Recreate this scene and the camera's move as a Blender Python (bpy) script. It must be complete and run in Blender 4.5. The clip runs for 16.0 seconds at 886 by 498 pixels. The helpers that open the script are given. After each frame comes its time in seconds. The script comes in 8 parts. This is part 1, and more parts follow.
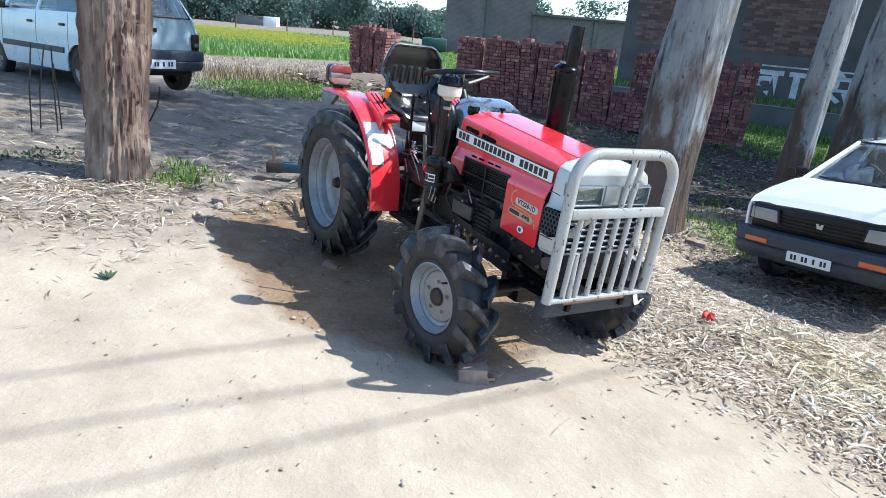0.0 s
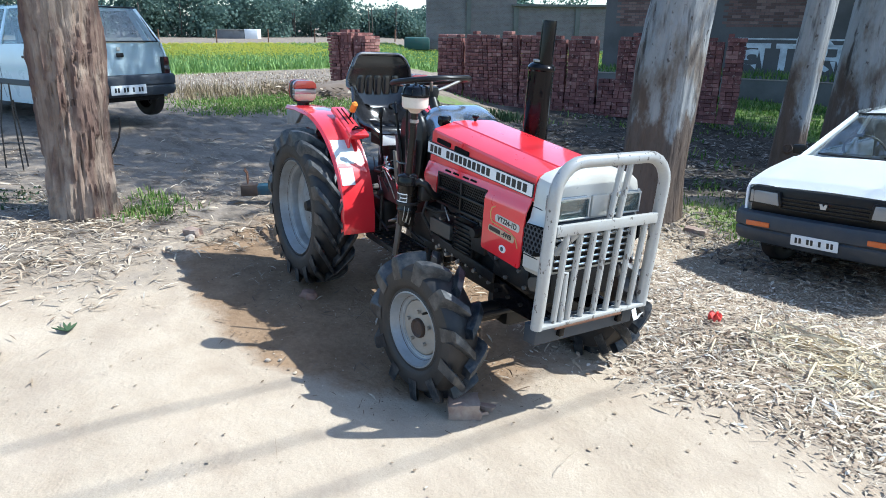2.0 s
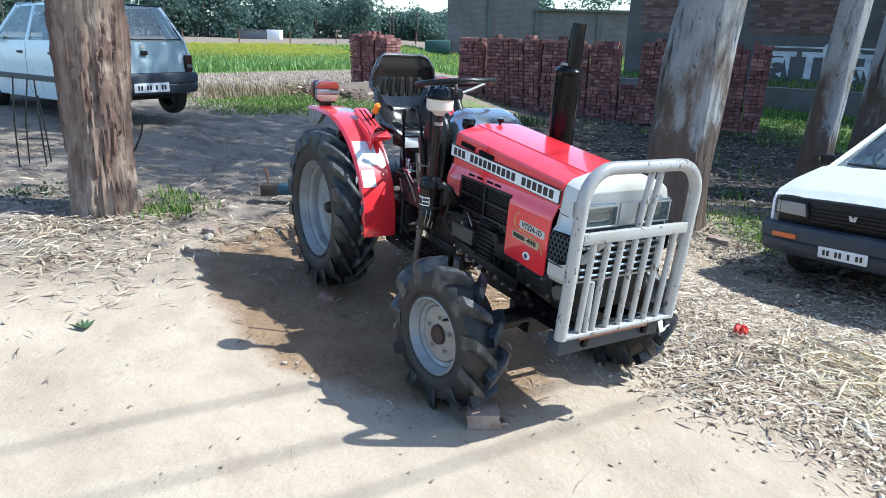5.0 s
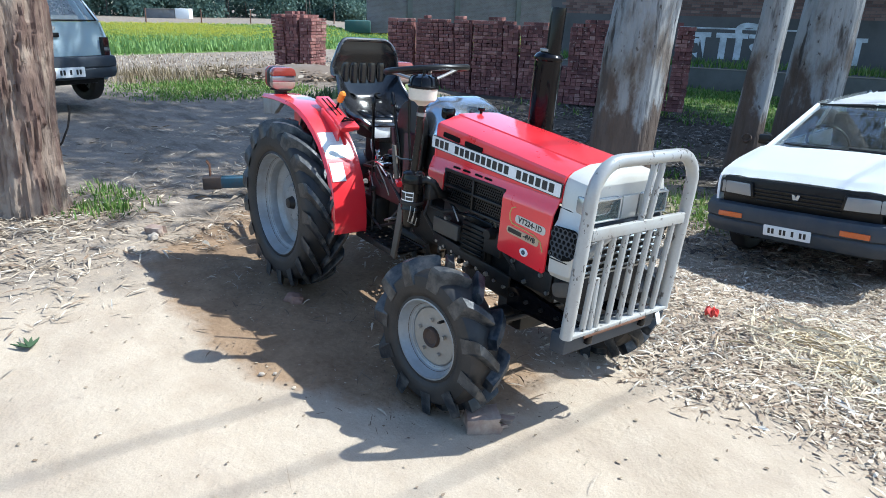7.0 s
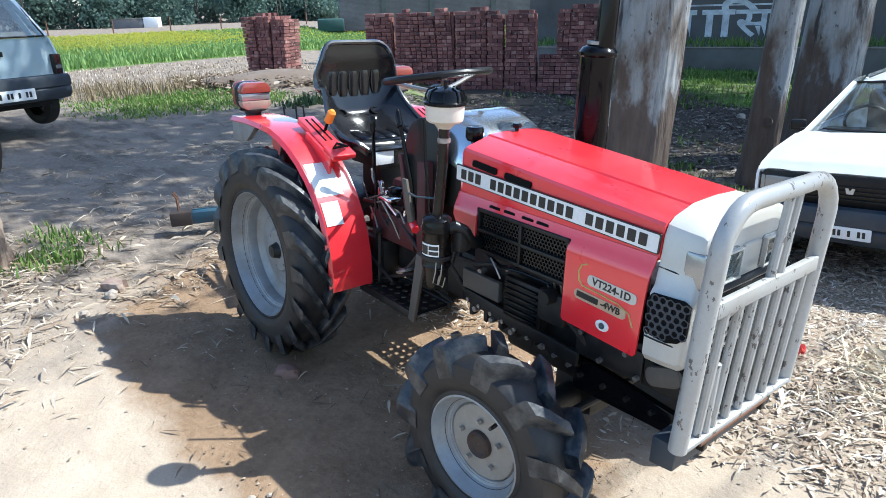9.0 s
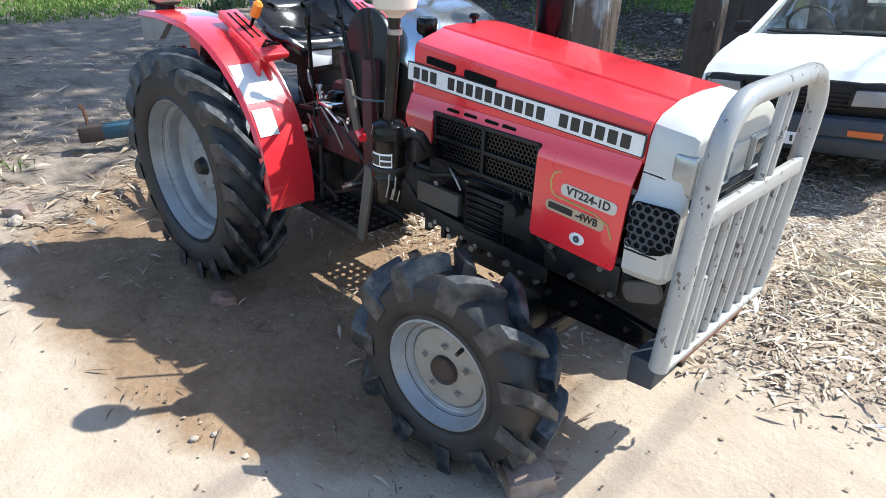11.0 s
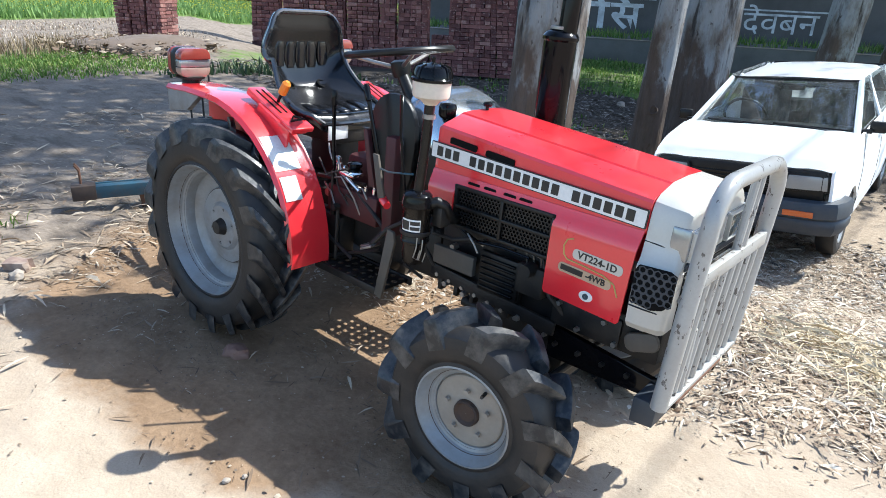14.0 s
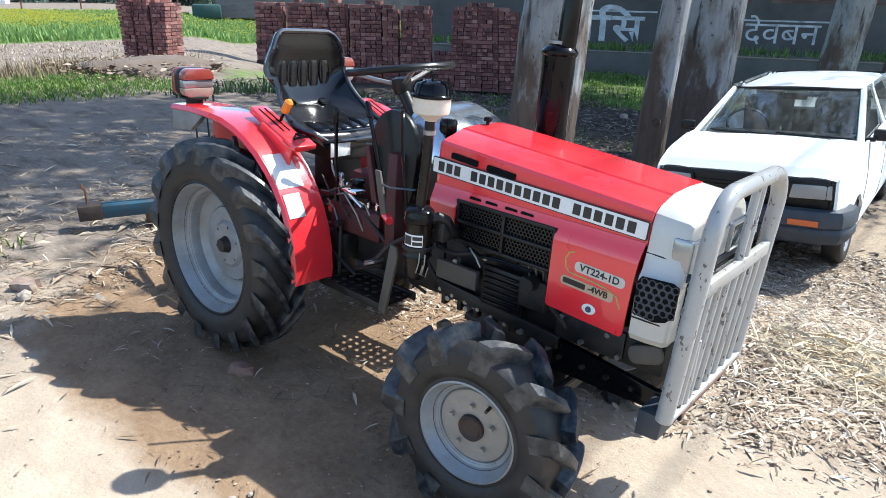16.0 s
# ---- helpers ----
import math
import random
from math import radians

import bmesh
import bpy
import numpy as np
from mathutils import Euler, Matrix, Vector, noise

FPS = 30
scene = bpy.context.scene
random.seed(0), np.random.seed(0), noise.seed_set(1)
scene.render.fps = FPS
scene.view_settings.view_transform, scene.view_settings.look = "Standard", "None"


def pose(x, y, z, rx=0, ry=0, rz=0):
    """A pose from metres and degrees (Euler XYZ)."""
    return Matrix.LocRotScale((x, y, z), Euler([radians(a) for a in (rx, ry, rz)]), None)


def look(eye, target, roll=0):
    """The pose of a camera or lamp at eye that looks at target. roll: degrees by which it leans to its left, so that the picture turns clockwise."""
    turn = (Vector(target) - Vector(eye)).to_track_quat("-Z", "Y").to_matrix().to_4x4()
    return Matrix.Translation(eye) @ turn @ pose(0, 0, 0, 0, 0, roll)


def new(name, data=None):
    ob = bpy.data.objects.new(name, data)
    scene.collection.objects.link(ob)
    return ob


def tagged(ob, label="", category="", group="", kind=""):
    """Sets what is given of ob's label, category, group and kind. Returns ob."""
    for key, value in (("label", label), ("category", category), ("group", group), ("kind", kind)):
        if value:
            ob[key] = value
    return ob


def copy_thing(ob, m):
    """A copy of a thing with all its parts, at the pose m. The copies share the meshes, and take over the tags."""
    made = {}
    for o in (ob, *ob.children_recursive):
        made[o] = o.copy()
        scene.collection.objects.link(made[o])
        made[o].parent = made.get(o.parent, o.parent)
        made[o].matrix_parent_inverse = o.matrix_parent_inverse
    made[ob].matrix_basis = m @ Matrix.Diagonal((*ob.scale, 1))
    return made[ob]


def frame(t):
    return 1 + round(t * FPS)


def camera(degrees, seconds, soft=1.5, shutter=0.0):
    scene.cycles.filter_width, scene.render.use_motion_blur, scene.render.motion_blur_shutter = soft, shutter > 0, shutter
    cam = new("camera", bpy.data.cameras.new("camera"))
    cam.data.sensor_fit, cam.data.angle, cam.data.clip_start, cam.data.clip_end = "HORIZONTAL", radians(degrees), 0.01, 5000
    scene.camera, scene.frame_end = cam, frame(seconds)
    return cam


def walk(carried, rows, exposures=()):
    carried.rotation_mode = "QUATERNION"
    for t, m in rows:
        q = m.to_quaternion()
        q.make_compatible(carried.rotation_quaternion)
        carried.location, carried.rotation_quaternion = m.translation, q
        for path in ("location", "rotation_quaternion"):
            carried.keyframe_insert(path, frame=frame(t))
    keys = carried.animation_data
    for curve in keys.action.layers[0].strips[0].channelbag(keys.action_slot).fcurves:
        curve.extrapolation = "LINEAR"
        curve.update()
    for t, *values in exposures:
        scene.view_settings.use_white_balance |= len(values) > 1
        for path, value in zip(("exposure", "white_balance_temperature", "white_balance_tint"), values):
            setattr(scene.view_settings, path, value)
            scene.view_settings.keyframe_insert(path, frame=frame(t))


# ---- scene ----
cam = camera(67.8, 16.0, 0.9)
# seconds, place, turn
PATH = [
    (0, 3.7389, -1.8906, 1.3721, 71.465, -4.797, 59.542),
    (0.5, 3.6438, -1.9069, 1.3896, 71.554, -3.513, 57.222),
    (1, 3.6042, -1.8792, 1.3892, 69.724, -2.367, 55.106),
    (1.5, 3.5658, -1.7714, 1.3952, 70.842, -1.385, 53.861),
    (2, 3.5623, -1.675, 1.4068, 71.33, -0.425, 58.11),
    (2.5, 3.5526, -1.6568, 1.4096, 71.826, -0.608, 59.202),
    (3, 3.5361, -1.6687, 1.4033, 71.599, -1.259, 59.715),
    (3.5, 3.5348, -1.6633, 1.4016, 71.587, -1.141, 59.844),
    (4, 3.53, -1.6585, 1.402, 71.471, -1.037, 60.03),
    (6.5, 3.3571, -1.761, 1.3898, 71.041, -2.616, 57.672),
    (7, 3.2446, -1.7993, 1.4092, 70.136, -1.438, 53.019),
    (7.5, 3.0575, -1.7246, 1.387, 68.931, 0.358, 53.628),
    (8, 2.8811, -1.6264, 1.4005, 69.287, 0.404, 53.091),
    (10.5, 2.4101, -1.4187, 1.3602, 66.205, 1.609, 44.957),
    (11, 2.4218, -1.4189, 1.3177, 62.062, 0.824, 44.919),
    (11.5, 2.4378, -1.4231, 1.3272, 63.533, 1.246, 46.325),
    (12, 2.4387, -1.4688, 1.3425, 65.58, 0.482, 47.607),
    (12.5, 2.3988, -1.654, 1.3618, 66.53, -1.509, 48.78),
    (13, 2.3739, -1.7294, 1.3681, 66.426, -2.866, 44.776),
    (13.5, 2.3948, -1.7364, 1.3813, 66.89, -3.029, 40.978),
    (14, 2.4055, -1.7371, 1.3953, 67.872, -2.199, 40.788),
    (14.5, 2.4159, -1.7391, 1.3951, 68.327, -1.959, 41.399),
    (15, 2.4169, -1.7397, 1.3957, 68.97, -1.432, 43.536),
    (15.5, 2.4196, -1.7366, 1.3957, 68.553, -1.338, 41.919),
    (16, 2.4174, -1.7337, 1.3991, 69.108, -1.217, 40.977),
]
walk(cam, [(t, pose(*p)) for t, *p in PATH], [(0, 1.03, 5400, 4), (7.5, 1.03, 5400, 4), (8.0, 1.17, 5400, 4), (10.5, 1.16, 5720, 6), (16, 1.16, 5720, 6)])

# ---- light ----
SUN_TO = Vector((0.40, 0.72, 1.0)).normalized()
world = bpy.data.worlds.new("sky")
scene.world = world
world.use_nodes = True
wn = world.node_tree.nodes
sky = wn.new("ShaderNodeTexSky")
sky.sky_type, sky.sun_disc = "NISHITA", False
sky.sun_elevation = math.asin(SUN_TO.z)
sky.sun_rotation = math.atan2(SUN_TO.x, SUN_TO.y)
sky.air_density, sky.dust_density, sky.ozone_density = 1.0, 1.0, 1.0
wn["Background"].inputs[1].default_value = 0.138
world.node_tree.links.new(sky.outputs[0], wn["Background"].inputs[0])
sun = new("sun", bpy.data.lights.new("sun", "SUN"))
sun.data.energy, sun.data.angle, sun.data.color = 4.25, radians(0.53), (1.0, 0.94, 0.83)
sun.matrix_world = look((0, 0, 30), Vector((0, 0, 30)) - SUN_TO)


# ---- materials ----
def nodes_of(name):
    m = bpy.data.materials.new(name)
    m.use_nodes = True
    nt = m.node_tree
    return m, nt, nt.nodes["Principled BSDF"]


def coords(nt, scale=1.0, stretch=(1, 1, 1), kind="Object"):
    tc = nt.nodes.new("ShaderNodeTexCoord")
    mp = nt.nodes.new("ShaderNodeMapping")
    mp.inputs["Scale"].default_value = [scale * s for s in stretch]
    nt.links.new(tc.outputs[kind], mp.inputs[0])
    return mp.outputs[0]


def noise_node(nt, vec, scale, detail=4, rough=0.6, out="Fac"):
    n = nt.nodes.new("ShaderNodeTexNoise")
    n.inputs["Scale"].default_value, n.inputs["Detail"].default_value, n.inputs["Roughness"].default_value = scale, detail, rough
    nt.links.new(vec, n.inputs["Vector"])
    return n.outputs[out]


def ramp(nt, fac, stops):
    r = nt.nodes.new("ShaderNodeValToRGB")
    el = r.color_ramp.elements
    while len(el) < len(stops):
        el.new(0.5)
    for e, (p, c) in zip(el, stops):
        e.position = p
        e.color = (*c, 1) if len(c) == 3 else c
    nt.links.new(fac, r.inputs[0])
    return r.outputs[0]


def grey(a):
    return (a, a, a)


def mix(nt, fac, a, b, mode="MIX"):
    n = nt.nodes.new("ShaderNodeMix")
    n.data_type, n.blend_type = "RGBA", mode
    for sock, v in ((n.inputs[0], fac), (n.inputs[6], a), (n.inputs[7], b)):
        if isinstance(v, (int, float)):
            sock.default_value = v
        elif isinstance(v, tuple):
            sock.default_value = (*v, 1) if len(v) == 3 else v
        else:
            nt.links.new(v, sock)
    return n.outputs[2]


def bump(nt, bsdf, height, strength=0.3, dist=0.01):
    b = nt.nodes.new("ShaderNodeBump")
    b.inputs["Strength"].default_value, b.inputs["Distance"].default_value = strength, dist
    nt.links.new(height, b.inputs["Height"])
    nt.links.new(b.outputs[0], bsdf.inputs["Normal"])


def surface(name, col, rough=0.5, metal=0.0, dirt=(0.3, 0.25, 0.19), amount=0.3, scale=6.0, grain=60.0, relief=0.1, coat=0.0, spec=0.5, vary=0.12):
    """Paint, metal or rubber with stains at one scale and grain at another."""
    m, nt, b = nodes_of(name)
    v = coords(nt)
    big, fine = noise_node(nt, v, scale, 5), noise_node(nt, v, grain, 3)
    base = mix(nt, fine, tuple(c * (1 - vary) for c in col), tuple(min(1, c * (1 + vary)) for c in col))
    mask = ramp(nt, big, [(0.42, grey(0)), (0.75, grey(amount))])
    nt.links.new(mix(nt, mask, base, dirt), b.inputs["Base Color"])
    nt.links.new(ramp(nt, big, [(0.3, grey(rough * 0.85)), (0.8, grey(min(1, rough * 1.15 + amount * 0.3)))]), b.inputs["Roughness"])
    b.inputs["Metallic"].default_value = metal
    b.inputs["Coat Weight"].default_value = coat
    b.inputs["Coat Roughness"].default_value = 0.06
    b.inputs["Specular IOR Level"].default_value = spec
    if relief:
        bump(nt, b, fine, relief, 0.004)
    return m


RED = surface("red_paint", (0.74, 0.022, 0.032), 0.3, 0, (0.35, 0.2, 0.15), 0.1, 5, 120, 0.01, coat=1.0, vary=0.05)
SILVER = surface("silver_paint", (0.56, 0.535, 0.48), 0.28, 0.12, (0.35, 0.31, 0.26), 0.25, 6, 150, 0.02, coat=0.2, vary=0.06)
RIM = surface("silver_rim_paint", (0.27, 0.28, 0.285), 0.34, 0.2, (0.17, 0.14, 0.11), 0.7, 9, 80, 0.06)
BLACK = surface("black_paint", (0.004, 0.004, 0.005), 0.1, 0, (0.06, 0.05, 0.04), 0.06, 7, 100, 0.0, spec=0.2)
IRON = surface("grimy_cast_iron", (0.011, 0.0105, 0.01), 0.5, 0.2, (0.075, 0.055, 0.038), 0.4, 14, 70, 0.3)
STEEL = surface("dull_steel", (0.34, 0.33, 0.31), 0.4, 0.85, (0.17, 0.12, 0.09), 0.45, 14, 120, 0.1)
DASHSIL = surface("polished_silver_cover", (0.58, 0.6, 0.62), 0.2, 0.92, (0.25, 0.24, 0.22), 0.08, 8, 120, 0.02)
CHROME = surface("chrome", (0.7, 0.7, 0.7), 0.16, 1.0, (0.3, 0.26, 0.22), 0.2, 14, 120, 0.02)
RUBBER = surface("dusty_tyre_rubber", (0.0095, 0.009, 0.009), 0.55, 0, (0.09, 0.067, 0.05), 0.42, 11, 60, 0.25)
LUGRUB = surface("worn_tread_rubber", (0.0085, 0.012, 0.017), 0.36, 0, (0.2, 0.18, 0.155), 0.5, 22, 70, 0.3)
PIPING = surface("shiny_seat_edge", (0.02, 0.021, 0.023), 0.14, 0, (0.1, 0.09, 0.08), 0.08, 10, 160, 0.0, coat=0.8)
SEATMAT = surface("black_vinyl", (0.008, 0.008, 0.009), 0.15, 0, (0.08, 0.07, 0.06), 0.08, 10, 160, 0.05)
PLASTIC = surface("black_plastic", (0.0075, 0.0072, 0.007), 0.4, 0, (0.08, 0.066, 0.052), 0.16, 8, 120, 0.08, spec=0.32)
BUMPER = surface("grey_bumper_plastic", (0.028, 0.036, 0.048), 0.5, 0, (0.16, 0.14, 0.11), 0.25, 6, 120, 0.08)
CREAM = surface("cream_bowl", (0.66, 0.58, 0.48), 0.4, 0, (0.4, 0.3, 0.2), 0.2, 12, 90, 0.03)
WHITE = surface("white_label", (0.78, 0.77, 0.74), 0.35, 0, (0.45, 0.4, 0.33), 0.15, 12, 120, 0.0)
REFLECT = surface("white_reflective_sheet", (0.62, 0.66, 0.64), 0.3, 0, (0.45, 0.42, 0.36), 0.2, 14, 120, 0.0)
LETTER = surface("black_print", (0.015, 0.015, 0.015), 0.4, 0, (0.1, 0.1, 0.1), 0.1, 20, 120, 0.0)
GOLD = surface("gold_decal", (0.55, 0.4, 0.12), 0.4, 0.2, (0.4, 0.2, 0.1), 0.2, 20, 120, 0.0)
ORANGE = surface("orange_plastic", (0.75, 0.24, 0.02), 0.3, 0, (0.3, 0.2, 0.1), 0.15, 14, 120, 0.0)
TAN = surface("tan_badge", (0.5, 0.36, 0.24), 0.35, 0.1, (0.4, 0.3, 0.2), 0.2, 20, 120, 0.0)
REDLENS = surface("red_lens", (0.25, 0.05, 0.036), 0.18, 0, (0.3, 0.15, 0.1), 0.15, 14, 120, 0.0, coat=0.5)
AMBER = surface("amber_lens", (0.6, 0.12, 0.02), 0.18, 0, (0.3, 0.15, 0.1), 0.15, 14, 120, 0.0, coat=0.5)
CLEARLENS = surface("clear_lens", (0.33, 0.335, 0.33), 0.12, 0.5, (0.4, 0.36, 0.3), 0.15, 14, 200, 0.1, coat=0.6)
BLUE = surface("worn_blue_paint", (0.022, 0.07, 0.1), 0.55, 0, (0.1, 0.065, 0.045), 0.85, 9, 60, 0.3)
DISC = surface("dusty_wheel_disc", (0.3, 0.262, 0.215), 0.55, 0.0, (0.22, 0.175, 0.13), 0.6, 9, 80, 0.06)
VOID = surface("dark_opening", (0.006, 0.006, 0.006), 0.9, 0, (0.02, 0.02, 0.02), 0.2, 9, 60, 0.0, spec=0.1)
HUBRUST = surface("dark_rusty_hub", (0.055, 0.035, 0.026), 0.7, 0.2, (0.12, 0.075, 0.05), 0.5, 20, 90, 0.3)
RUSTDARK = surface("dark_rusty_sleeve", (0.05, 0.035, 0.028), 0.75, 0.1, (0.13, 0.085, 0.055), 0.6, 12, 80, 0.3)
RUST = surface("rusty_iron", (0.13, 0.06, 0.035), 0.75, 0.2, (0.24, 0.14, 0.08), 0.5, 20, 90, 0.3)
CARWHITE = surface("white_car_paint", (0.86, 0.87, 0.87), 0.4, 0, (0.6, 0.56, 0.5), 0.1, 3, 140, 0.01, coat=0.1, spec=0.3, vary=0.03)
CARSILVER = surface("pale_blue_car_paint", (0.64, 0.75, 0.78), 0.28, 0.0, (0.5, 0.48, 0.43), 0.2, 3, 140, 0.01, coat=0.6, vary=0.03)
CLOTH = surface("grey_seat_cloth", (0.07, 0.066, 0.062), 0.9, 0, (0.1, 0.09, 0.08), 0.3, 6, 200, 0.2)
DARKWALL = surface("stained_dark_plaster", (0.11, 0.105, 0.1), 0.9, 0, (0.055, 0.055, 0.05), 0.7, 0.9, 30, 0.3)


def far_brick(name, a, b, mortar):
    """Brickwork too far off to show more than its courses."""
    m, nt, p = nodes_of(name)
    v = coords(nt, 1, (1, 1, 1))
    sx = nt.nodes.new("ShaderNodeSeparateXYZ")
    nt.links.new(v, sx.inputs[0])
    along = nt.nodes.new("ShaderNodeMath")
    along.operation = "ADD"
    nt.links.new(sx.outputs[0], along.inputs[0])
    nt.links.new(sx.outputs[1], along.inputs[1])
    cb = nt.nodes.new("ShaderNodeCombineXYZ")
    nt.links.new(along.outputs[0], cb.inputs[0])
    nt.links.new(sx.outputs[2], cb.inputs[1])
    bt = nt.nodes.new("ShaderNodeTexBrick")
    for k, val in (("Color1", (*a, 1)), ("Color2", (*b, 1)), ("Mortar", (*mortar, 1)), ("Scale", 1.0), ("Mortar Size", 0.012), ("Brick Width", 0.24), ("Row Height", 0.085)):
        bt.inputs[k].default_value = val
    nt.links.new(cb.outputs[0], bt.inputs["Vector"])
    stain = ramp(nt, noise_node(nt, v, 0.6, 6, 0.65), [(0.3, grey(0.3)), (0.7, grey(0.65))])
    nt.links.new(mix(nt, 0.6, bt.outputs[0], stain, "OVERLAY"), p.inputs["Base Color"])
    p.inputs["Roughness"].default_value = 0.9
    bump(nt, p, bt.outputs["Fac"], -0.3, 0.01)
    return m


FARBRICK = far_brick("old_far_brickwork", (0.15, 0.115, 0.11), (0.19, 0.15, 0.145), (0.2, 0.185, 0.18))
PLASTER = surface("grey_plaster", (0.15, 0.153, 0.157), 0.9, 0, (0.09, 0.088, 0.085), 0.7, 0.7, 30, 0.3)
CONCRETE = surface("old_concrete", (0.14, 0.133, 0.12), 0.9, 0, (0.08, 0.08, 0.065), 0.7, 1.4, 40, 0.35)
PAINTWHITE = surface("wall_lettering_paint", (0.62, 0.65, 0.66), 0.8, 0, (0.16, 0.16, 0.16), 0.8, 3.0, 20, 0.2)
STONE = surface("pale_rubble", (0.34, 0.285, 0.23), 0.9, 0, (0.25, 0.2, 0.15), 0.5, 12, 60, 0.5)
BROKENBRICK = surface("broken_brick", (0.23, 0.155, 0.12), 0.9, 0, (0.42, 0.35, 0.28), 0.9, 12, 60, 0.5)
REDSTONE = surface("reddish_stone", (0.2, 0.105, 0.075), 0.9, 0, (0.28, 0.19, 0.14), 0.5, 14, 60, 0.5)
SCRAPRED = surface("red_plastic_scrap", (0.7, 0.06, 0.04), 0.4, 0, (0.4, 0.2, 0.15), 0.2, 20, 100, 0.05)


def varied(name, stops, rough=0.8, relief=0.2, grain=30.0, spec=0.3, island=False, translucent=0.0, chips=None):
    """Many alike pieces: each takes its own colour from a ramp."""
    m, nt, b = nodes_of(name)
    if island:
        pick = nt.nodes.new("ShaderNodeNewGeometry").outputs["Random Per Island"]
    else:
        pick = nt.nodes.new("ShaderNodeObjectInfo").outputs["Random"]
    fine = noise_node(nt, coords(nt), grain, 3)
    c = mix(nt, 0.35, ramp(nt, pick, stops), ramp(nt, fine, [(0.3, grey(0.35)), (0.7, grey(0.75))]), "OVERLAY")
    if chips:
        flake = noise_node(nt, coords(nt), 17, 3, 0.6)
        c = mix(nt, ramp(nt, flake, [(0.58, grey(0)), (0.66, grey(0.75))]), c, chips)
    nt.links.new(c, b.inputs["Base Color"])
    b.inputs["Roughness"].default_value = rough
    b.inputs["Specular IOR Level"].default_value = spec
    if translucent:
        t = nt.nodes.new("ShaderNodeBsdfTranslucent")
        nt.links.new(c, t.inputs[0])
        ms = nt.nodes.new("ShaderNodeMixShader")
        ms.inputs[0].default_value = translucent
        nt.links.new(b.outputs[0], ms.inputs[1])
        nt.links.new(t.outputs[0], ms.inputs[2])
        nt.links.new(ms.outputs[0], nt.nodes["Material Output"].inputs[0])
    if relief:
        bump(nt, b, fine, relief, 0.006)
    return m


BRICK = varied("red_brick", [(0.0, (0.095, 0.042, 0.041)), (0.5, (0.17, 0.071, 0.065)), (0.9, (0.24, 0.105, 0.092)), (1.0, (0.32, 0.175, 0.15))], 0.9, 0.4, 40, chips=(0.4, 0.28, 0.24))
BRICKS = varied("red_brick_stack", [(0.0, (0.095, 0.042, 0.041)), (0.5, (0.17, 0.071, 0.065)), (0.9, (0.24, 0.105, 0.092)), (1.0, (0.32, 0.175, 0.15))], 0.9, 0.4, 40, island=True, chips=(0.4, 0.28, 0.24))
OLDBRICKS = varied("weathered_wall_brick", [(0.0, (0.1, 0.065, 0.055)), (0.5, (0.16, 0.1, 0.085)), (1.0, (0.22, 0.15, 0.125))], 0.9, 0.4, 30, island=True)
LITTER = varied("dry_leaves", [(0.0, (0.19, 0.125, 0.08)), (0.35, (0.35, 0.27, 0.19)), (0.8, (0.46, 0.38, 0.28)), (1.0, (0.64, 0.58, 0.49))], 0.75, 0.0, 60, island=True)
# Dark leaf litter, with the trees' shade put into its colour.
DARKLITTER = varied("shaded_dark_leaves", [(0.0, (0.05, 0.04, 0.032)), (0.6, (0.13, 0.105, 0.085)), (1.0, (0.3, 0.26, 0.22))], 0.75, 0.0, 60, island=True)
ROADLITTER = varied("brown_straw_litter", [(0.0, (0.16, 0.11, 0.07)), (0.5, (0.31, 0.235, 0.16)), (1.0, (0.5, 0.41, 0.3))], 0.75, 0.0, 60, island=True)
STRIPS = varied("shed_bark_strips", [(0.0, (0.24, 0.17, 0.12)), (0.35, (0.4, 0.34, 0.27)), (1.0, (0.66, 0.63, 0.57))], 0.75, 0.0, 60, island=True)
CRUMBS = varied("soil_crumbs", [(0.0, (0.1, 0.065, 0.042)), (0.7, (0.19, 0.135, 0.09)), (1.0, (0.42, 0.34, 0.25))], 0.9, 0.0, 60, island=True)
STRAW = varied("straw", [(0.0, (0.42, 0.33, 0.2)), (1.0, (0.64, 0.54, 0.37))], 0.7, 0.0, 60, island=True)
GRASS = varied("grass_blades", [(0.0, (0.07, 0.14, 0.025)), (0.6, (0.14, 0.24, 0.045)), (1.0, (0.28, 0.31, 0.1))], 0.6, 0.0, 30, island=True, translucent=0.3)
CROP = varied("mustard_leaves", [(0.0, (0.13, 0.23, 0.06)), (1.0, (0.26, 0.37, 0.12))], 0.6, 0.0, 10, island=True, translucent=0.35)
BLOOM = varied("mustard_flowers", [(0.0, (0.55, 0.48, 0.03)), (1.0, (0.75, 0.66, 0.08))], 0.6, 0.0, 10, island=True, translucent=0.3)
LEAVES = varied("eucalyptus_leaves", [(0.0, (0.03, 0.055, 0.025)), (1.0, (0.07, 0.11, 0.05))], 0.5, 0.0, 10, island=True, translucent=0.25)
# Paler, bluer green: distance haze is mixed into the leaf colour.
FARLEAF = varied("hazed_far_leaves", [(0.0, (0.085, 0.135, 0.112)), (1.0, (0.12, 0.18, 0.145))], 0.6, 0.0, 3, island=True, translucent=0.5)
DRYWEED = varied("dry_weeds", [(0.0, (0.14, 0.1, 0.06)), (1.0, (0.3, 0.24, 0.14))], 0.8, 0.0, 30, island=True)


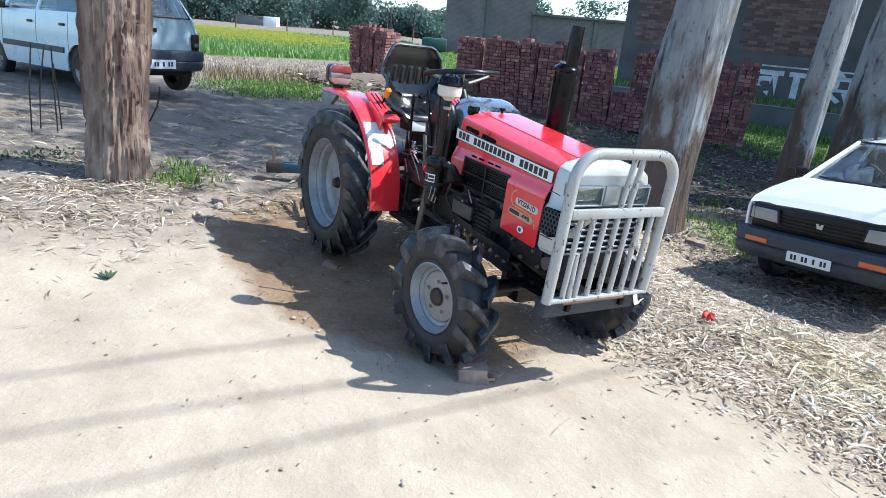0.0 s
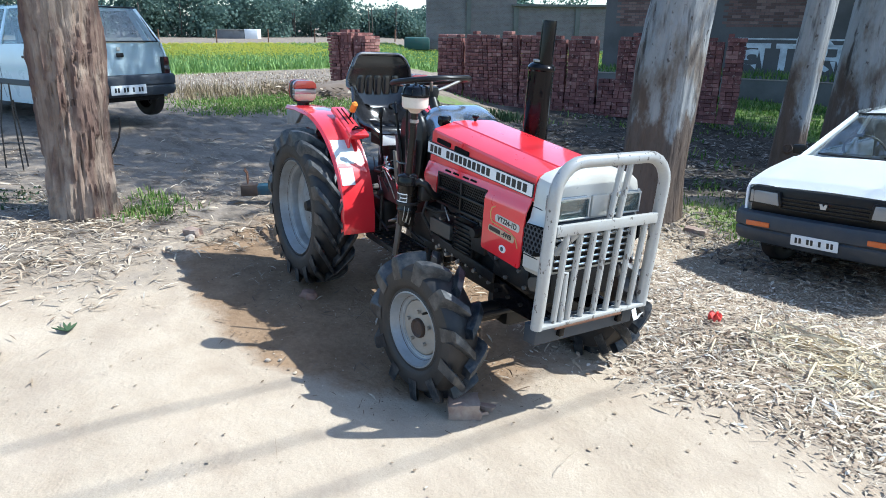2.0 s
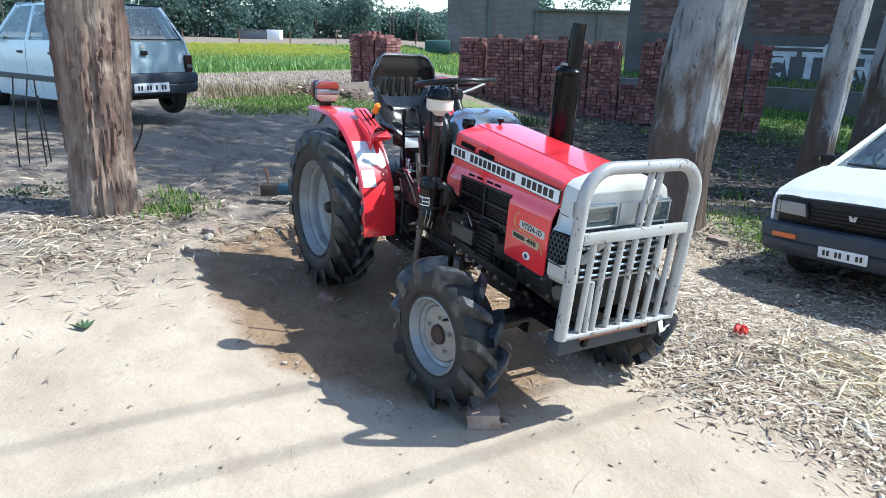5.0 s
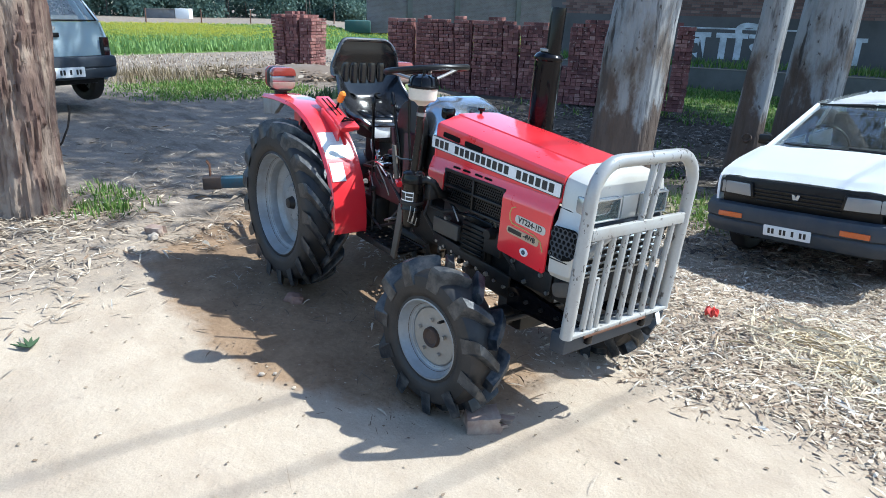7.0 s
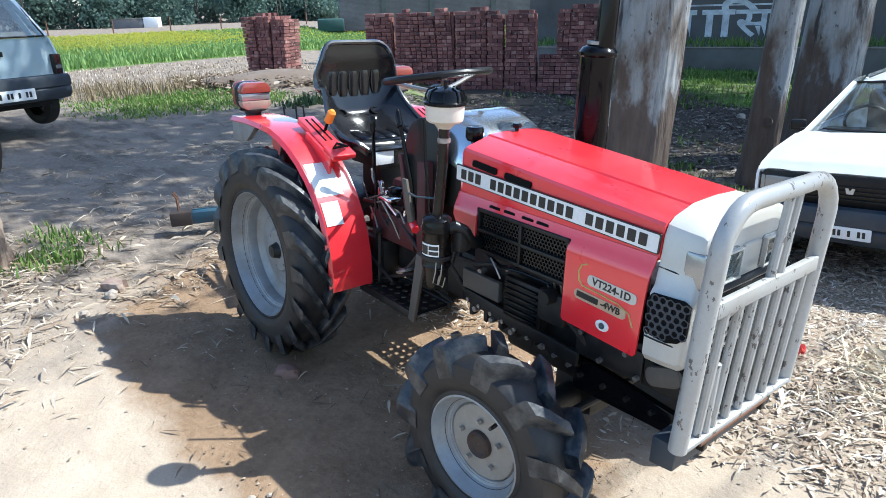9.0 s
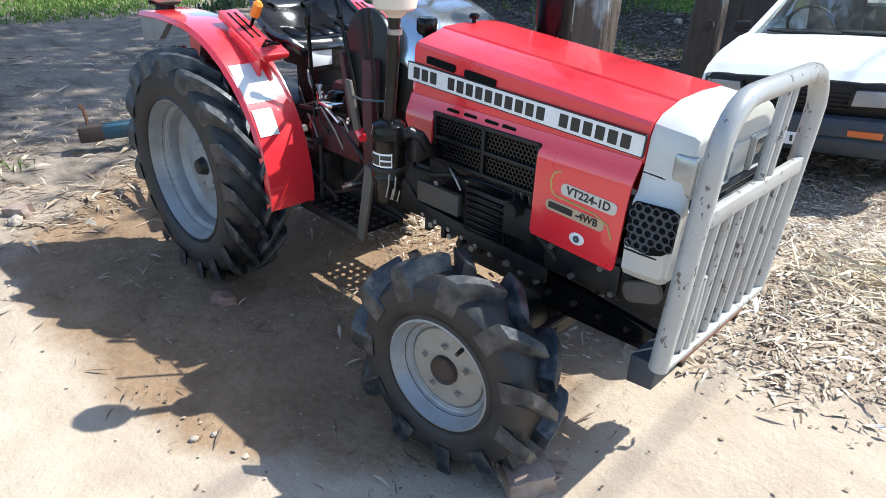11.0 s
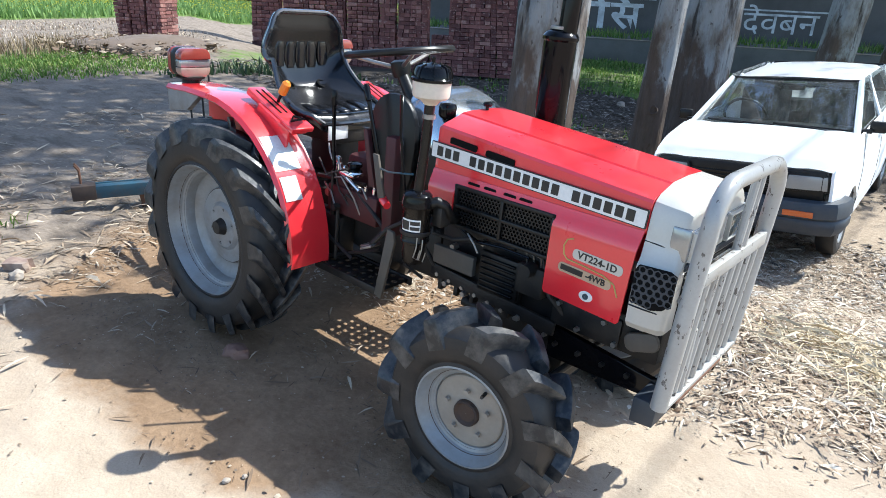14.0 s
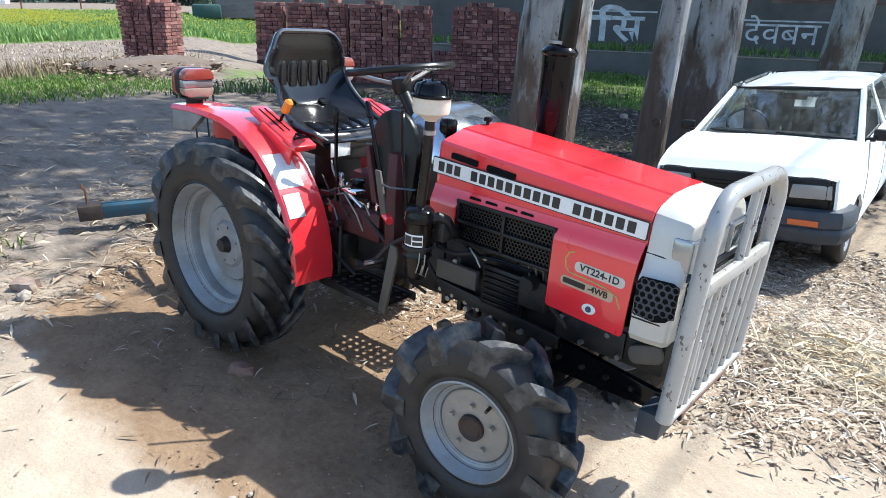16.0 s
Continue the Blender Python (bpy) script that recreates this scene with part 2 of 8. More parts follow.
def glass(name, tint=(0.75, 0.82, 0.82), dirty=0.12):
    m, nt, b = nodes_of(name)
    b.inputs["Base Color"].default_value = (*tint, 1)
    b.inputs["Roughness"].default_value = 0.02
    b.inputs["IOR"].default_value = 1.45
    gl = nt.nodes.new("ShaderNodeBsdfGlossy")
    gl.inputs["Roughness"].default_value = 0.03
    tr = nt.nodes.new("ShaderNodeBsdfTransparent")
    tr.inputs[0].default_value = (*tint, 1)
    fr = nt.nodes.new("ShaderNodeLayerWeight")
    sheen = ramp(nt, fr.outputs["Facing"], [(0.0, grey(0.12)), (0.5, grey(0.2)), (0.75, grey(0.38)), (1.0, grey(0.9))])
    m1 = nt.nodes.new("ShaderNodeMixShader")
    nt.links.new(sheen, m1.inputs[0])
    nt.links.new(tr.outputs[0], m1.inputs[1])
    nt.links.new(gl.outputs[0], m1.inputs[2])
    df = nt.nodes.new("ShaderNodeBsdfDiffuse")
    df.inputs[0].default_value = (0.5, 0.48, 0.44, 1)
    m2 = nt.nodes.new("ShaderNodeMixShader")
    nt.links.new(ramp(nt, noise_node(nt, coords(nt, 1, (1, 3, 1)), 4, 6), [(0.4, grey(dirty * 0.4)), (0.75, grey(dirty * 2))]), m2.inputs[0])
    nt.links.new(m1.outputs[0], m2.inputs[1])
    nt.links.new(df.outputs[0], m2.inputs[2])
    nt.links.new(m2.outputs[0], nt.nodes["Material Output"].inputs[0])
    return m


GLASS = glass("dusty_windscreen_glass", dirty=0.06)
CLEANGLASS = glass("tinted_rear_glass", (0.55, 0.66, 0.7), 0.03)


def chipped(name):
    """Silver paint knocked off in sharp patches, with grime between."""
    m, nt, b = nodes_of(name)
    v = coords(nt)
    chip = noise_node(nt, coords(nt, 1, (1.6, 1.6, 0.8)), 26, 5, 0.65)
    grime, fine = noise_node(nt, v, 7, 5), noise_node(nt, v, 110, 3)
    c = mix(nt, fine, (0.34, 0.333, 0.31), (0.43, 0.422, 0.4))
    c = mix(nt, ramp(nt, grime, [(0.45, grey(0)), (0.72, grey(0.5))]), c, (0.33, 0.29, 0.24))
    mask = ramp(nt, chip, [(0.6, grey(0)), (0.615, grey(0.9))])
    c = mix(nt, mask, c, (0.09, 0.075, 0.065))
    nt.links.new(c, b.inputs["Base Color"])
    b.inputs["Roughness"].default_value = 0.38
    b.inputs["Metallic"].default_value = 0.1
    inv = ramp(nt, chip, [(0.6, grey(1)), (0.615, grey(0))])
    bump(nt, b, inv, 0.3, 0.002)
    return m


TUBE = chipped("worn_silver_tube")
CANISTER = surface("satin_black_canister", (0.0065, 0.005, 0.0042), 0.26, 0, (0.06, 0.045, 0.032), 0.25, 8, 100, 0.04, spec=0.3)
GRIMYRED = surface("grimy_red_casting", (0.06, 0.008, 0.009), 0.55, 0, (0.05, 0.035, 0.03), 0.8, 9, 70, 0.2)
DUSTYSTEEL = surface("dusty_grey_bracket", (0.085, 0.072, 0.058), 0.6, 0.1, (0.17, 0.135, 0.1), 0.5, 12, 80, 0.15)
REFLECTOR = surface("lamp_reflector", (0.75, 0.76, 0.76), 0.12, 1.0, (0.4, 0.38, 0.34), 0.1, 14, 120, 0.0)


def scaled(nt, sock, k):
    n = nt.nodes.new("ShaderNodeMath")
    n.operation = "MULTIPLY"
    nt.links.new(sock, n.inputs[0])
    n.inputs[1].default_value = k
    return n.outputs[0]


def bark(name, light, warm, dark, cut, fibre, relief, plates=0.0):
    """Peeling bark: patches of old and fresh skin, fibres and dark cracks."""
    m, nt, b = nodes_of(name)
    patch = noise_node(nt, coords(nt, 1, (1, 1, 0.42)), 4.2 if plates else 2.3, 7, 0.62)
    fib = noise_node(nt, coords(nt, 1, (1, 1, 0.2)), 17, 6, 0.7)
    crack = noise_node(nt, coords(nt, 1, (1, 1, 0.16)), 8.5, 4, 0.55)
    fleck = noise_node(nt, coords(nt, 1, (1, 1, 0.5)), 21, 2, 0.5)
    c = ramp(nt, patch, [(cut - 0.1, dark), (cut - 0.03, warm), (cut + 0.05, light), (cut + 0.25, tuple(min(1, x * 1.25) for x in light))])
    c = mix(nt, fibre, c, ramp(nt, fib, [(0.3, grey(0.25)), (0.65, grey(0.72))]), "OVERLAY")
    c = mix(nt, ramp(nt, crack, [(0.33, grey(0.85 if not plates else 0.0)), (0.42, grey(0))]), c, tuple(x * 0.35 for x in dark))
    if not plates:
        c = mix(nt, ramp(nt, fleck, [(0.27, grey(0.8)), (0.34, grey(0))]), c, tuple(x * 0.6 for x in dark))
    if plates:
        at = nt.nodes.new("ShaderNodeVertexColor")
        at.layer_name = "peel"
        sp = nt.nodes.new("ShaderNodeSeparateColor")
        nt.links.new(at.outputs[0], sp.inputs[0])
        fresh = mix(nt, fib, tuple(x * 0.75 for x in light), tuple(min(1, x * 1.5) for x in light))
        c = mix(nt, ramp(nt, sp.outputs[0], [(0.15, grey(plates)), (0.7, grey(0))]), c, fresh)
        c = mix(nt, ramp(nt, sp.outputs[1], [(0.5, grey(0)), (0.95, grey(0.55))]), c, tuple(x * 0.6 for x in dark))
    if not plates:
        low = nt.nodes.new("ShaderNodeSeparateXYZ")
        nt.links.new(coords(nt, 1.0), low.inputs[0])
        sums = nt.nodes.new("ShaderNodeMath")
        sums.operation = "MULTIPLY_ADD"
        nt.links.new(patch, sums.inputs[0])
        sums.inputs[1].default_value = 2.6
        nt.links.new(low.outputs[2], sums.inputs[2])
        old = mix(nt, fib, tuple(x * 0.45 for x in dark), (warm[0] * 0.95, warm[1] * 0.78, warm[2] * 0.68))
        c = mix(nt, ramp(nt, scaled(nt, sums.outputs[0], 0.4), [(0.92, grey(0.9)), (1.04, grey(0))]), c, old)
    nt.links.new(c, b.inputs["Base Color"])
    b.inputs["Roughness"].default_value = 0.9
    b.inputs["Specular IOR Level"].default_value = 0.2
    add = nt.nodes.new("ShaderNodeMath")
    add.operation = "ADD"
    nt.links.new(fib, add.inputs[0])
    nt.links.new(ramp(nt, crack, [(0.3, grey(0)), (0.5, grey(1.4))]), add.inputs[1])
    bump(nt, b, add.outputs[0], relief, 0.03)
    return m


BARK_A = bark("peeling_brown_bark", (0.29, 0.225, 0.172), (0.18, 0.122, 0.094), (0.115, 0.072, 0.057), 0.55, 0.3, 0.55, 0.55)
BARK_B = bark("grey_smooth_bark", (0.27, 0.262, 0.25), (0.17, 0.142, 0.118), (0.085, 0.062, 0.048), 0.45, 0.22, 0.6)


def ground_material():
    """Dusty earth, with leaf mould, grass and field soil where they lie."""
    m, nt, b = nodes_of("dusty_ground")
    v = coords(nt)
    big, mid, fine, grit = noise_node(nt, v, 0.5, 5), noise_node(nt, v, 4, 6, 0.65), noise_node(nt, v, 38, 5, 0.7), noise_node(nt, v, 190, 3)
    dust = ramp(nt, mid, [(0.25, (0.335, 0.262, 0.19)), (0.5, (0.395, 0.318, 0.236)), (0.8, (0.44, 0.362, 0.275))])
    dust = mix(nt, 0.4, dust, ramp(nt, grit, [(0.3, grey(0.36)), (0.7, grey(0.62))]), "OVERLAY")
    dust = mix(nt, 0.35, dust, ramp(nt, big, [(0.35, grey(0.38)), (0.65, grey(0.6))]), "OVERLAY")
    scuff = noise_node(nt, coords(nt, 1, (1, 1.7, 1)), 1.7, 7, 0.7)
    dust = mix(nt, ramp(nt, scuff, [(0.5, grey(0)), (0.64, grey(0.5))]), dust, (0.31, 0.245, 0.185))
    dust = mix(nt, ramp(nt, noise_node(nt, v, 75, 2, 0.5), [(0.66, grey(0)), (0.74, grey(0.5))]), dust, (0.25, 0.19, 0.14))
    earth = mix(nt, 0.45, ramp(nt, fine, [(0.25, (0.125, 0.098, 0.075)), (0.6, (0.265, 0.215, 0.168)), (0.85, (0.4, 0.335, 0.268))]), ramp(nt, mid, [(0.3, (0.14, 0.112, 0.087)), (0.7, (0.33, 0.272, 0.216))]))
    brown = mix(nt, 0.5, ramp(nt, fine, [(0.25, (0.13, 0.08, 0.045)), (0.6, (0.26, 0.17, 0.102)), (0.85, (0.4, 0.29, 0.19))]), ramp(nt, mid, [(0.3, (0.13, 0.08, 0.046)), (0.7, (0.32, 0.22, 0.138))]))
    mould = ramp(nt, fine, [(0.3, (0.25, 0.19, 0.135)), (0.55, (0.34, 0.27, 0.195)), (0.75, (0.44, 0.36, 0.27))])
    grassy = ramp(nt, fine, [(0.3, (0.07, 0.12, 0.03)), (0.7, (0.19, 0.26, 0.07))])
    mask = nt.nodes.new("ShaderNodeVertexColor")
    mask.layer_name = "zones"
    sep = nt.nodes.new("ShaderNodeSeparateColor")
    nt.links.new(mask.outputs[0], sep.inputs[0])

    def edged(sock):
        a = nt.nodes.new("ShaderNodeMath")
        a.operation = "ADD"
        nt.links.new(sock, a.inputs[0])
        nt.links.new(ramp(nt, mid, [(0.2, grey(0)), (0.8, grey(0.6))]), a.inputs[1])
        return ramp(nt, a.outputs[0], [(0.62, grey(0)), (0.9, grey(1))])
    furrow = noise_node(nt, coords(nt, 1, (0.8, 2.2, 1)), 2.6, 6, 0.68)
    earth = mix(nt, ramp(nt, furrow, [(0.5, grey(0)), (0.6, grey(0.6))]), earth, (0.1, 0.08, 0.062))
    c = mix(nt, edged(sep.outputs[0]), dust, earth)
    c = mix(nt, edged(sep.outputs[1]), c, mould)
    soil_at = nt.nodes.new("ShaderNodeVertexColor")
    soil_at.layer_name = "soil"
    sep2 = nt.nodes.new("ShaderNodeSeparateColor")
    nt.links.new(soil_at.outputs[0], sep2.inputs[0])
    c = mix(nt, edged(sep2.outputs[0]), c, brown)
    # Darker litter ground that carries the trees' shade in its colour.
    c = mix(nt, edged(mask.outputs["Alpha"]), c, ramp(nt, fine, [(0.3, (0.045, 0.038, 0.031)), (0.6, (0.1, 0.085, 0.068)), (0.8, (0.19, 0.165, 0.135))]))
    c = mix(nt, edged(sep.outputs[2]), c, grassy)
    nt.links.new(c, b.inputs["Base Color"])
    b.inputs["Roughness"].default_value = 0.95
    b.inputs["Specular IOR Level"].default_value = 0.1
    add = nt.nodes.new("ShaderNodeMath")
    add.operation = "ADD"
    nt.links.new(ramp(nt, fine, [(0.4, grey(0)), (0.75, grey(0.45))]), add.inputs[0])
    nt.links.new(mid, add.inputs[1])
    bump(nt, b, add.outputs[0], 0.4, 0.02)
    return m


GROUND = ground_material()

# ---- mesh helpers ----
def ss(a, b, x):
    t = min(1.0, max(0.0, (x - a) / (b - a)))
    return t * t * (3 - 2 * t)


def part(name, bm, material, parent=None, label="", angle=35):
    """Links a bmesh as one mesh object under a thing or a part."""
    me = bpy.data.meshes.new(name)
    bmesh.ops.recalc_face_normals(bm, faces=bm.faces)
    bm.to_mesh(me)
    bm.free()
    me.materials.append(material)
    for p in me.polygons:
        p.use_smooth = True
    me.set_sharp_from_angle(angle=radians(angle))
    ob = new(name, me)
    if parent is not None:
        ob.parent = parent
    if label:
        ob["label"] = label
    return ob


def thing(name, m, label, category, group="", kind=""):
    ob = new(name)
    ob.empty_display_size = 0.1
    ob.matrix_world = m
    return tagged(ob, label, category, group, kind)


def box(bm, c, s, m=None, bev=0.0):
    mat = (m or Matrix.Identity(4)) @ Matrix.Translation(c) @ Matrix.Diagonal((*s, 1))
    r = bmesh.ops.create_cube(bm, size=1.0, matrix=mat)
    if bev:
        es = list({e for v in r["verts"] for e in v.link_edges})
        bmesh.ops.bevel(bm, geom=es, offset=bev, segments=2, affect="EDGES", profile=0.5)
    return bm


def loft(bm, rings, caps=True, closed=True):
    vs = [[bm.verts.new(p) for p in r] for r in rings]
    n = len(vs[0])
    for a, b in zip(vs, vs[1:]):
        for i in range(n if closed else n - 1):
            j = (i + 1) % n
            bm.faces.new((a[i], a[j], b[j], b[i]))
    if caps:
        bm.faces.new(vs[0])
        bm.faces.new(vs[-1][::-1])
    return bm


def tube(bm, pts, r, n=10, closed=False, caps=True):
    pts = [Vector(p) for p in pts]
    k = len(pts)
    rs = list(r) if hasattr(r, "__len__") else [r] * k
    up, rings = None, []
    for i, p in enumerate(pts):
        a = pts[(i - 1) % k] if closed or i > 0 else p
        b = pts[(i + 1) % k] if closed or i < k - 1 else p
        d = (b - a).normalized()
        if up is None:
            up = d.orthogonal().normalized()
        up = (up - d * up.dot(d)).normalized()
        side = d.cross(up)
        rings.append([p + rs[i] * (math.cos(q) * up + math.sin(q) * side) for q in (2 * math.pi * j / n for j in range(n))])
    if closed:
        rings.append(rings[0])
        loft(bm, rings, False)
        bmesh.ops.remove_doubles(bm, verts=bm.verts, dist=1e-5)
    else:
        loft(bm, rings, caps)
    return bm


def cyl(bm, a, b, r0, r1=None, n=16):
    return tube(bm, [a, b], [r0, r0 if r1 is None else r1], n)


def lathe(bm, prof, m=None, n=32, caps=False):
    """prof: (radius, height) along the local z axis."""
    m = m or Matrix.Identity(4)
    rings = [[m @ Vector((r * math.cos(2 * math.pi * j / n), r * math.sin(2 * math.pi * j / n), h)) for j in range(n)] for r, h in prof]
    return loft(bm, rings, caps)


def prism(bm, poly, h0, h1, m=None, bev=0.0):
    """A polygon in the local xy plane, from height h0 to h1."""
    m = m or Matrix.Identity(4)
    k0 = len(bm.edges)
    loft(bm, [[m @ Vector((x, y, h)) for x, y in poly] for h in (h0, h1)])
    if bev:
        bm.edges.ensure_lookup_table()
        bmesh.ops.bevel(bm, geom=bm.edges[k0:], offset=bev, segments=2, affect="EDGES", profile=0.5)
    return bm


def rounded(w, h, r, n=4):
    pts = []
    for cx, cy, a in ((w / 2 - r, h / 2 - r, 0), (-w / 2 + r, h / 2 - r, 90), (-w / 2 + r, -h / 2 + r, 180), (w / 2 - r, -h / 2 + r, 270)):
        for i in range(n + 1):
            q = radians(a + 90 * i / n)
            pts.append((cx + r * math.cos(q), cy + r * math.sin(q)))
    return pts


def arc(c, r, a0, a1, n):
    return [(c[0] + r * math.cos(radians(a0 + (a1 - a0) * i / n)), c[1] + r * math.sin(radians(a0 + (a1 - a0) * i / n))) for i in range(n + 1)]


SIDE = Matrix(((1, 0, 0, 0), (0, 0, 1, 0), (0, 1, 0, 0), (0, 0, 0, 1)))   # local x, y, z to x, z, y


def from_lists(name, verts, faces, material, parent=None):
    me = bpy.data.meshes.new(name)
    me.from_pydata(verts, [], faces)
    me.materials.append(material)
    ob = new(name, me)
    if parent is not None:
        ob.parent = parent
    return ob


# ---- lie of the land ----
def gz(x, y):
    xc = max(-9.0, min(4.0, x))
    z = -0.0288 * xc - 0.0412 * max(-3.0, min(y, 1.5))
    z -= 0.45 * ss(-9.2, -13.0, x)
    s = y + 0.5 * min(0.0, x + 1.0)
    z -= 0.38 * ss(1.2, 3.6, s) + 0.13 * ss(5.0, 9.0, s)
    z -= 0.07 * ss(0.5, -1.0, x) * ss(2.2, 4.0, s)
    w = ss(2.3, 1.5, math.hypot(x - 0.97, (y - 5.0) * 0.75))
    z = z * (1 - w) + w * (-0.483 + 0.0755 * (x - 0.97) + 0.032 * (y - 5.0))
    return z - 0.012


def rough_gz(x, y):
    v = Vector((x, y, 0))
    return gz(x, y) + 0.02 * noise.noise(v * 0.9) + 0.008 * noise.noise(v * 3.1) + 0.004 * noise.noise(v * 9.0)

# ---- ground ----
def spaced(stops):
    out = []
    for (a, b, d) in stops:
        n = max(1, round((b - a) / d))
        out += [a + (b - a) * i / n for i in range(n)]
    return out + [stops[-1][1]]


GX = spaced([(-900, -120, 130), (-120, -40, 8), (-40, -14, 1.3), (-14, -5, 0.3), (-5, -2, 0.12), (-2, 4.2, 0.07), (4.2, 9, 0.4), (9, 60, 6), (60, 900, 140)])
GY = spaced([(-900, -60, 140), (-60, -8, 6), (-8, -3, 0.5), (-3, 4.6, 0.07), (4.6, 12, 0.2), (12, 30, 0.9), (30, 120, 8), (120, 900, 130)])


def zone(x, y):
    """Shares of trodden earth, leaf mould, grass and painted tree shade at a place."""
    n1, n2 = noise.noise(Vector((x * 0.7, y * 0.7, 3))), noise.noise(Vector((x * 0.25, y * 0.25, 9)))
    road = 0.35 * n1 + ss(-0.4, -1.6, x + 0.35 * (y + 1.5) + 0.3 * n1)
    earth = max(road, ss(0.0, 0.9, y - 0.12 * x + 0.35 * n1) if x > -1 else ss(-1.0, -0.3, y))
    # Earth round the tractor, spread wider to put its shade into the ground.
    earth = max(earth, 0.75 * ss(1.2, 0.55, math.hypot((x - 0.3) * 0.82, y) + 0.35 * n1), 0.5 * ss(0.3, -0.9, x + 0.2 * y + 0.5 * n1))
    s = y + 0.5 * min(0.0, x + 1.0)
    mould = max(ss(0.2, 0.9, y - 0.25 * (x - 1.6) + 0.4 * n1) * ss(-3.5, 0.0, x) * 0.8, ss(2.6, 3.4, s) * ss(-8, -6, x))
    grass = ss(0.7, 0.2, math.hypot(x + 0.75, (y - 4.75) * 0.8)) * 0.5
    grass = max(grass, ss(8.6, 9.6, s + n1) * (0.5 + 0.5 * n1) * ss(8, 2, x), ss(0.5, 1.2, s) * ss(-5, -6.5, x) * ss(-8.8, -7.8, x) * 0.5 * (1 - ss(2.5, 4, s)))
    grass = max(grass, ss(-20, -22, x + 0.2 * y) * 0.95 * ss(-56, -50, x))
    # Ground past the trees is darkened to paint in their shade.
    shade_from = 3.0 + 2.4 * ss(-2.2, -0.4, x)
    tree_shade = ss(shade_from, shade_from + 1.2, s + 0.6 * n1) * ss(-9.5, -7.5, x) * ss(9, 6, x) * ss(20, 15, y)
    return [min(1, max(0, q)) for q in (earth, mould, grass, tree_shade)]


verts = [(x, y, rough_gz(x, y)) for y in GY for x in GX]
NX = len(GX)
faces = [(j * NX + i, j * NX + i + 1, (j + 1) * NX + i + 1, (j + 1) * NX + i) for j in range(len(GY) - 1) for i in range(NX - 1)]
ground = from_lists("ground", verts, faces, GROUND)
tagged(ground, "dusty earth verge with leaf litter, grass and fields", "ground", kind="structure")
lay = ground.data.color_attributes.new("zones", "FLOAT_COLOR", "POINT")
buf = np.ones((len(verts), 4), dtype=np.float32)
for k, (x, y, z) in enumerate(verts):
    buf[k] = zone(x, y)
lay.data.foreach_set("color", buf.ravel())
# Brown soil round the tractor, widened to paint in some of its shade.
lay = ground.data.color_attributes.new("soil", "FLOAT_COLOR", "POINT")
buf = np.ones((len(verts), 4), dtype=np.float32)
for k, (x, y, z) in enumerate(verts):
    n1 = noise.noise(Vector((x * 0.9, y * 0.9, 21)))
    buf[k, :3] = 0.9 * ss(1.2, 0.5, math.hypot((x - 0.15) * 0.6, y + 0.2) + 0.4 * n1)
lay.data.foreach_set("color", buf.ravel())
for p in ground.data.polygons:
    p.use_smooth = True


# ---- brick stacks ----
BRICK_L, BRICK_W, BRICK_H = 0.222, 0.1, 0.066


BOX_F = ((0, 1, 3, 2), (4, 6, 7, 5), (0, 4, 5, 1), (2, 3, 7, 6), (0, 2, 6, 4), (1, 5, 7, 3))


def brick_mesh():
    bm = bmesh.new()
    box(bm, (0, 0, 0), (BRICK_L, BRICK_W, BRICK_H))
    bmesh.ops.bevel(bm, geom=bm.edges[:], offset=0.006, segments=1, affect="EDGES")
    me = bpy.data.meshes.new("brick")
    bm.to_mesh(me)
    bm.free()
    me.materials.append(BRICK)
    return me


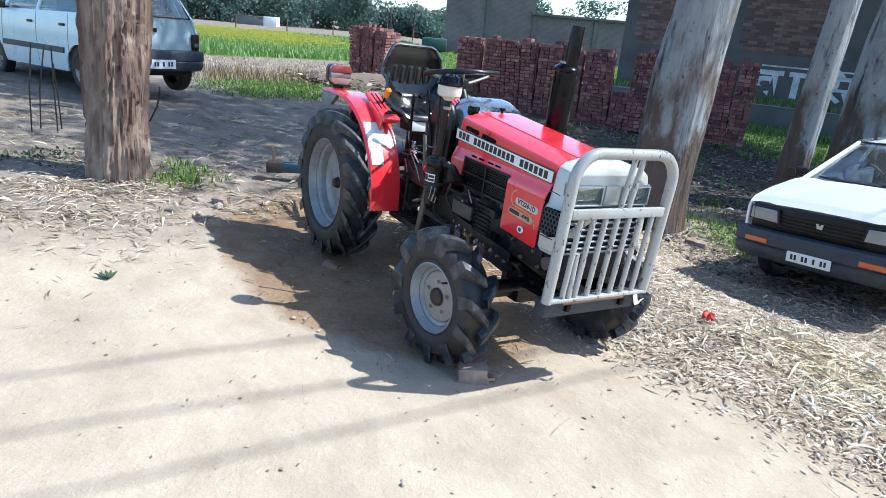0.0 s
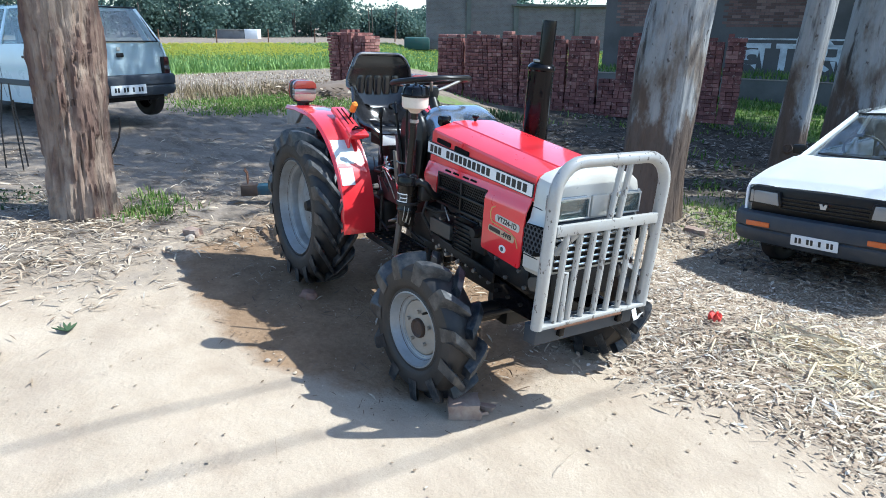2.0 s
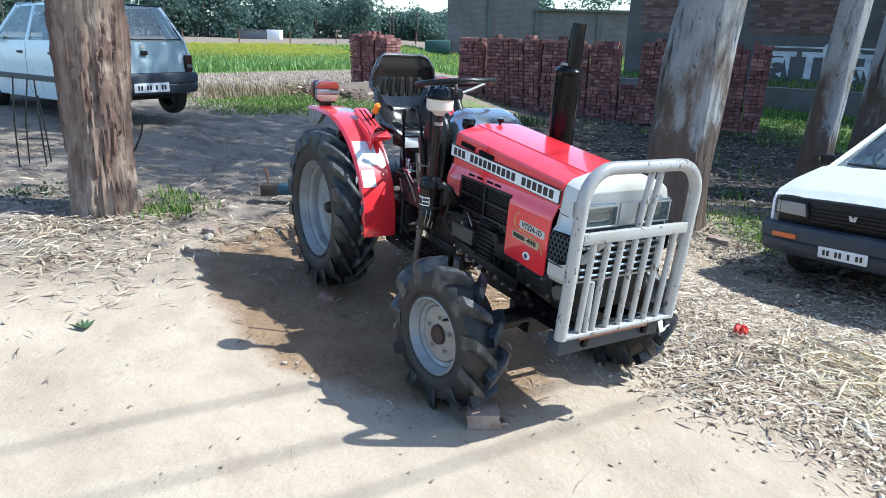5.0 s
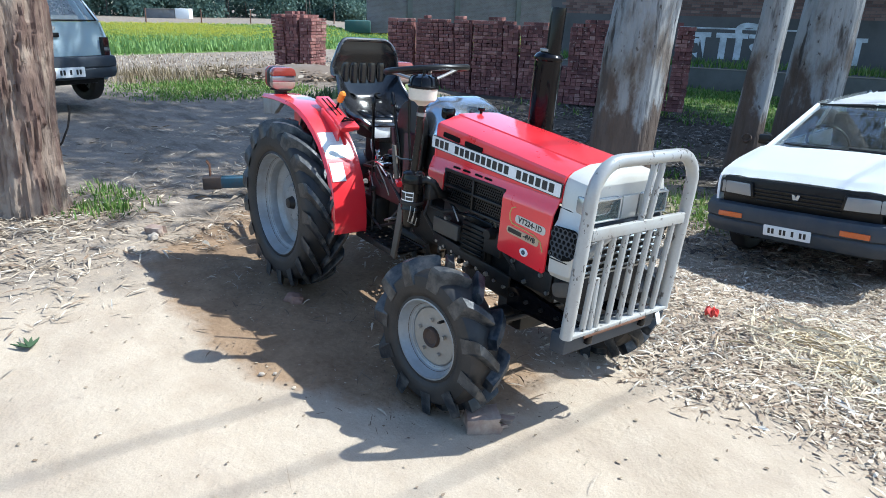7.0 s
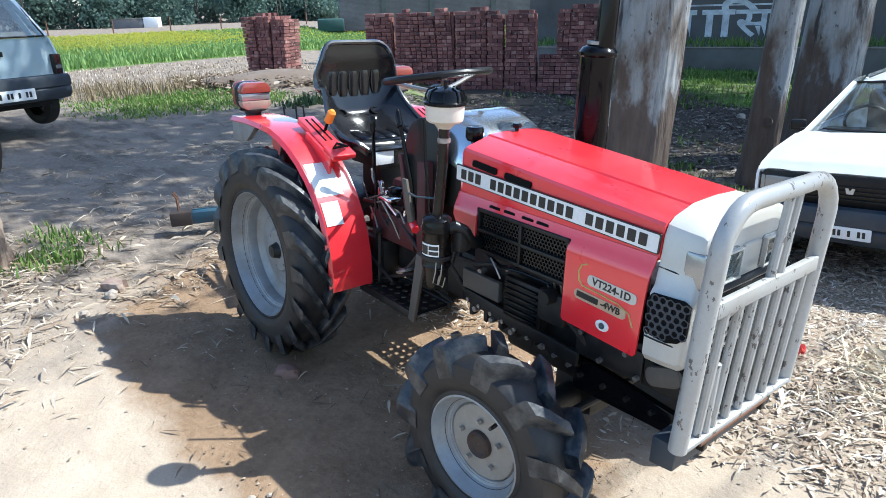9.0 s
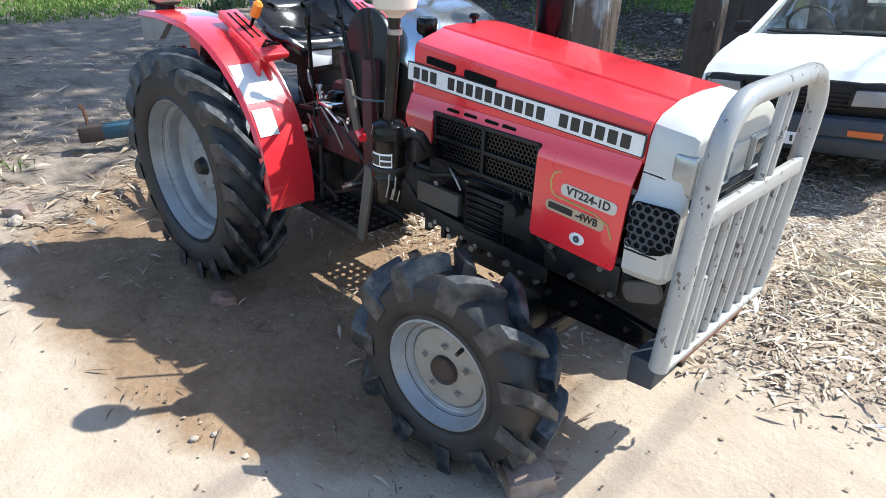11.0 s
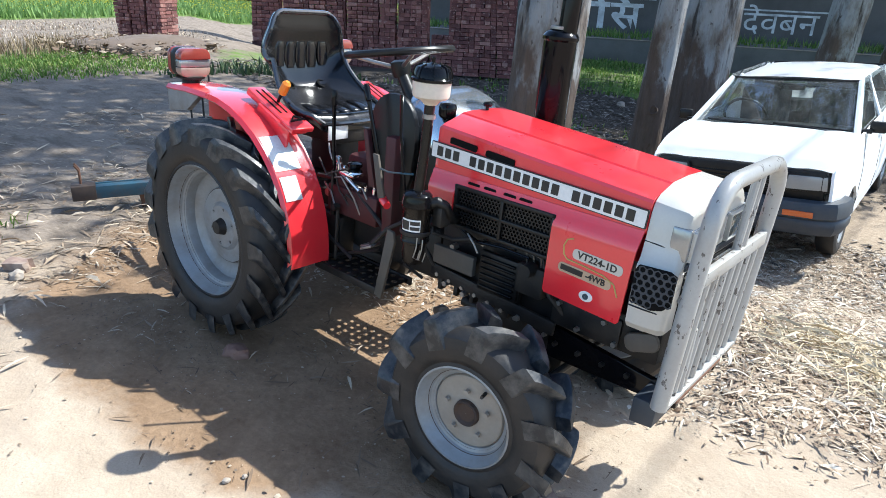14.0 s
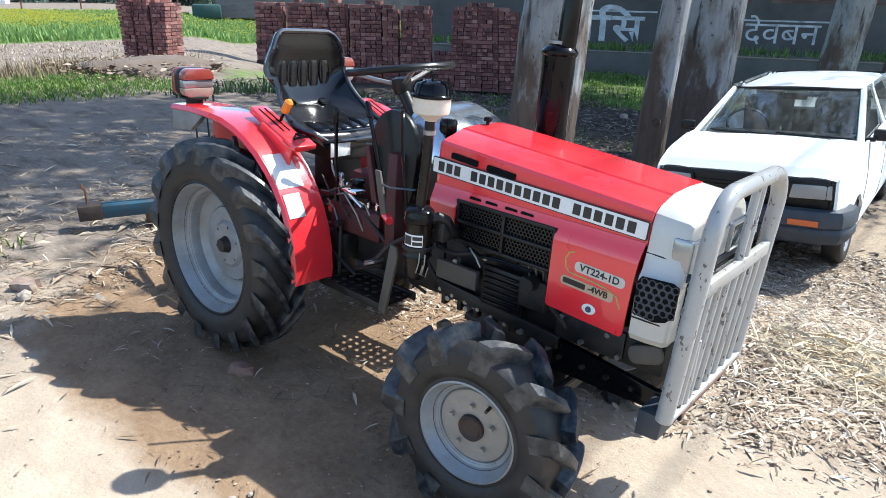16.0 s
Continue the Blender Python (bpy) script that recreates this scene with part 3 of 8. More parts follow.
def stack(name, m, cols, courses, label, picked, rng, skip=(), deep=1):
    """Columns of dry-laid bricks side by side; the picked ones are parts, the rest one joined mesh."""
    st = thing(name, m, label, "bricks", "brick stacks")
    V, F = [], []
    left = picked
    cw = 0.343
    for c in range(cols):
        if c in skip:
            top = courses // 2 - 1
        else:
            top = courses - (0 if rng.random() < 0.5 else 1)
        lean = rng.uniform(-0.012, 0.012)
        o = len(V)
        V.extend(Vector((cw * c + (0.03 if sx < 0 else 0.31), 0.112 + sy * 0.06, 0.0 if sz < 0 else top * 0.0762 - 0.08)) for sx in (-1, 1) for sy in (-1, 1) for sz in (-1, 1))
        F.extend(tuple(o + q for q in f) for f in BOX_F)
        for k in range(top):
            z = 0.0762 * (k + 0.5)
            x0 = cw * c + lean * k * 0.5 + rng.uniform(-0.006, 0.006)
            if k % 4:
                spots = [(x0 + 0.1115 * i + 0.055 + rng.uniform(-0.006, 0.006), 0.112 + rng.uniform(-0.022, 0.022), 90) for i in range(3)]
            else:
                spots = [(x0 + 0.112, 0.054 + rng.uniform(-0.012, 0.01), 0), (x0 + 0.112, 0.168, 0), (x0 + 0.279, 0.112 + rng.uniform(-0.012, 0.012), 90)]
            if k == top - 1 and rng.random() < 0.7:
                spots = spots[:rng.choice((1, 2))]
            spots = spots + [(x, y + 0.228 * d, a) for d in range(1, deep) for x, y, a in spots]
            for x, y, a in spots:
                mm = Matrix.Translation((x, y, z)) @ Matrix.Rotation(radians(a + rng.uniform(-4.5, 4.5)), 4, "Z") @ Matrix.Rotation(radians(rng.uniform(-1.5, 1.5)), 4, "X")
                if left > 0 and k > courses * 0.35:
                    left -= 1
                    b = new("brick", BRICK_ME)
                    b.parent = st
                    b.matrix_local = mm
                else:
                    o = len(V)
                    V.extend((mm @ Vector((sx * BRICK_L / 2, sy * BRICK_W / 2, sz * BRICK_H / 2))) for sx in (-1, 1) for sy in (-1, 1) for sz in (-1, 1))
                    F.extend(tuple(o + q for q in f) for f in BOX_F)
    joined = from_lists("brick_infill", V, F, BRICKS, st)
    tagged(joined, kind="stuff")
    return st


BRICK_ME = brick_mesh()


# ---- buildings beyond ----
# ---- the tractor ----
TILT_M = Matrix(((0.99959, -0.00118, 0.02867, 0), (0, 0.99915, 0.04114, 0), (-0.02869, -0.04112, 0.99874, 0), (0, 0, 0, 1)))
tractor = thing("tractor", TILT_M, "compact red tractor with silver nose guard on dusty earth", "tractor")


def tyre_mesh(R, r, w, lugs, h, sweep, thick):
    """A lugged tyre about the local y axis: carcass and chevron lugs."""
    bm = bmesh.new()
    m = Matrix.Rotation(radians(90), 4, "X")
    hw = w / 2
    prof = [(r, -hw * 0.72), (r + 0.012, -hw * 0.9), (r + 0.022, -hw * 0.86), (r + 0.03, -hw * 0.93), (r + (R - r) * 0.35, -hw), (r + (R - r) * 0.6, -hw * 1.0), (r + (R - r) * 0.8, -hw * 0.94), (R - 0.016, -hw * 0.8), (R - 0.006, -hw * 0.5), (R, 0)]
    prof += [(a, -b) for a, b in prof[-2::-1]]
    lathe(bm, prof, m, 56)
    bmm = bmesh.new()
    for side in (-1, 1):
        for i in range(lugs):
            a0 = 2 * math.pi * (i + (0.5 if side > 0 else 0)) / lugs
            rings = []
            for u, rr in ((-0.08, R), (0.2, R), (0.4, R - 0.001), (0.62, R - 0.003), (0.85, R - 0.007), (0.99, R - 0.012), (1.05, R - 0.02)):
                y = side * u * hw
                a = a0 + sweep * max(0.0, u) ** 0.85
                t = thick * (1.0 + 0.3 * u) / R
                worn = 1.0 + 0.1 * noise.noise(Vector((i * 2.3, side * 5 + u * 2, R * 9)))
                top = rr + h * worn * (1.0 if u < 1.02 else 0.7)
                bot = rr - 0.04
                rings.append([(q * math.cos(b), y, q * math.sin(b)) for q, b in ((bot, a - t * 0.82), (top - h * 0.14, a - t * 0.52), (top, a - t * 0.4), (top, a + t * 0.4), (top - h * 0.14, a + t * 0.52), (bot, a + t * 0.82))])
            loft(bmm, rings)
    return bm, bmm


def wheel(name, parent, m, R, r, w, lugs, h, sweep, thick, disc_in, hub_r, bolts, bolt_r, rear):
    """out of the wheel is the local -y side"""
    rim = bmesh.new()
    ax = Matrix.Rotation(radians(90), 4, "X")     # local z to -y
    hw = w * 0.36
    lathe(rim, [(r + 0.013, hw + 0.012), (r + 0.015, hw + 0.003), (r + 0.004, hw - 0.004), (r - 0.008, hw * 0.55), (r - 0.024, hw * 0.42), (r - 0.03, -hw * 0.5),
                (r - 0.01, -hw * 0.8), (r + 0.012, -hw - 0.01), (r + 0.004, -hw - 0.012), (r - 0.016, -hw * 0.8), (r - 0.036, -hw * 0.5), (r - 0.033, hw * 0.2), (r - 0.028, hw * 0.36),
                (r - 0.018, hw * 0.44), (r - 0.013, hw * 0.62), (r - 0.01, hw * 0.66), (r - 0.005, hw * 0.9), (r - 0.001, hw), (r + 0.006, hw + 0.014), (r + 0.013, hw + 0.012)], ax, 56)
    wh = part(name, rim, RIM, parent, "silver-painted dusty steel wheel rim")
    wh.matrix_local = m
    d = bmesh.new()
    rd = r - 0.036
    if rear:
        lathe(d, [(rd + 0.006, disc_in + 0.012), (rd - 0.004, disc_in + 0.004), (rd - 0.03, disc_in - 0.012), (0.16, disc_in - 0.012), (0.15, disc_in + 0.004), (0.1, disc_in + 0.006), (0.085, disc_in + 0.018), (0.05, disc_in + 0.018), (0.001, disc_in + 0.018)], ax, 48)
    else:
        lathe(d, [(rd + 0.008, disc_in - 0.03), (rd + 0.006, disc_in - 0.012), (rd + 0.001, disc_in - 0.003), (rd - 0.006, disc_in), (0.085, disc_in - 0.002), (0.06, disc_in + 0.004), (0.001, disc_in + 0.004)], ax, 48)
    part("wheel_disc", d, RIM if rear else DISC, wh, "dusty wheel disc")
    hb = bmesh.new()
    lathe(hb, [(hub_r * 1.15, disc_in), (hub_r * 1.1, disc_in + 0.016), (hub_r, disc_in + 0.02), (hub_r * 0.75, disc_in + (0.045 if rear else 0.012)), (0.001, disc_in + (0.048 if rear else 0.012))], ax, 24)
    part("hub", hb, HUBRUST if not rear else IRON, wh, "rusty hub" if not rear else "black hub")
    for i in range(bolts):
        b = bmesh.new()
        a = 2 * math.pi * (i + 0.3) / bolts
        c = (bolt_r * math.cos(a), -disc_in - 0.006, bolt_r * math.sin(a))
        cyl(b, c, (c[0], c[1] - 0.012, c[2]), 0.0085, 0.0075, 6)
        part("wheel_bolt", b, IRON if rear else DISC, wh)
    for q, hh in ((r - 0.0125, hw * 0.6), (r - 0.0255, hw * 0.34)) + (((0.152, disc_in + 0.001),) if rear else ()):
        b = bmesh.new()
        tube(b, [ax @ Vector((q * math.cos(a), q * math.sin(a), hh)) for a in (2 * math.pi * k / 48 for k in range(48))], 0.0016, 5, True)
        part("grime_line", b, HUBRUST, wh, "dark line of grime in the rim")
    if not rear:
        b = bmesh.new()
        cyl(b, (0.05, -disc_in - 0.004, 0.085), (0.056, -disc_in - 0.035, 0.09), 0.006, 0.005, 8)
        part("valve_stem", b, RUBBER, wh, "black valve stem")
    t, l = tyre_mesh(R - h, r, w, lugs, h, sweep, thick)
    ty = part("tyre", t, RUBBER, wh, "dusty black tyre")
    part("tread", l, LUGRUB, ty, "worn chevron tread lugs")
    return wh


REAR_X, REAR_Z, REAR_Y, FRONT_X, FRONT_Y, FRONT_Z = 0.12, 0.434, 0.43, 1.452, 0.455, 0.276
for side in (-1, 1):
    flip = Matrix.Identity(4) if side < 0 else Matrix.Rotation(math.pi, 4, "Z")
    wheel("rear_wheel", tractor, pose(REAR_X, side * REAR_Y, REAR_Z) @ flip, 0.435, 0.252, 0.205, 17, 0.032, 0.45 * (1 if side < 0 else -1), 0.034, -0.02, 0.034, 6, 0.075, True)
    wheel("front_wheel", tractor, pose(FRONT_X, side * FRONT_Y, FRONT_Z, 0, 0, 6) @ flip, 0.312, 0.146, 0.15, 11, 0.042, 0.3 * (1 if side < 0 else -1), 0.033, 0.024, 0.036, 5, 0.07, False)

# bonnet
HX0, HX1 = 1.03, 1.757


def edge_z(x):
    return 1.0 - 0.079 * (x - HX0)


def hood_ring(x, low=0.86, k=1.0, dz=0.0):
    z = edge_z(x) + dz
    half = [(0.0, z + 0.037), (0.06, z + 0.0362), (0.108, z + 0.034), (0.113, z + 0.029), (0.118, z + 0.0285), (0.198, z + 0.006), (0.206, z + 0.002), (0.2095, z - 0.007), (0.213, z - 0.07), (0.216, low + 0.01), (0.216, low)]
    return [(x, y * k, q) for y, q in half[::-1]] + [(x, -y * k, q) for y, q in half[1:]]


bm = bmesh.new()
xs = [HX0, HX0 + 0.012, 1.2, 1.4, 1.6, HX1]
outer = [hood_ring(x) for x in xs]
outer[0] = [(x, y * 0.985, z - 0.008) for x, y, z in outer[0]]
inner = [[(x, y * 0.97, z - 0.008) for x, y, z in r] for r in outer]
loft(bm, [a + b[::-1] for a, b in zip(outer, inner)], True)
bonnet = part("bonnet", bm, RED, tractor, "glossy red bonnet", 14)
for side in (-1, 1):
    y = side * 0.2165
    # ventilation slots
    for x0, x1 in ((1.085, 1.19), (1.225, 1.33)):
        bm = bmesh.new()
        za = edge_z((x0 + x1) / 2) - 0.034
        prism(bm, rounded(x1 - x0, 0.019, 0.005), -0.004, 0.002, Matrix.Translation(((x0 + x1) / 2, side * 0.2145, za)) @ Matrix.Rotation(radians(4.5), 4, "Y") @ Matrix.Rotation(radians(90), 4, "X"))
        part("vent_slot", bm, VOID, bonnet)
    # stripe with lettering bars
    tilt = Matrix.Rotation(radians(2.3), 4, "Y")
    bm = bmesh.new()
    base = Matrix.Translation((1.385, side * 0.2185, 0.907)) @ tilt @ Matrix.Rotation(radians(90 if side < 0 else -90), 4, "X")
    prism(bm, rounded(0.735, 0.046, 0.003), -0.003, 0.0015, base)
    stripe = part("name_stripe", bm, WHITE, bonnet, "white stripe with a row of black lettering bars")
    prism(bmf := bmesh.new(), rounded(0.742, 0.052, 0.003), -0.004, 0.0006, base)
    part("stripe_border", bmf, LETTER, stripe)
    x = -0.345
    for word in (3, 10, 6):
        for i in range(word):
            bm = bmesh.new()
            prism(bm, rounded(0.0235, 0.031, 0.002), 0.0008, 0.0026, base @ Matrix.Translation((x + 0.0115, 0, 0)))
            part("lettering_bar", bm, LETTER, stripe)
            x += 0.0328
        x += 0.034
bm = bmesh.new()
cyl(bm, (1.055, 0, 1.025), (1.055, 0, 1.05), 0.006, 0.006, 10)
lathe(bm, [(0.001, 1.06), (0.012, 1.06), (0.016, 1.054), (0.014, 1.047), (0.001, 1.045)], Matrix.Translation((1.055, 0, 0)), 16)
part("bonnet_knob", bm, BLACK, bonnet, "black knob")

# side panels
for side in (-1, 1):
    def sy(z):
        return 0.218 + 0.022 * ss(0.87, 0.8, z)
    bm = bmesh.new()
    poly = [(1.03, 0.862), (1.755, 0.862), (1.748, 0.75), (1.742, 0.6), (1.735, 0.592), (1.503, 0.604), (1.497, 0.612), (1.497, 0.832), (1.138, 0.832), (1.134, 0.74), (1.065, 0.732), (1.03, 0.79)]
    loft(bm, [[(x, h, z) for x, z in poly] for h in (0, 1)])
    for cut in (0.85, 0.838, 0.825, 0.81, 0.8):
        bmesh.ops.bisect_plane(bm, geom=bm.verts[:] + bm.edges[:] + bm.faces[:], plane_co=(0, 0, cut), plane_no=(0, 0, 1))
    for v in bm.verts:
        v.co.y = side * (sy(v.co.z) - 0.006 * (1 - v.co.y))
    panel = part("side_panel", bm, RED, tractor, "red side panel")
    for i, x in enumerate((1.2, 1.262, 1.335, 1.392)):
        bm = bmesh.new()
        prism(bm, rounded(0.045, 0.011, 0.005), -0.004, 0.0015, Matrix.Translation((x, side * 0.2235, 0.8465)) @ Matrix.Rotation(radians(90), 4, "X") @ Matrix.Rotation(radians(-2), 4, "Z"))
        part("small_slot", bm, VOID, panel)
    # hexagon grille
    bm = bmesh.new()
    x0, x1, z0, z1, y0 = 1.14, 1.495, 0.703, 0.83, side * 0.226
    for a, b in (((x0, z0), (x1, z0)), ((x1, z0), (x1, z1)), ((x1, z1), (x0, z1)), ((x0, z1), (x0, z0)), (((x0 + x1) / 2, z0), ((x0 + x1) / 2, z1)), ((x0, (z0 + z1) / 2), (x1, (z0 + z1) / 2))):
        dx, dz = abs(b[0] - a[0]), abs(b[1] - a[1])
        box(bm, ((a[0] + b[0]) / 2, y0, (a[1] + b[1]) / 2), (dx + 0.012, 0.018, dz + 0.012), None, 0.003)
    grille = part("side_grille", bm, PLASTIC, tractor, "black plastic grille")
    verts, faces = [], []
    p = 0.0125
    for r in range(12):
        for c in range(29):
            cx, cz = x0 + 0.008 + p * (c + 0.5 * (r % 2)), z0 + 0.009 + p * 0.86 * r
            if cx > x1 - 0.006 or cz > z1 - 0.006:
                continue
            k = len(verts)
            for rad, yy in ((p * 0.5775, y0 - side * 0.001), (p * 0.4, y0 - side * 0.001), (p * 0.4, y0 - side * 0.008)):
                for q in range(6):
                    verts.append((cx + rad * math.sin(math.pi / 3 * q), yy, cz + rad * math.cos(math.pi / 3 * q)))
            for q in range(6):
                n = (q + 1) % 6
                faces.append((k + q, k + n, k + 6 + n, k + 6 + q))
                faces.append((k + 6 + q, k + 6 + n, k + 12 + n, k + 12 + q))
    from_lists("grille_mesh", verts, faces, PLASTIC, grille)
    bm = bmesh.new()
    box(bm, ((x0 + x1) / 2, y0 - side * 0.014, (z0 + z1) / 2), (x1 - x0, 0.004, z1 - z0))
    part("grille_backing", bm, IRON, grille)
    # badges
    ys = side * 0.2405
    rot = Matrix.Rotation(radians(90 if side < 0 else -90), 4, "X")
    bm = bmesh.new()
    prism(bm, rounded(0.152, 0.03, 0.012), -0.002, 0.0012, Matrix.Translation((1.652, ys, 0.746)) @ Matrix.Rotation(radians(3), 4, "Y") @ rot)
    badge = part("model_badge", bm, SILVER, panel, "silver model badge")
    bm = bmesh.new()
    prism(bm, rounded(0.165, 0.028, 0.012), -0.002, 0.0012, Matrix.Translation((1.62, ys, 0.696)) @ Matrix.Rotation(radians(3), 4, "Y") @ rot)
    badge2 = part("drive_badge", bm, TAN, panel, "tan drive badge")
    bm = bmesh.new()
    sw = [(1.572, 0.79), (1.553, 0.782), (1.545, 0.762), (1.549, 0.738), (1.562, 0.726), (1.62, 0.722), (1.675, 0.715), (1.71, 0.7), (1.725, 0.668)]
    tube(bm, [(x, ys, z) for x, z in sw], 0.0024, 6)
    part("gold_swoosh", bm, GOLD, panel, "gold swoosh line")
    bm = bmesh.new()
    lathe(bm, [(0.021, -0.002), (0.021, 0.001), (0.018, 0.002), (0.001, 0.002)], Matrix.Translation((1.636, ys, 0.638)) @ rot @ Matrix.Diagonal((1, 0.72, 1, 1)), 24)
    oval = part("oval_badge", bm, WHITE, panel, "white oval badge")
    bm = bmesh.new()
    lathe(bm, [(0.009, 0.001), (0.009, 0.003), (0.001, 0.003)], Matrix.Translation((1.636, ys, 0.638)) @ rot, 18)
    part("badge_mark", bm, BLUE, oval)
    for body, size, at, spot in (("VT224-1D", 0.028, badge, (1.652, 0.746)), ("-4WB", 0.025, badge2, (1.655, 0.696))):
        cu = bpy.data.curves.new("lettering", "FONT")
        cu.body, cu.size, cu.extrude, cu.align_x, cu.align_y, cu.offset = body, size, 0.0006, "CENTER", "CENTER", 0.0006
        tmp = new("lettering", cu)
        me = bpy.data.meshes.new_from_object(tmp.evaluated_get(bpy.context.evaluated_depsgraph_get()))
        bpy.data.objects.remove(tmp)
        me.materials.append(LETTER)
        lt = new("lettering", me)
        lt.parent = at
        lt.matrix_local = Matrix.Translation((spot[0], ys + side * 0.0018, spot[1])) @ Matrix.Rotation(radians(3), 4, "Y") @ (rot if side < 0 else rot @ Matrix.Rotation(math.pi, 4, "Z"))
    bm = bmesh.new()
    prism(bm, rounded(0.07, 0.016, 0.002), 0.0008, 0.0024, Matrix.Translation((1.581, ys, 0.699)) @ Matrix.Rotation(radians(3), 4, "Y") @ rot)
    part("lettering_bar", bm, LETTER, badge2)

# silver nose
def nose_ring(x, k, dz, zb, bulge=0.0):
    z = edge_z(HX1) + dz
    half = [(0.0, z + 0.038), (0.1, z + 0.034), (0.175, z + 0.014), (0.198, z - 0.002), (0.208, z - 0.03), (0.212, z - 0.09), (0.222 + bulge, 0.795), (0.236 + bulge, 0.775), (0.239, 0.7), (0.236, zb + 0.02), (0.22, zb), (0.1, zb)]
    return [(x, y * k, q) for y, q in half[::-1]] + [(x, -y * k, q) for y, q in half[1:]]


bm = bmesh.new()
loft(bm, [nose_ring(HX1 + 0.002, 1, 0, 0.592), nose_ring(1.80, 1.0, -0.004, 0.592, 0.002), nose_ring(1.848, 0.998, -0.008, 0.596, 0.002), nose_ring(1.86, 0.985, -0.015, 0.603), nose_ring(1.867, 0.955, -0.03, 0.615)])
nose = part("nose_cowl", bm, SILVER, tractor, "silver-painted nose cowl", 32)
for side in (-1, 1):
    bm = bmesh.new()
    mm = Matrix.Translation((1.869, side * 0.13, 0.85)) @ Matrix.Rotation(radians(90), 4, "Z") @ Matrix.Rotation(radians(90), 4, "X")
    prism(bm, rounded(0.15, 0.085, 0.015), -0.012, 0.004, mm, 0.003)
    hl = part("headlight", bm, CLEARLENS, nose, "rectangular headlight in a silver bezel")
    bm = bmesh.new()
    lathe(bm, [(0.031, 0.0065), (0.026, -0.006), (0.016, -0.014), (0.005, -0.017), (0.001, -0.017)], mm @ Matrix.Translation((side * 0.012, 0, 0)) @ Matrix.Diagonal((1.6, 1, 1, 1)), 24)
    part("reflector", bm, REFLECTOR, hl, "bright reflector bowl")
    bm = bmesh.new()
    prism(bm, rounded(0.134, 0.07, 0.012), 0.01, 0.013, mm, 0.001)
    lens = part("lens", bm, CLEANGLASS, hl, "clear glass lens")
    lens.visible_shadow = False
    bm = bmesh.new()
    for wy, hh in ((0.0365, 0.006), (-0.0365, 0.006)):
        box(bm, (0, wy, 0.008), (0.15, hh, 0.014), mm, 0.002)
    for wx in (-0.0705, 0.0705):
        box(bm, (wx, 0, 0.008), (0.006, 0.08, 0.0138), mm, 0.002)
    part("bezel", bm, SILVER, hl)
    bm = bmesh.new()
    box(bm, (1.846, side * 0.2035, 0.852), (0.052, 0.02, 0.088), None, 0.007)
    part("corner_lens", bm, CLEARLENS, hl, "clear wrapped corner of the lamp")
    # side intake
    bm = bmesh.new()
    mm = Matrix.Translation((1.806, side * 0.2405, 0.728)) @ Matrix.Rotation(radians(90), 4, "X")
    prism(bm, [(-0.038, 0.052), (0.045, 0.058), (0.064, 0.05), (0.064, -0.03), (0.045, -0.05), (0.015, -0.06), (-0.03, -0.056), (-0.044, -0.042), (-0.046, 0.035)], -0.006, 0.006, mm, 0.003)
    it = part("side_intake", bm, VOID, nose, "black honeycomb air intake")
    verts, faces = [], []
    p = 0.0205
    for r in range(6):
        for c in range(5):
            if r < 1 and c > 2:
                continue
            cx, cz = -0.034 + p * (c + 0.5 * (r % 2)), -0.044 + p * 0.86 * r
            k = len(verts)
            for rad, yy in ((p * 0.5775, 0.009), (p * 0.4, 0.009), (p * 0.4, 0.004)):
                for q in range(6):
                    verts.append((1.806 + cx + rad * math.sin(math.pi / 3 * q), side * (0.2405 + yy), 0.728 + cz + rad * math.cos(math.pi / 3 * q)))
            for q in range(6):
                n = (q + 1) % 6
                faces.append((k + q, k + n, k + 6 + n, k + 6 + q))
                faces.append((k + 6 + q, k + 6 + n, k + 12 + n, k + 12 + q))
    from_lists("intake_mesh", verts, faces, BUMPER, it)
bm = bmesh.new()
box(bm, (1.866, 0, 0.792), (0.014, 0.4, 0.022), None, 0.005)
part("lower_trim", bm, BUMPER, nose, "dark trim strip under the headlights")
for side in (-1, 1):
    bm = bmesh.new()
    tube(bm, [(1.758, side * 0.2387, 0.662), (1.8, side * 0.2395, 0.662), (1.836, side * 0.2365, 0.662), (1.858, side * 0.228, 0.664)], 0.0022, 6)
    part("seam", bm, LETTER, nose)
    bm = bmesh.new()
    tube(bm, [(1.758, side * 0.2135, 0.838), (1.8, side * 0.2145, 0.836), (1.836, side * 0.211, 0.832), (1.857, side * 0.203, 0.828)], 0.002, 6)
    part("seam", bm, LETTER, nose)
    bm = bmesh.new()
    prism(bm, rounded(0.1, 0.055, 0.022), -0.008, 0.008, Matrix.Translation((1.8, side * 0.19, 0.545)) @ Matrix.Rotation(radians(-20), 4, "Y") @ Matrix.Rotation(radians(90), 4, "X"), 0.005)
    part("nose_stay", bm, DUSTYSTEEL, nose, "dusty rounded stay plate")
bm = bmesh.new()
box(bm, (1.871, 0, 0.85), (0.012, 0.08, 0.08), None, 0.004)
part("nose_centre", bm, SILVER, nose)
bm = bmesh.new()
box(bm, (1.867, 0, 0.695), (0.008, 0.37, 0.16), None, 0.003)
part("radiator_screen", bm, PLASTIC, nose)
for i in range(6):
    bm = bmesh.new()
    cyl(bm, (1.877, -0.19, 0.635 + 0.026 * i), (1.877, 0.19, 0.635 + 0.026 * i), 0.0065, None, 8)
    part("chrome_slat", bm, CHROME, nose, "chrome grille slat")

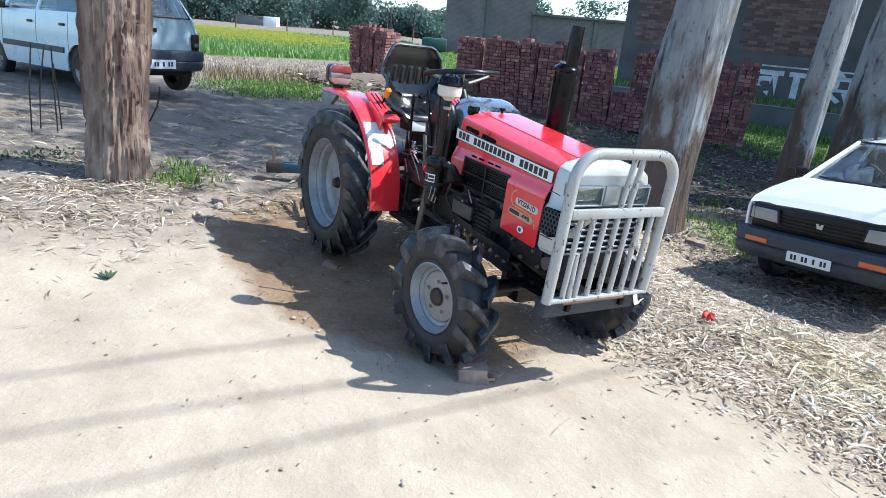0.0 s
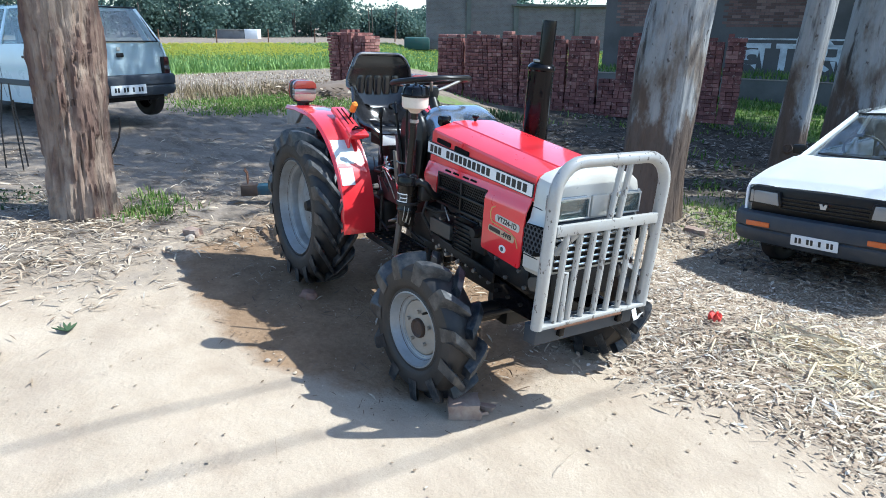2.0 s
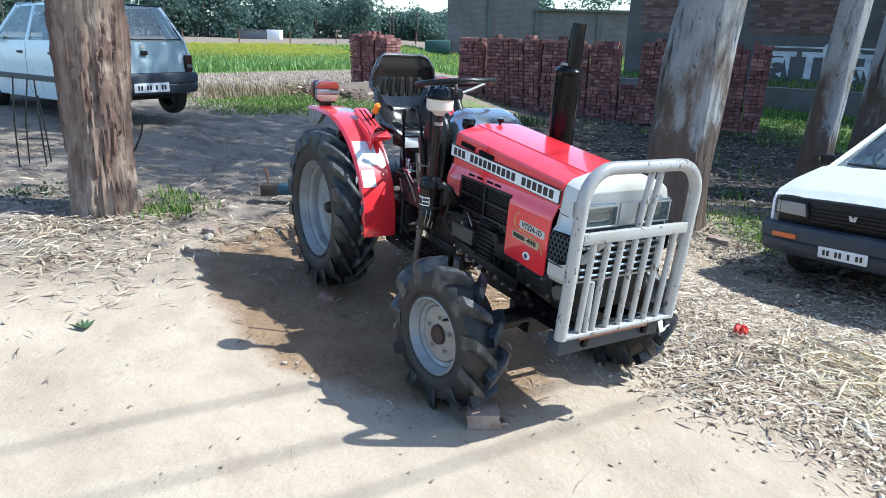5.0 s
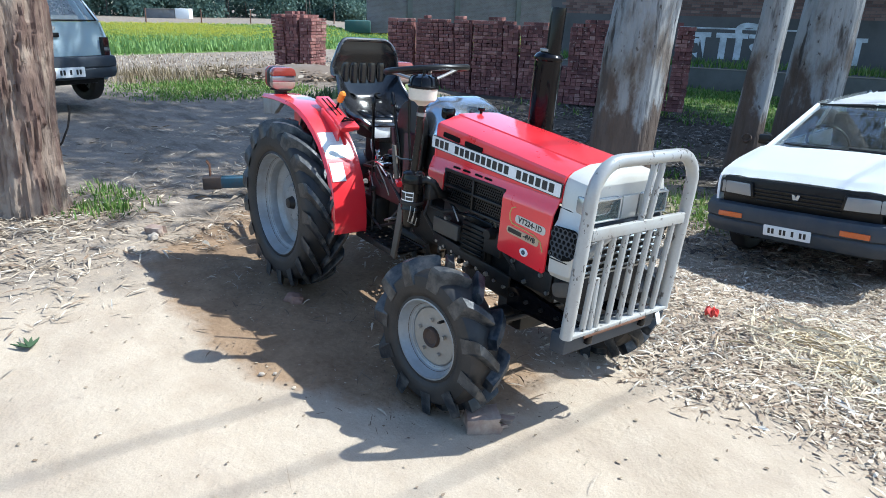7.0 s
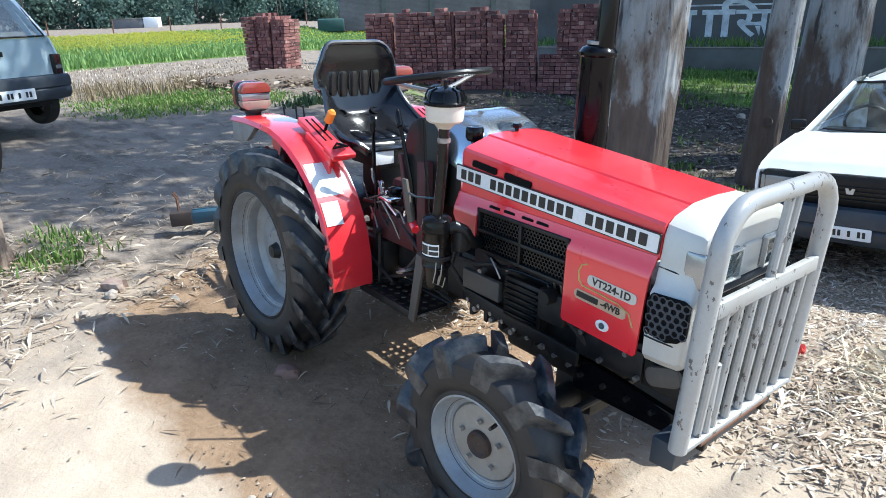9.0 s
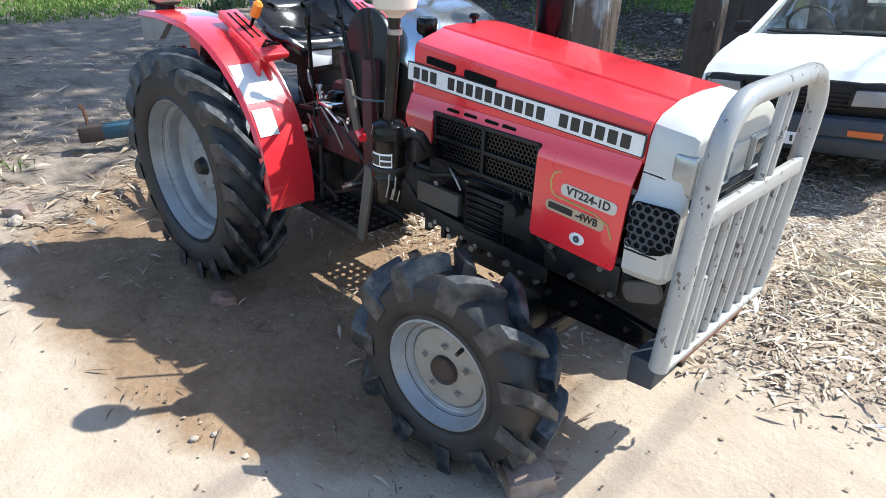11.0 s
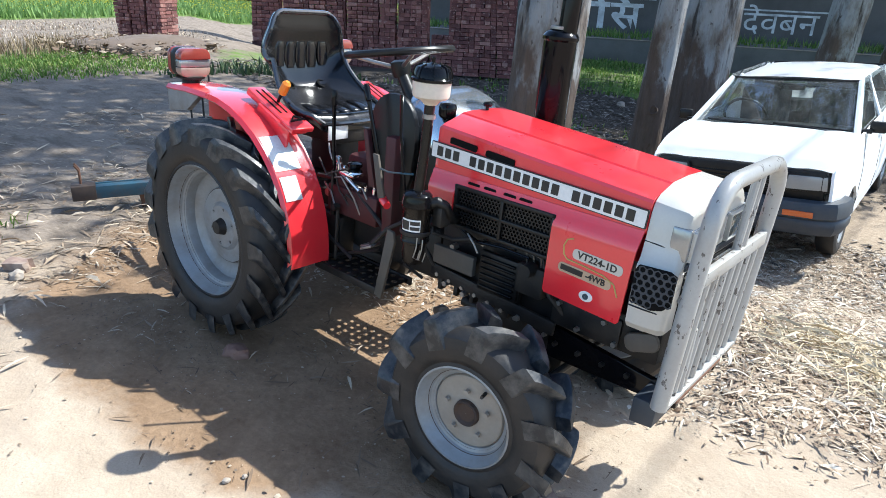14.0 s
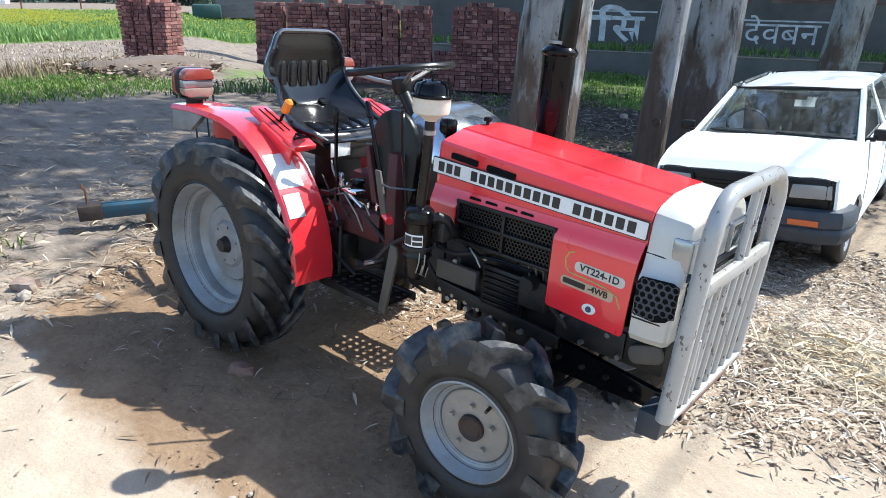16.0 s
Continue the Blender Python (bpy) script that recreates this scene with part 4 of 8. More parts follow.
# front guard
guard_pts = [(1.908, -0.268, 0.425), (1.915, -0.268, 0.6), (1.925, -0.268, 0.9)]
guard_pts += [(1.926, -0.158 + 0.11 * math.cos(radians(a)), 0.92 + 0.11 * math.sin(radians(a))) for a in range(170, 89, -16)]
guard_pts += [(x, -y, z) for x, y, z in guard_pts[::-1]]
bm = bmesh.new()
tube(bm, guard_pts, 0.0225, 14)
guard = part("front_guard", bm, TUBE, tractor, "worn silver-painted tube guard")
bm = bmesh.new()
box(bm, (1.93, 0, 0.795), (0.02, 0.5, 0.04), None, 0.004)
part("cross_bar", bm, TUBE, guard)
for y in (0.015, 0.06):
    bm = bmesh.new()
    cyl(bm, (1.926, y - 0.01, 0.81), (1.926, y + 0.015, 1.02), 0.0115, None, 10)
    part("upper_bar", bm, TUBE, guard)
for i in range(7):
    bm = bmesh.new()
    y = -0.195 + 0.065 * i
    cyl(bm, (1.912, y, 0.44), (1.926, y + 0.004, 0.78), 0.0115, None, 10)
    part("guard_bar", bm, TUBE, guard)
bm = bmesh.new()
box(bm, (1.91, 0, 0.432), (0.04, 0.53, 0.014), None, 0.003)
part("bottom_plate", bm, TUBE, guard)
bm = bmesh.new()
cyl(bm, (1.916, -0.165, 0.44), (1.918, -0.168, 0.63), 0.0115, None, 10)
part("guard_bar", bm, TUBE, guard)
bm = bmesh.new()
cyl(bm, (1.92, -0.14, 0.775), (1.87, -0.185, 0.69), 0.014, None, 10)
part("guard_stay", bm, TUBE, guard)
bm = bmesh.new()
prism(bm, [(1.835, 0.345), (1.9, 0.352), (1.903, 0.423), (1.835, 0.423)], -0.262, 0.235, SIDE, 0.004)
part("guard_bracket", bm, BUMPER, guard, "dusty black channel under the guard")
bm = bmesh.new()
box(bm, (1.928, -0.03, 0.42), (0.006, 0.34, 0.01), None, 0.002)
part("rust_strip", bm, RUST, guard)
bm = bmesh.new()
loft(bm, [[(1.935 + o, y, z), (1.935 + o, y + 0.022, z + 0.004), (1.937 + o, y + 0.022, z + 0.004), (1.937 + o, y, z)] for o, y, z in ((0, 0.19, 0.425), (0.012, 0.188, 0.4), (0.01, 0.2, 0.382), (0.0, 0.222, 0.386), (0.004, 0.235, 0.402))])
part("loose_strap", bm, WHITE, guard, "curled pale strap end")
for side in (-1, 1):
    bm = bmesh.new()
    prism(bm, [(1.5, 0.36), (1.92, 0.375), (1.92, 0.425), (1.5, 0.47)], side * 0.15 - 0.012, side * 0.15 + 0.012, SIDE, 0.004)
    part("chassis_rail", bm, BLACK, tractor, "black chassis rail")
    for i in range(5):
        bm = bmesh.new()
        x = 1.53 + 0.08 * i
        cyl(bm, (x, side * 0.16, 0.415), (x, side * 0.175, 0.415), 0.009, 0.008, 6)
        part("bolt", bm, IRON, tractor)

# exhaust, on the far side of the bonnet
EX, EY = 1.115, 0.305
bm = bmesh.new()
lathe(bm, [(0.03, 0.82), (0.055, 0.85), (0.059, 0.86), (0.059, 1.262), (0.064, 1.268), (0.064, 1.278), (0.054, 1.292), (0.034, 1.302)], Matrix.Translation((EX, EY, 0)), 28, True)
silencer = part("silencer", bm, BLACK, tractor, "glossy black exhaust silencer")
bm = bmesh.new()
lathe(bm, [(0.033, 1.29), (0.033, 1.47), (0.032, 1.482), (0.028, 1.482), (0.028, 1.3)], Matrix.Translation((EX, EY, 0)) @ Matrix.Rotation(radians(1), 4, "Y"), 24)
part("stack_pipe", bm, BLACK, silencer)
bm = bmesh.new()
lathe(bm, [(0.034, 1.3), (0.041, 1.302), (0.041, 1.312), (0.034, 1.314)], Matrix.Translation((EX, EY, 0)), 24)
part("clamp", bm, STEEL, silencer, "bright steel clamp")
bm = bmesh.new()
tube(bm, [(EX, EY, 0.84), (EX, EY - 0.01, 0.74), (1.16, 0.22, 0.68), (1.22, 0.16, 0.66)], 0.028, 12)
part("exhaust_bend", bm, RUST, silencer, "rusty pipe")

# air cleaner with pre-cleaner bowl
AX, AY = 1.1, -0.345
CX, CY = AX - 0.004, AY - 0.015
bm = bmesh.new()
lathe(bm, [(0.024, 0.592), (0.034, 0.595), (0.038, 0.605), (0.038, 0.66), (0.045, 0.664), (0.046, 0.67), (0.044, 0.674), (0.044, 0.775), (0.046, 0.778), (0.047, 0.79), (0.044, 0.8), (0.043, 0.812), (0.036, 0.82), (0.016, 0.825)], Matrix.Translation((CX, CY, 0)), 28, True)
cleaner = part("air_cleaner", bm, CANISTER, tractor, "brownish black air cleaner canister")
bm = bmesh.new()
lathe(bm, [(0.0445, 0.776), (0.0485, 0.779), (0.0485, 0.792), (0.0455, 0.803), (0.044, 0.814), (0.035, 0.822), (0.015, 0.826)], Matrix.Translation((CX, CY, 0)), 28)
part("canister_lid", bm, BLACK, cleaner, "glossy black canister lid")
for q0, q1, z0, z1, rad, mat, nm in ((-112, -30, 0.706, 0.744, 0.0453, WHITE, "maker_label"), (-109, -75, 0.711, 0.739, 0.0458, LETTER, "label_print"), (-71, -33, 0.727, 0.739, 0.0458, LETTER, "label_print"), (-71, -33, 0.711, 0.722, 0.0458, LETTER, "label_print")):
    bm = bmesh.new()
    loft(bm, [[(CX + r * math.cos(radians(a)), CY + r * math.sin(radians(a)), z) for r, z in ((rad, z0), (rad, z1), (rad - 0.002, z1), (rad - 0.002, z0))] for a in [q0 + (q1 - q0) * i / 8 for i in range(9)]])
    part(nm, bm, mat, cleaner)
for dx, dz in ((0.0, 0.0), (0.012, -0.006)):
    bm = bmesh.new()
    tube(bm, [(CX + 0.036 + dx, CY - 0.03 + dx, 0.69 + dz), (CX + 0.04 + dx, CY - 0.036 + dx, 0.66 + dz), (CX + 0.032 + dx, CY - 0.038 + dx, 0.625 + dz), (CX + 0.04 + dx, CY - 0.028 + dx, 0.618 + dz), (CX + 0.046 + dx, CY - 0.024 + dx, 0.65 + dz)], 0.0022, 6)
    part("wire_clip", bm, STEEL, cleaner, "bent wire clip")
bm = bmesh.new()
tube(bm, [(CX - 0.002, CY + 0.002, 0.815), (AX, AY - 0.004, 0.96), (AX + 0.003, AY, 1.105)], 0.0155, 16)
stem = part("intake_stem", bm, CANISTER, cleaner)
bm = bmesh.new()
lathe(bm, [(0.0165, 1.04), (0.019, 1.042), (0.019, 1.054), (0.0165, 1.056)], Matrix.Translation((AX + 0.002, AY, 0)), 20)
part("hose_clamp", bm, STEEL, cleaner)
bm = bmesh.new()
lathe(bm, [(0.018, 1.082), (0.03, 1.095), (0.046, 1.1), (0.053, 1.106), (0.055, 1.116), (0.056, 1.15), (0.052, 1.153)], Matrix.Translation((AX + 0.003, AY, 0)), 28, True)
part("dust_bowl", bm, CREAM, cleaner, "cream plastic dust bowl")
bm = bmesh.new()
lathe(bm, [(0.056, 1.148), (0.0605, 1.15), (0.0605, 1.157), (0.0565, 1.161), (0.0545, 1.176), (0.048, 1.189), (0.03, 1.196), (0.01, 1.198), (0.005, 1.202), (0.005, 1.215), (0.001, 1.217)], Matrix.Translation((AX + 0.003, AY, 0)), 28)
cap = part("bowl_cap", bm, BLACK, cleaner, "glossy black cap")
for k in range(8):
    bm = bmesh.new()
    a = math.pi / 4 * k
    tube(bm, [(AX + 0.003 + r * math.cos(a), AY + r * math.sin(a), z) for r, z in ((0.0575, 1.16), (0.0555, 1.176), (0.049, 1.19), (0.03, 1.1975))], 0.0022, 6)
    part("cap_rib", bm, BLACK, cap)
bm = bmesh.new()
box(bm, (AX - 0.02, AY + 0.08, 0.7), (0.05, 0.12, 0.012), None, 0.003)
box(bm, (AX + 0.05, AY + 0.04, 0.75), (0.04, 0.05, 0.07), None, 0.01)
lathe(bm, [(0.047, 0.69), (0.049, 0.692), (0.049, 0.702), (0.047, 0.704)], Matrix.Translation((CX, CY, 0)), 24)
part("cleaner_bracket", bm, IRON, cleaner)
bm = bmesh.new()
tube(bm, [(CX + 0.03, CY + 0.02, 0.785), (CX + 0.052, CY + 0.032, 0.797), (CX + 0.066, CY + 0.05, 0.785), (CX + 0.068, CY + 0.07, 0.755), (CX + 0.058, CY + 0.1, 0.73), (CX + 0.045, CY + 0.15, 0.72)], 0.017, 12)
part("air_hose", bm, PLASTIC, cleaner, "bent black rubber air hose")

# engine, gearbox and axles
bm = bmesh.new()
box(bm, (1.28, 0, 0.58), (0.5, 0.3, 0.28), None, 0.02)
box(bm, (1.3, -0.155, 0.53), (0.16, 0.05, 0.12), None, 0.01)
box(bm, (1.35, 0, 0.4), (0.35, 0.24, 0.1), None, 0.02)
for i in range(7):
    box(bm, (1.07 + 0.07 * i, -0.17, 0.46), (0.018, 0.03, 0.05), None, 0.004)
block = part("engine", bm, IRON, tractor, "grimy black diesel engine block")
bm = bmesh.new()
box(bm, (1.315, -0.195, 0.575), (0.15, 0.02, 0.135), None, 0.004)
slats = part("slatted_guard", bm, PLASTIC, block, "black slatted guard")
for i in range(6):
    bm = bmesh.new()
    box(bm, (1.315, -0.208, 0.525 + 0.02 * i), (0.13, 0.014, 0.008), None, 0.002)
    part("slat", bm, BLACK, slats)
bm = bmesh.new()
box(bm, (1.135, -0.2, 0.572), (0.17, 0.02, 0.066), None, 0.004)
part("side_bracket", bm, DUSTYSTEEL, block)
for x, z in ((1.1, 0.47), (1.18, 0.46), (1.27, 0.455), (1.4, 0.46), (1.12, 0.61), (1.24, 0.66), (1.42, 0.64)):
    bm = bmesh.new()
    cyl(bm, (x, -0.175, z), (x, -0.2, z), 0.012, 0.01, 6)
    part("bolt", bm, STEEL, block)
for i, (a, b, c) in enumerate((((1.1, -0.2, 0.72), (1.2, -0.21, 0.66), (1.36, -0.19, 0.68)), ((1.45, -0.18, 0.68), (1.5, -0.2, 0.58), (1.56, -0.16, 0.5)), ((1.02, -0.2, 0.7), (1.0, -0.22, 0.6), (1.05, -0.18, 0.5)))):
    bm = bmesh.new()
    tube(bm, [a, tuple((p + q) / 2 for p, q in zip(a, b)), b, tuple((p + q) / 2 for p, q in zip(b, c)), c], 0.008, 8)
    part("fuel_hose", bm, RUBBER, block)
bm = bmesh.new()
box(bm, (0.55, 0, 0.51), (0.9, 0.22, 0.2), None, 0.03)
box(bm, (REAR_X, 0, 0.5), (0.34, 0.3, 0.32), None, 0.03)
cyl(bm, (REAR_X, -0.37, REAR_Z), (REAR_X, 0.37, REAR_Z), 0.06, None, 18)
gearbox = part("gearbox", bm, IRON, tractor, "grimy gearbox and rear axle housing")
bm = bmesh.new()
box(bm, (0.66, 0, 0.66), (0.36, 0.2, 0.24), None, 0.025)
box(bm, (0.83, -0.02, 0.74), (0.05, 0.4, 0.36), None, 0.01)
part("upper_housing", bm, GRIMYRED, gearbox, "grimy dark red upper housing")
for x, y, z, r in ((0.45, -0.13, 0.62, 0.02), (0.55, -0.13, 0.66, 0.016), (0.62, -0.14, 0.58, 0.02), (0.7, -0.13, 0.63, 0.015), (0.5, -0.13, 0.5, 0.018), (0.36, -0.13, 0.58, 0.016)):
    bm = bmesh.new()
    cyl(bm, (x, y, z), (x, y - 0.035, z), r, r * 0.8, 6)
    part("fitting", bm, STEEL, gearbox)
rods = [((0.42, -0.16, 0.55), (0.72, -0.17, 0.62)), ((0.5, -0.18, 0.72), (0.5, -0.18, 0.45)), ((0.58, -0.17, 0.7), (0.85, -0.2, 0.55)), ((0.4, -0.17, 0.68), (0.66, -0.16, 0.7))]
for a, b in rods:
    bm = bmesh.new()
    cyl(bm, a, b, 0.008, None, 8)
    part("linkage_rod", bm, IRON, gearbox)
bm = bmesh.new()
cyl(bm, (FRONT_X, -0.4, FRONT_Z + 0.01), (FRONT_X, 0.4, FRONT_Z + 0.01), 0.042, None, 16)
box(bm, (FRONT_X, 0, FRONT_Z + 0.02), (0.16, 0.2, 0.14), None, 0.03)
for s in (-1, 1):
    lathe(bm, [(0.03, 0.17), (0.055, 0.2), (0.06, 0.3), (0.045, 0.36), (0.02, 0.37)], Matrix.Translation((FRONT_X, s * 0.36, 0.02)), 20, True)
    cyl(bm, (FRONT_X, s * 0.36, FRONT_Z), (FRONT_X, s * 0.43, FRONT_Z), 0.045, None, 16)
part("front_axle", bm, IRON, tractor, "black driven front axle")
bm = bmesh.new()
cyl(bm, (1.05, 0, 0.33), (1.4, 0, 0.3), 0.025, None, 12)
cyl(bm, (1.56, -0.33, 0.33), (1.56, 0.33, 0.33), 0.013, None, 10)
part("tie_rod", bm, IRON, tractor)


def perforated(x0, x1, y0, y1, z, t, nx, ny, hole):
    """A plate with rows of round holes through it."""
    V, F = [], []
    dx, dy = (x1 - x0) / nx, (y1 - y0) / ny
    for i in range(nx):
        for j in range(ny):
            cx, cy = x0 + dx * (i + 0.5), y0 + dy * (j + 0.5)
            o = len(V)
            for zz in (z, z - t):
                for q in range(8):
                    a = math.pi / 4 * q
                    k = 1 / max(abs(math.cos(a)), abs(math.sin(a)))
                    V.append((cx + dx / 2 * k * math.cos(a), cy + dy / 2 * k * math.sin(a), zz))
                for q in range(8):
                    a = math.pi / 4 * q
                    V.append((cx + hole * math.cos(a), cy + hole * math.sin(a), zz))
            for q in range(8):
                n = (q + 1) % 8
                F.append((o + q, o + n, o + 8 + n, o + 8 + q))
                F.append((o + 16 + n, o + 16 + q, o + 24 + q, o + 24 + n))
                F.append((o + 8 + q, o + 8 + n, o + 24 + n, o + 24 + q))
    return V, F


for s in (-1, 1):
    V, F = perforated(0.52, 0.86, s * 0.185 - 0.075, s * 0.185 + 0.075, 0.375, 0.006, 8, 4, 0.011)
    fp = from_lists("footplate", V, F, IRON, tractor)
    bw = bmesh.new()
    bw.from_mesh(fp.data)
    bmesh.ops.remove_doubles(bw, verts=bw.verts, dist=0.0005)
    bw.to_mesh(fp.data)
    bw.free()
    fp["label"] = "black perforated footplate"
    for y in (-0.08, 0.08):
        bm = bmesh.new()
        box(bm, (0.69, s * 0.185 + y, 0.368), (0.36, 0.012, 0.03), None, 0.003)
        part("plate_edge", bm, IRON, fp)
    bm = bmesh.new()
    prism(bm, [(0.876, 0.38), (0.908, 0.37), (0.958, 0.6), (0.95, 0.632), (0.922, 0.636)], s * 0.3 - 0.006, s * 0.3 + 0.006, SIDE, 0.002)
    part("footplate_stay", bm, DUSTYSTEEL if s < 0 else IRON, tractor, "dusty flat steel stay")

# injection pump, pipes, sump bolts and clutter along the engine's side
bm = bmesh.new()
box(bm, (1.43, -0.175, 0.6), (0.1, 0.07, 0.1), None, 0.012)
cyl(bm, (1.43, -0.2, 0.64), (1.43, -0.24, 0.64), 0.024, 0.02, 14)
pump = part("injection_pump", bm, IRON, tractor, "grimy injection pump")
for k in range(3):
    bm = bmesh.new()
    x = 1.405 + 0.025 * k
    tube(bm, [(x, -0.19, 0.65), (x + 0.004, -0.205, 0.685), (x - 0.03 - 0.03 * k, -0.2, 0.7), (x - 0.1 - 0.03 * k, -0.17, 0.71)], 0.0035, 6)
    part("fuel_pipe", bm, STEEL, pump, "thin steel fuel pipe")
for k in range(9):
    bm = bmesh.new()
    x = 1.06 + 0.055 * k
    cyl(bm, (x, -0.182, 0.49 - 0.006 * k), (x, -0.195, 0.49 - 0.006 * k), 0.0085, 0.0075, 6)
    part("sump_bolt", bm, STEEL, block, "bright bolt head")
bm = bmesh.new()
box(bm, (1.28, -0.186, 0.487), (0.5, 0.012, 0.045), Matrix.Translation((1.28, 0, 0.487)) @ Matrix.Rotation(radians(4), 4, "Y") @ Matrix.Translation((-1.28, 0, -0.487)), 0.003)
part("sump_flange", bm, IRON, block)
for pts, r, mt, nm, lb in ((((1.05, -0.22, 0.7), (1.08, -0.25, 0.66), (1.15, -0.235, 0.655), (1.22, -0.22, 0.675)), 0.007, RUBBER, "drain_hose", "thin black hose"),
                           (((1.16, -0.21, 0.69), (1.24, -0.225, 0.672), (1.33, -0.22, 0.68), (1.42, -0.205, 0.672)), 0.0045, BLACK, "wiring", "black wiring loom"),
                           (((1.2, -0.23, 0.69), (1.235, -0.24, 0.668), (1.25, -0.235, 0.64)), 0.003, STEEL, "spring", "steel return spring"),
                           (((0.97, -0.26, 0.66), (1.0, -0.28, 0.6), (0.98, -0.27, 0.52), (1.02, -0.22, 0.47)), 0.006, RUBBER, "drain_hose", "thin black hose")):
    bm = bmesh.new()
    tube(bm, pts, r, 8)
    part(nm, bm, mt, block, lb)

# hydraulic valves, red housing and linkage below the seat
bm = bmesh.new()
box(bm, (0.61, -0.15, 0.615), (0.27, 0.07, 0.11), None, 0.008)
box(bm, (0.52, -0.15, 0.69), (0.08, 0.05, 0.06), None, 0.006)
valves = part("valve_block", bm, GRIMYRED, tractor, "grimy dark red valve housing")
for x, z, r, h in ((0.5, 0.72, 0.014, 0.055), (0.535, 0.715, 0.01, 0.03), (0.655, 0.67, 0.012, 0.03), (0.7, 0.67, 0.009, 0.045)):
    bm = bmesh.new()
    lathe(bm, [(r, z), (r, z + h * 0.5), (r * 0.7, z + h * 0.55), (r * 0.7, z + h * 0.85), (r * 0.4, z + h), (0.001, z + h)], Matrix.Translation((x, -0.155, 0)), 14)
    part("valve_fitting", bm, CHROME, valves, "bright metal fitting")
bm = bmesh.new()
lathe(bm, [(0.024, 0.72), (0.03, 0.723), (0.03, 0.735), (0.022, 0.738), (0.022, 0.75), (0.029, 0.753), (0.029, 0.765), (0.012, 0.77), (0.001, 0.77)], Matrix.Translation((0.585, -0.15, 0)), 20)
part("filter_cap", bm, BLACK, valves, "ribbed black cap")
for pts in (((0.5, -0.17, 0.775), (0.53, -0.18, 0.76), (0.555, -0.185, 0.72), (0.6, -0.19, 0.7)), ((0.47, -0.18, 0.82), (0.49, -0.19, 0.79), (0.51, -0.185, 0.75)), ((0.62, -0.19, 0.7), (0.68, -0.195, 0.695), (0.7, -0.19, 0.66)), ((0.44, -0.17, 0.66), (0.5, -0.19, 0.64), (0.53, -0.19, 0.58))):
    bm = bmesh.new()
    tube(bm, pts, 0.0038, 8)
    part("link", bm, STEEL, valves, "steel link")
bm = bmesh.new()
prism(bm, [(0.685, 0.92), (0.705, 0.92), (0.755, 0.72), (0.725, 0.72)], -0.21, -0.19, SIDE, 0.003)
part("column_post", bm, GRIMYRED, tractor, "dark red steel post")
bm = bmesh.new()
prism(bm, [(0.826, 0.872), (0.85, 0.872), (0.888, 0.735), (0.86, 0.725)], -0.296, -0.286, SIDE, 0.002)
flat = part("flat_lever", bm, DUSTYSTEEL, tractor, "dusty flat steel lever")
bm = bmesh.new()
cyl(bm, (0.87, -0.28, 0.722), (0.91, -0.3, 0.714), 0.015, 0.013, 12)
part("lever_boss", bm, RED, flat, "small red boss")
bm = bmesh.new()
tube(bm, [(0.933, -0.287, 1.08), (0.945, -0.29, 0.95), (0.97, -0.285, 0.78)], 0.0055, 8)
part("control_rod", bm, BLACK, tractor, "thin black control rod")
bm = bmesh.new()
tube(bm, [(0.845, -0.29, 0.83), (0.9, -0.294, 0.826), (0.96, -0.29, 0.835), (1.0, -0.28, 0.84)], 0.0035, 6)
part("throttle_cable", bm, BLUE, tractor, "thin blue cable")

# brake linkage under the mudguard and frame below the radiator
bm = bmesh.new()
box(bm, (0.43, 0.15, 0.45), (0.26, 0.08, 0.2), None, 0.015)
part("brake_housing", bm, IRON, tractor, "grimy brake housing")
bm = bmesh.new()
box(bm, (0.43, -0.15, 0.45), (0.26, 0.08, 0.2), None, 0.015)
linkage = part("brake_housing", bm, IRON, tractor, "grimy brake housing")
for a, b in (((0.36, -0.2, 0.52), (0.66, -0.215, 0.42)), ((0.48, -0.2, 0.37), (0.8, -0.21, 0.5)), ((0.56, -0.205, 0.6), (0.56, -0.21, 0.39))):
    bm = bmesh.new()
    cyl(bm, a, b, 0.007, None, 8)
    cyl(bm, a, (a[0], a[1] - 0.025, a[2]), 0.014, 0.012, 8)
    part("brake_rod", bm, IRON, linkage)
bm = bmesh.new()
box(bm, (1.67, 0, 0.535), (0.35, 0.33, 0.12), None, 0.012)
box(bm, (1.62, -0.172, 0.53), (0.22, 0.012, 0.09), None, 0.003)
frame_box = part("radiator_frame", bm, IRON, tractor, "black frame under the radiator")
for x, z in ((1.53, 0.56), (1.6, 0.5), (1.68, 0.555), (1.72, 0.5)):
    bm = bmesh.new()
    cyl(bm, (x, -0.178, z), (x, -0.19, z), 0.009, 0.008, 6)
    part("bolt", bm, STEEL, frame_box)

# pedals, cables and fittings by the footplate
for x, y, z, a in ((0.74, -0.2, 0.5, 20), (0.79, -0.25, 0.52, 25), (0.72, 0.2, 0.5, 20)):
    bm = bmesh.new()
    box(bm, (0, 0, 0), (0.06, 0.05, 0.01), Matrix.Translation((x, y, z)) @ Matrix.Rotation(radians(-a), 4, "Y"), 0.003)
    pd = part("pedal", bm, STEEL, tractor, "worn steel pedal")
    bm = bmesh.new()
    tube(bm, [(x, y, z), (x + 0.06, y + 0.02, z + 0.08), (x + 0.12, y + 0.04, z + 0.12)], 0.008, 8)
    part("pedal_arm", bm, IRON, pd)
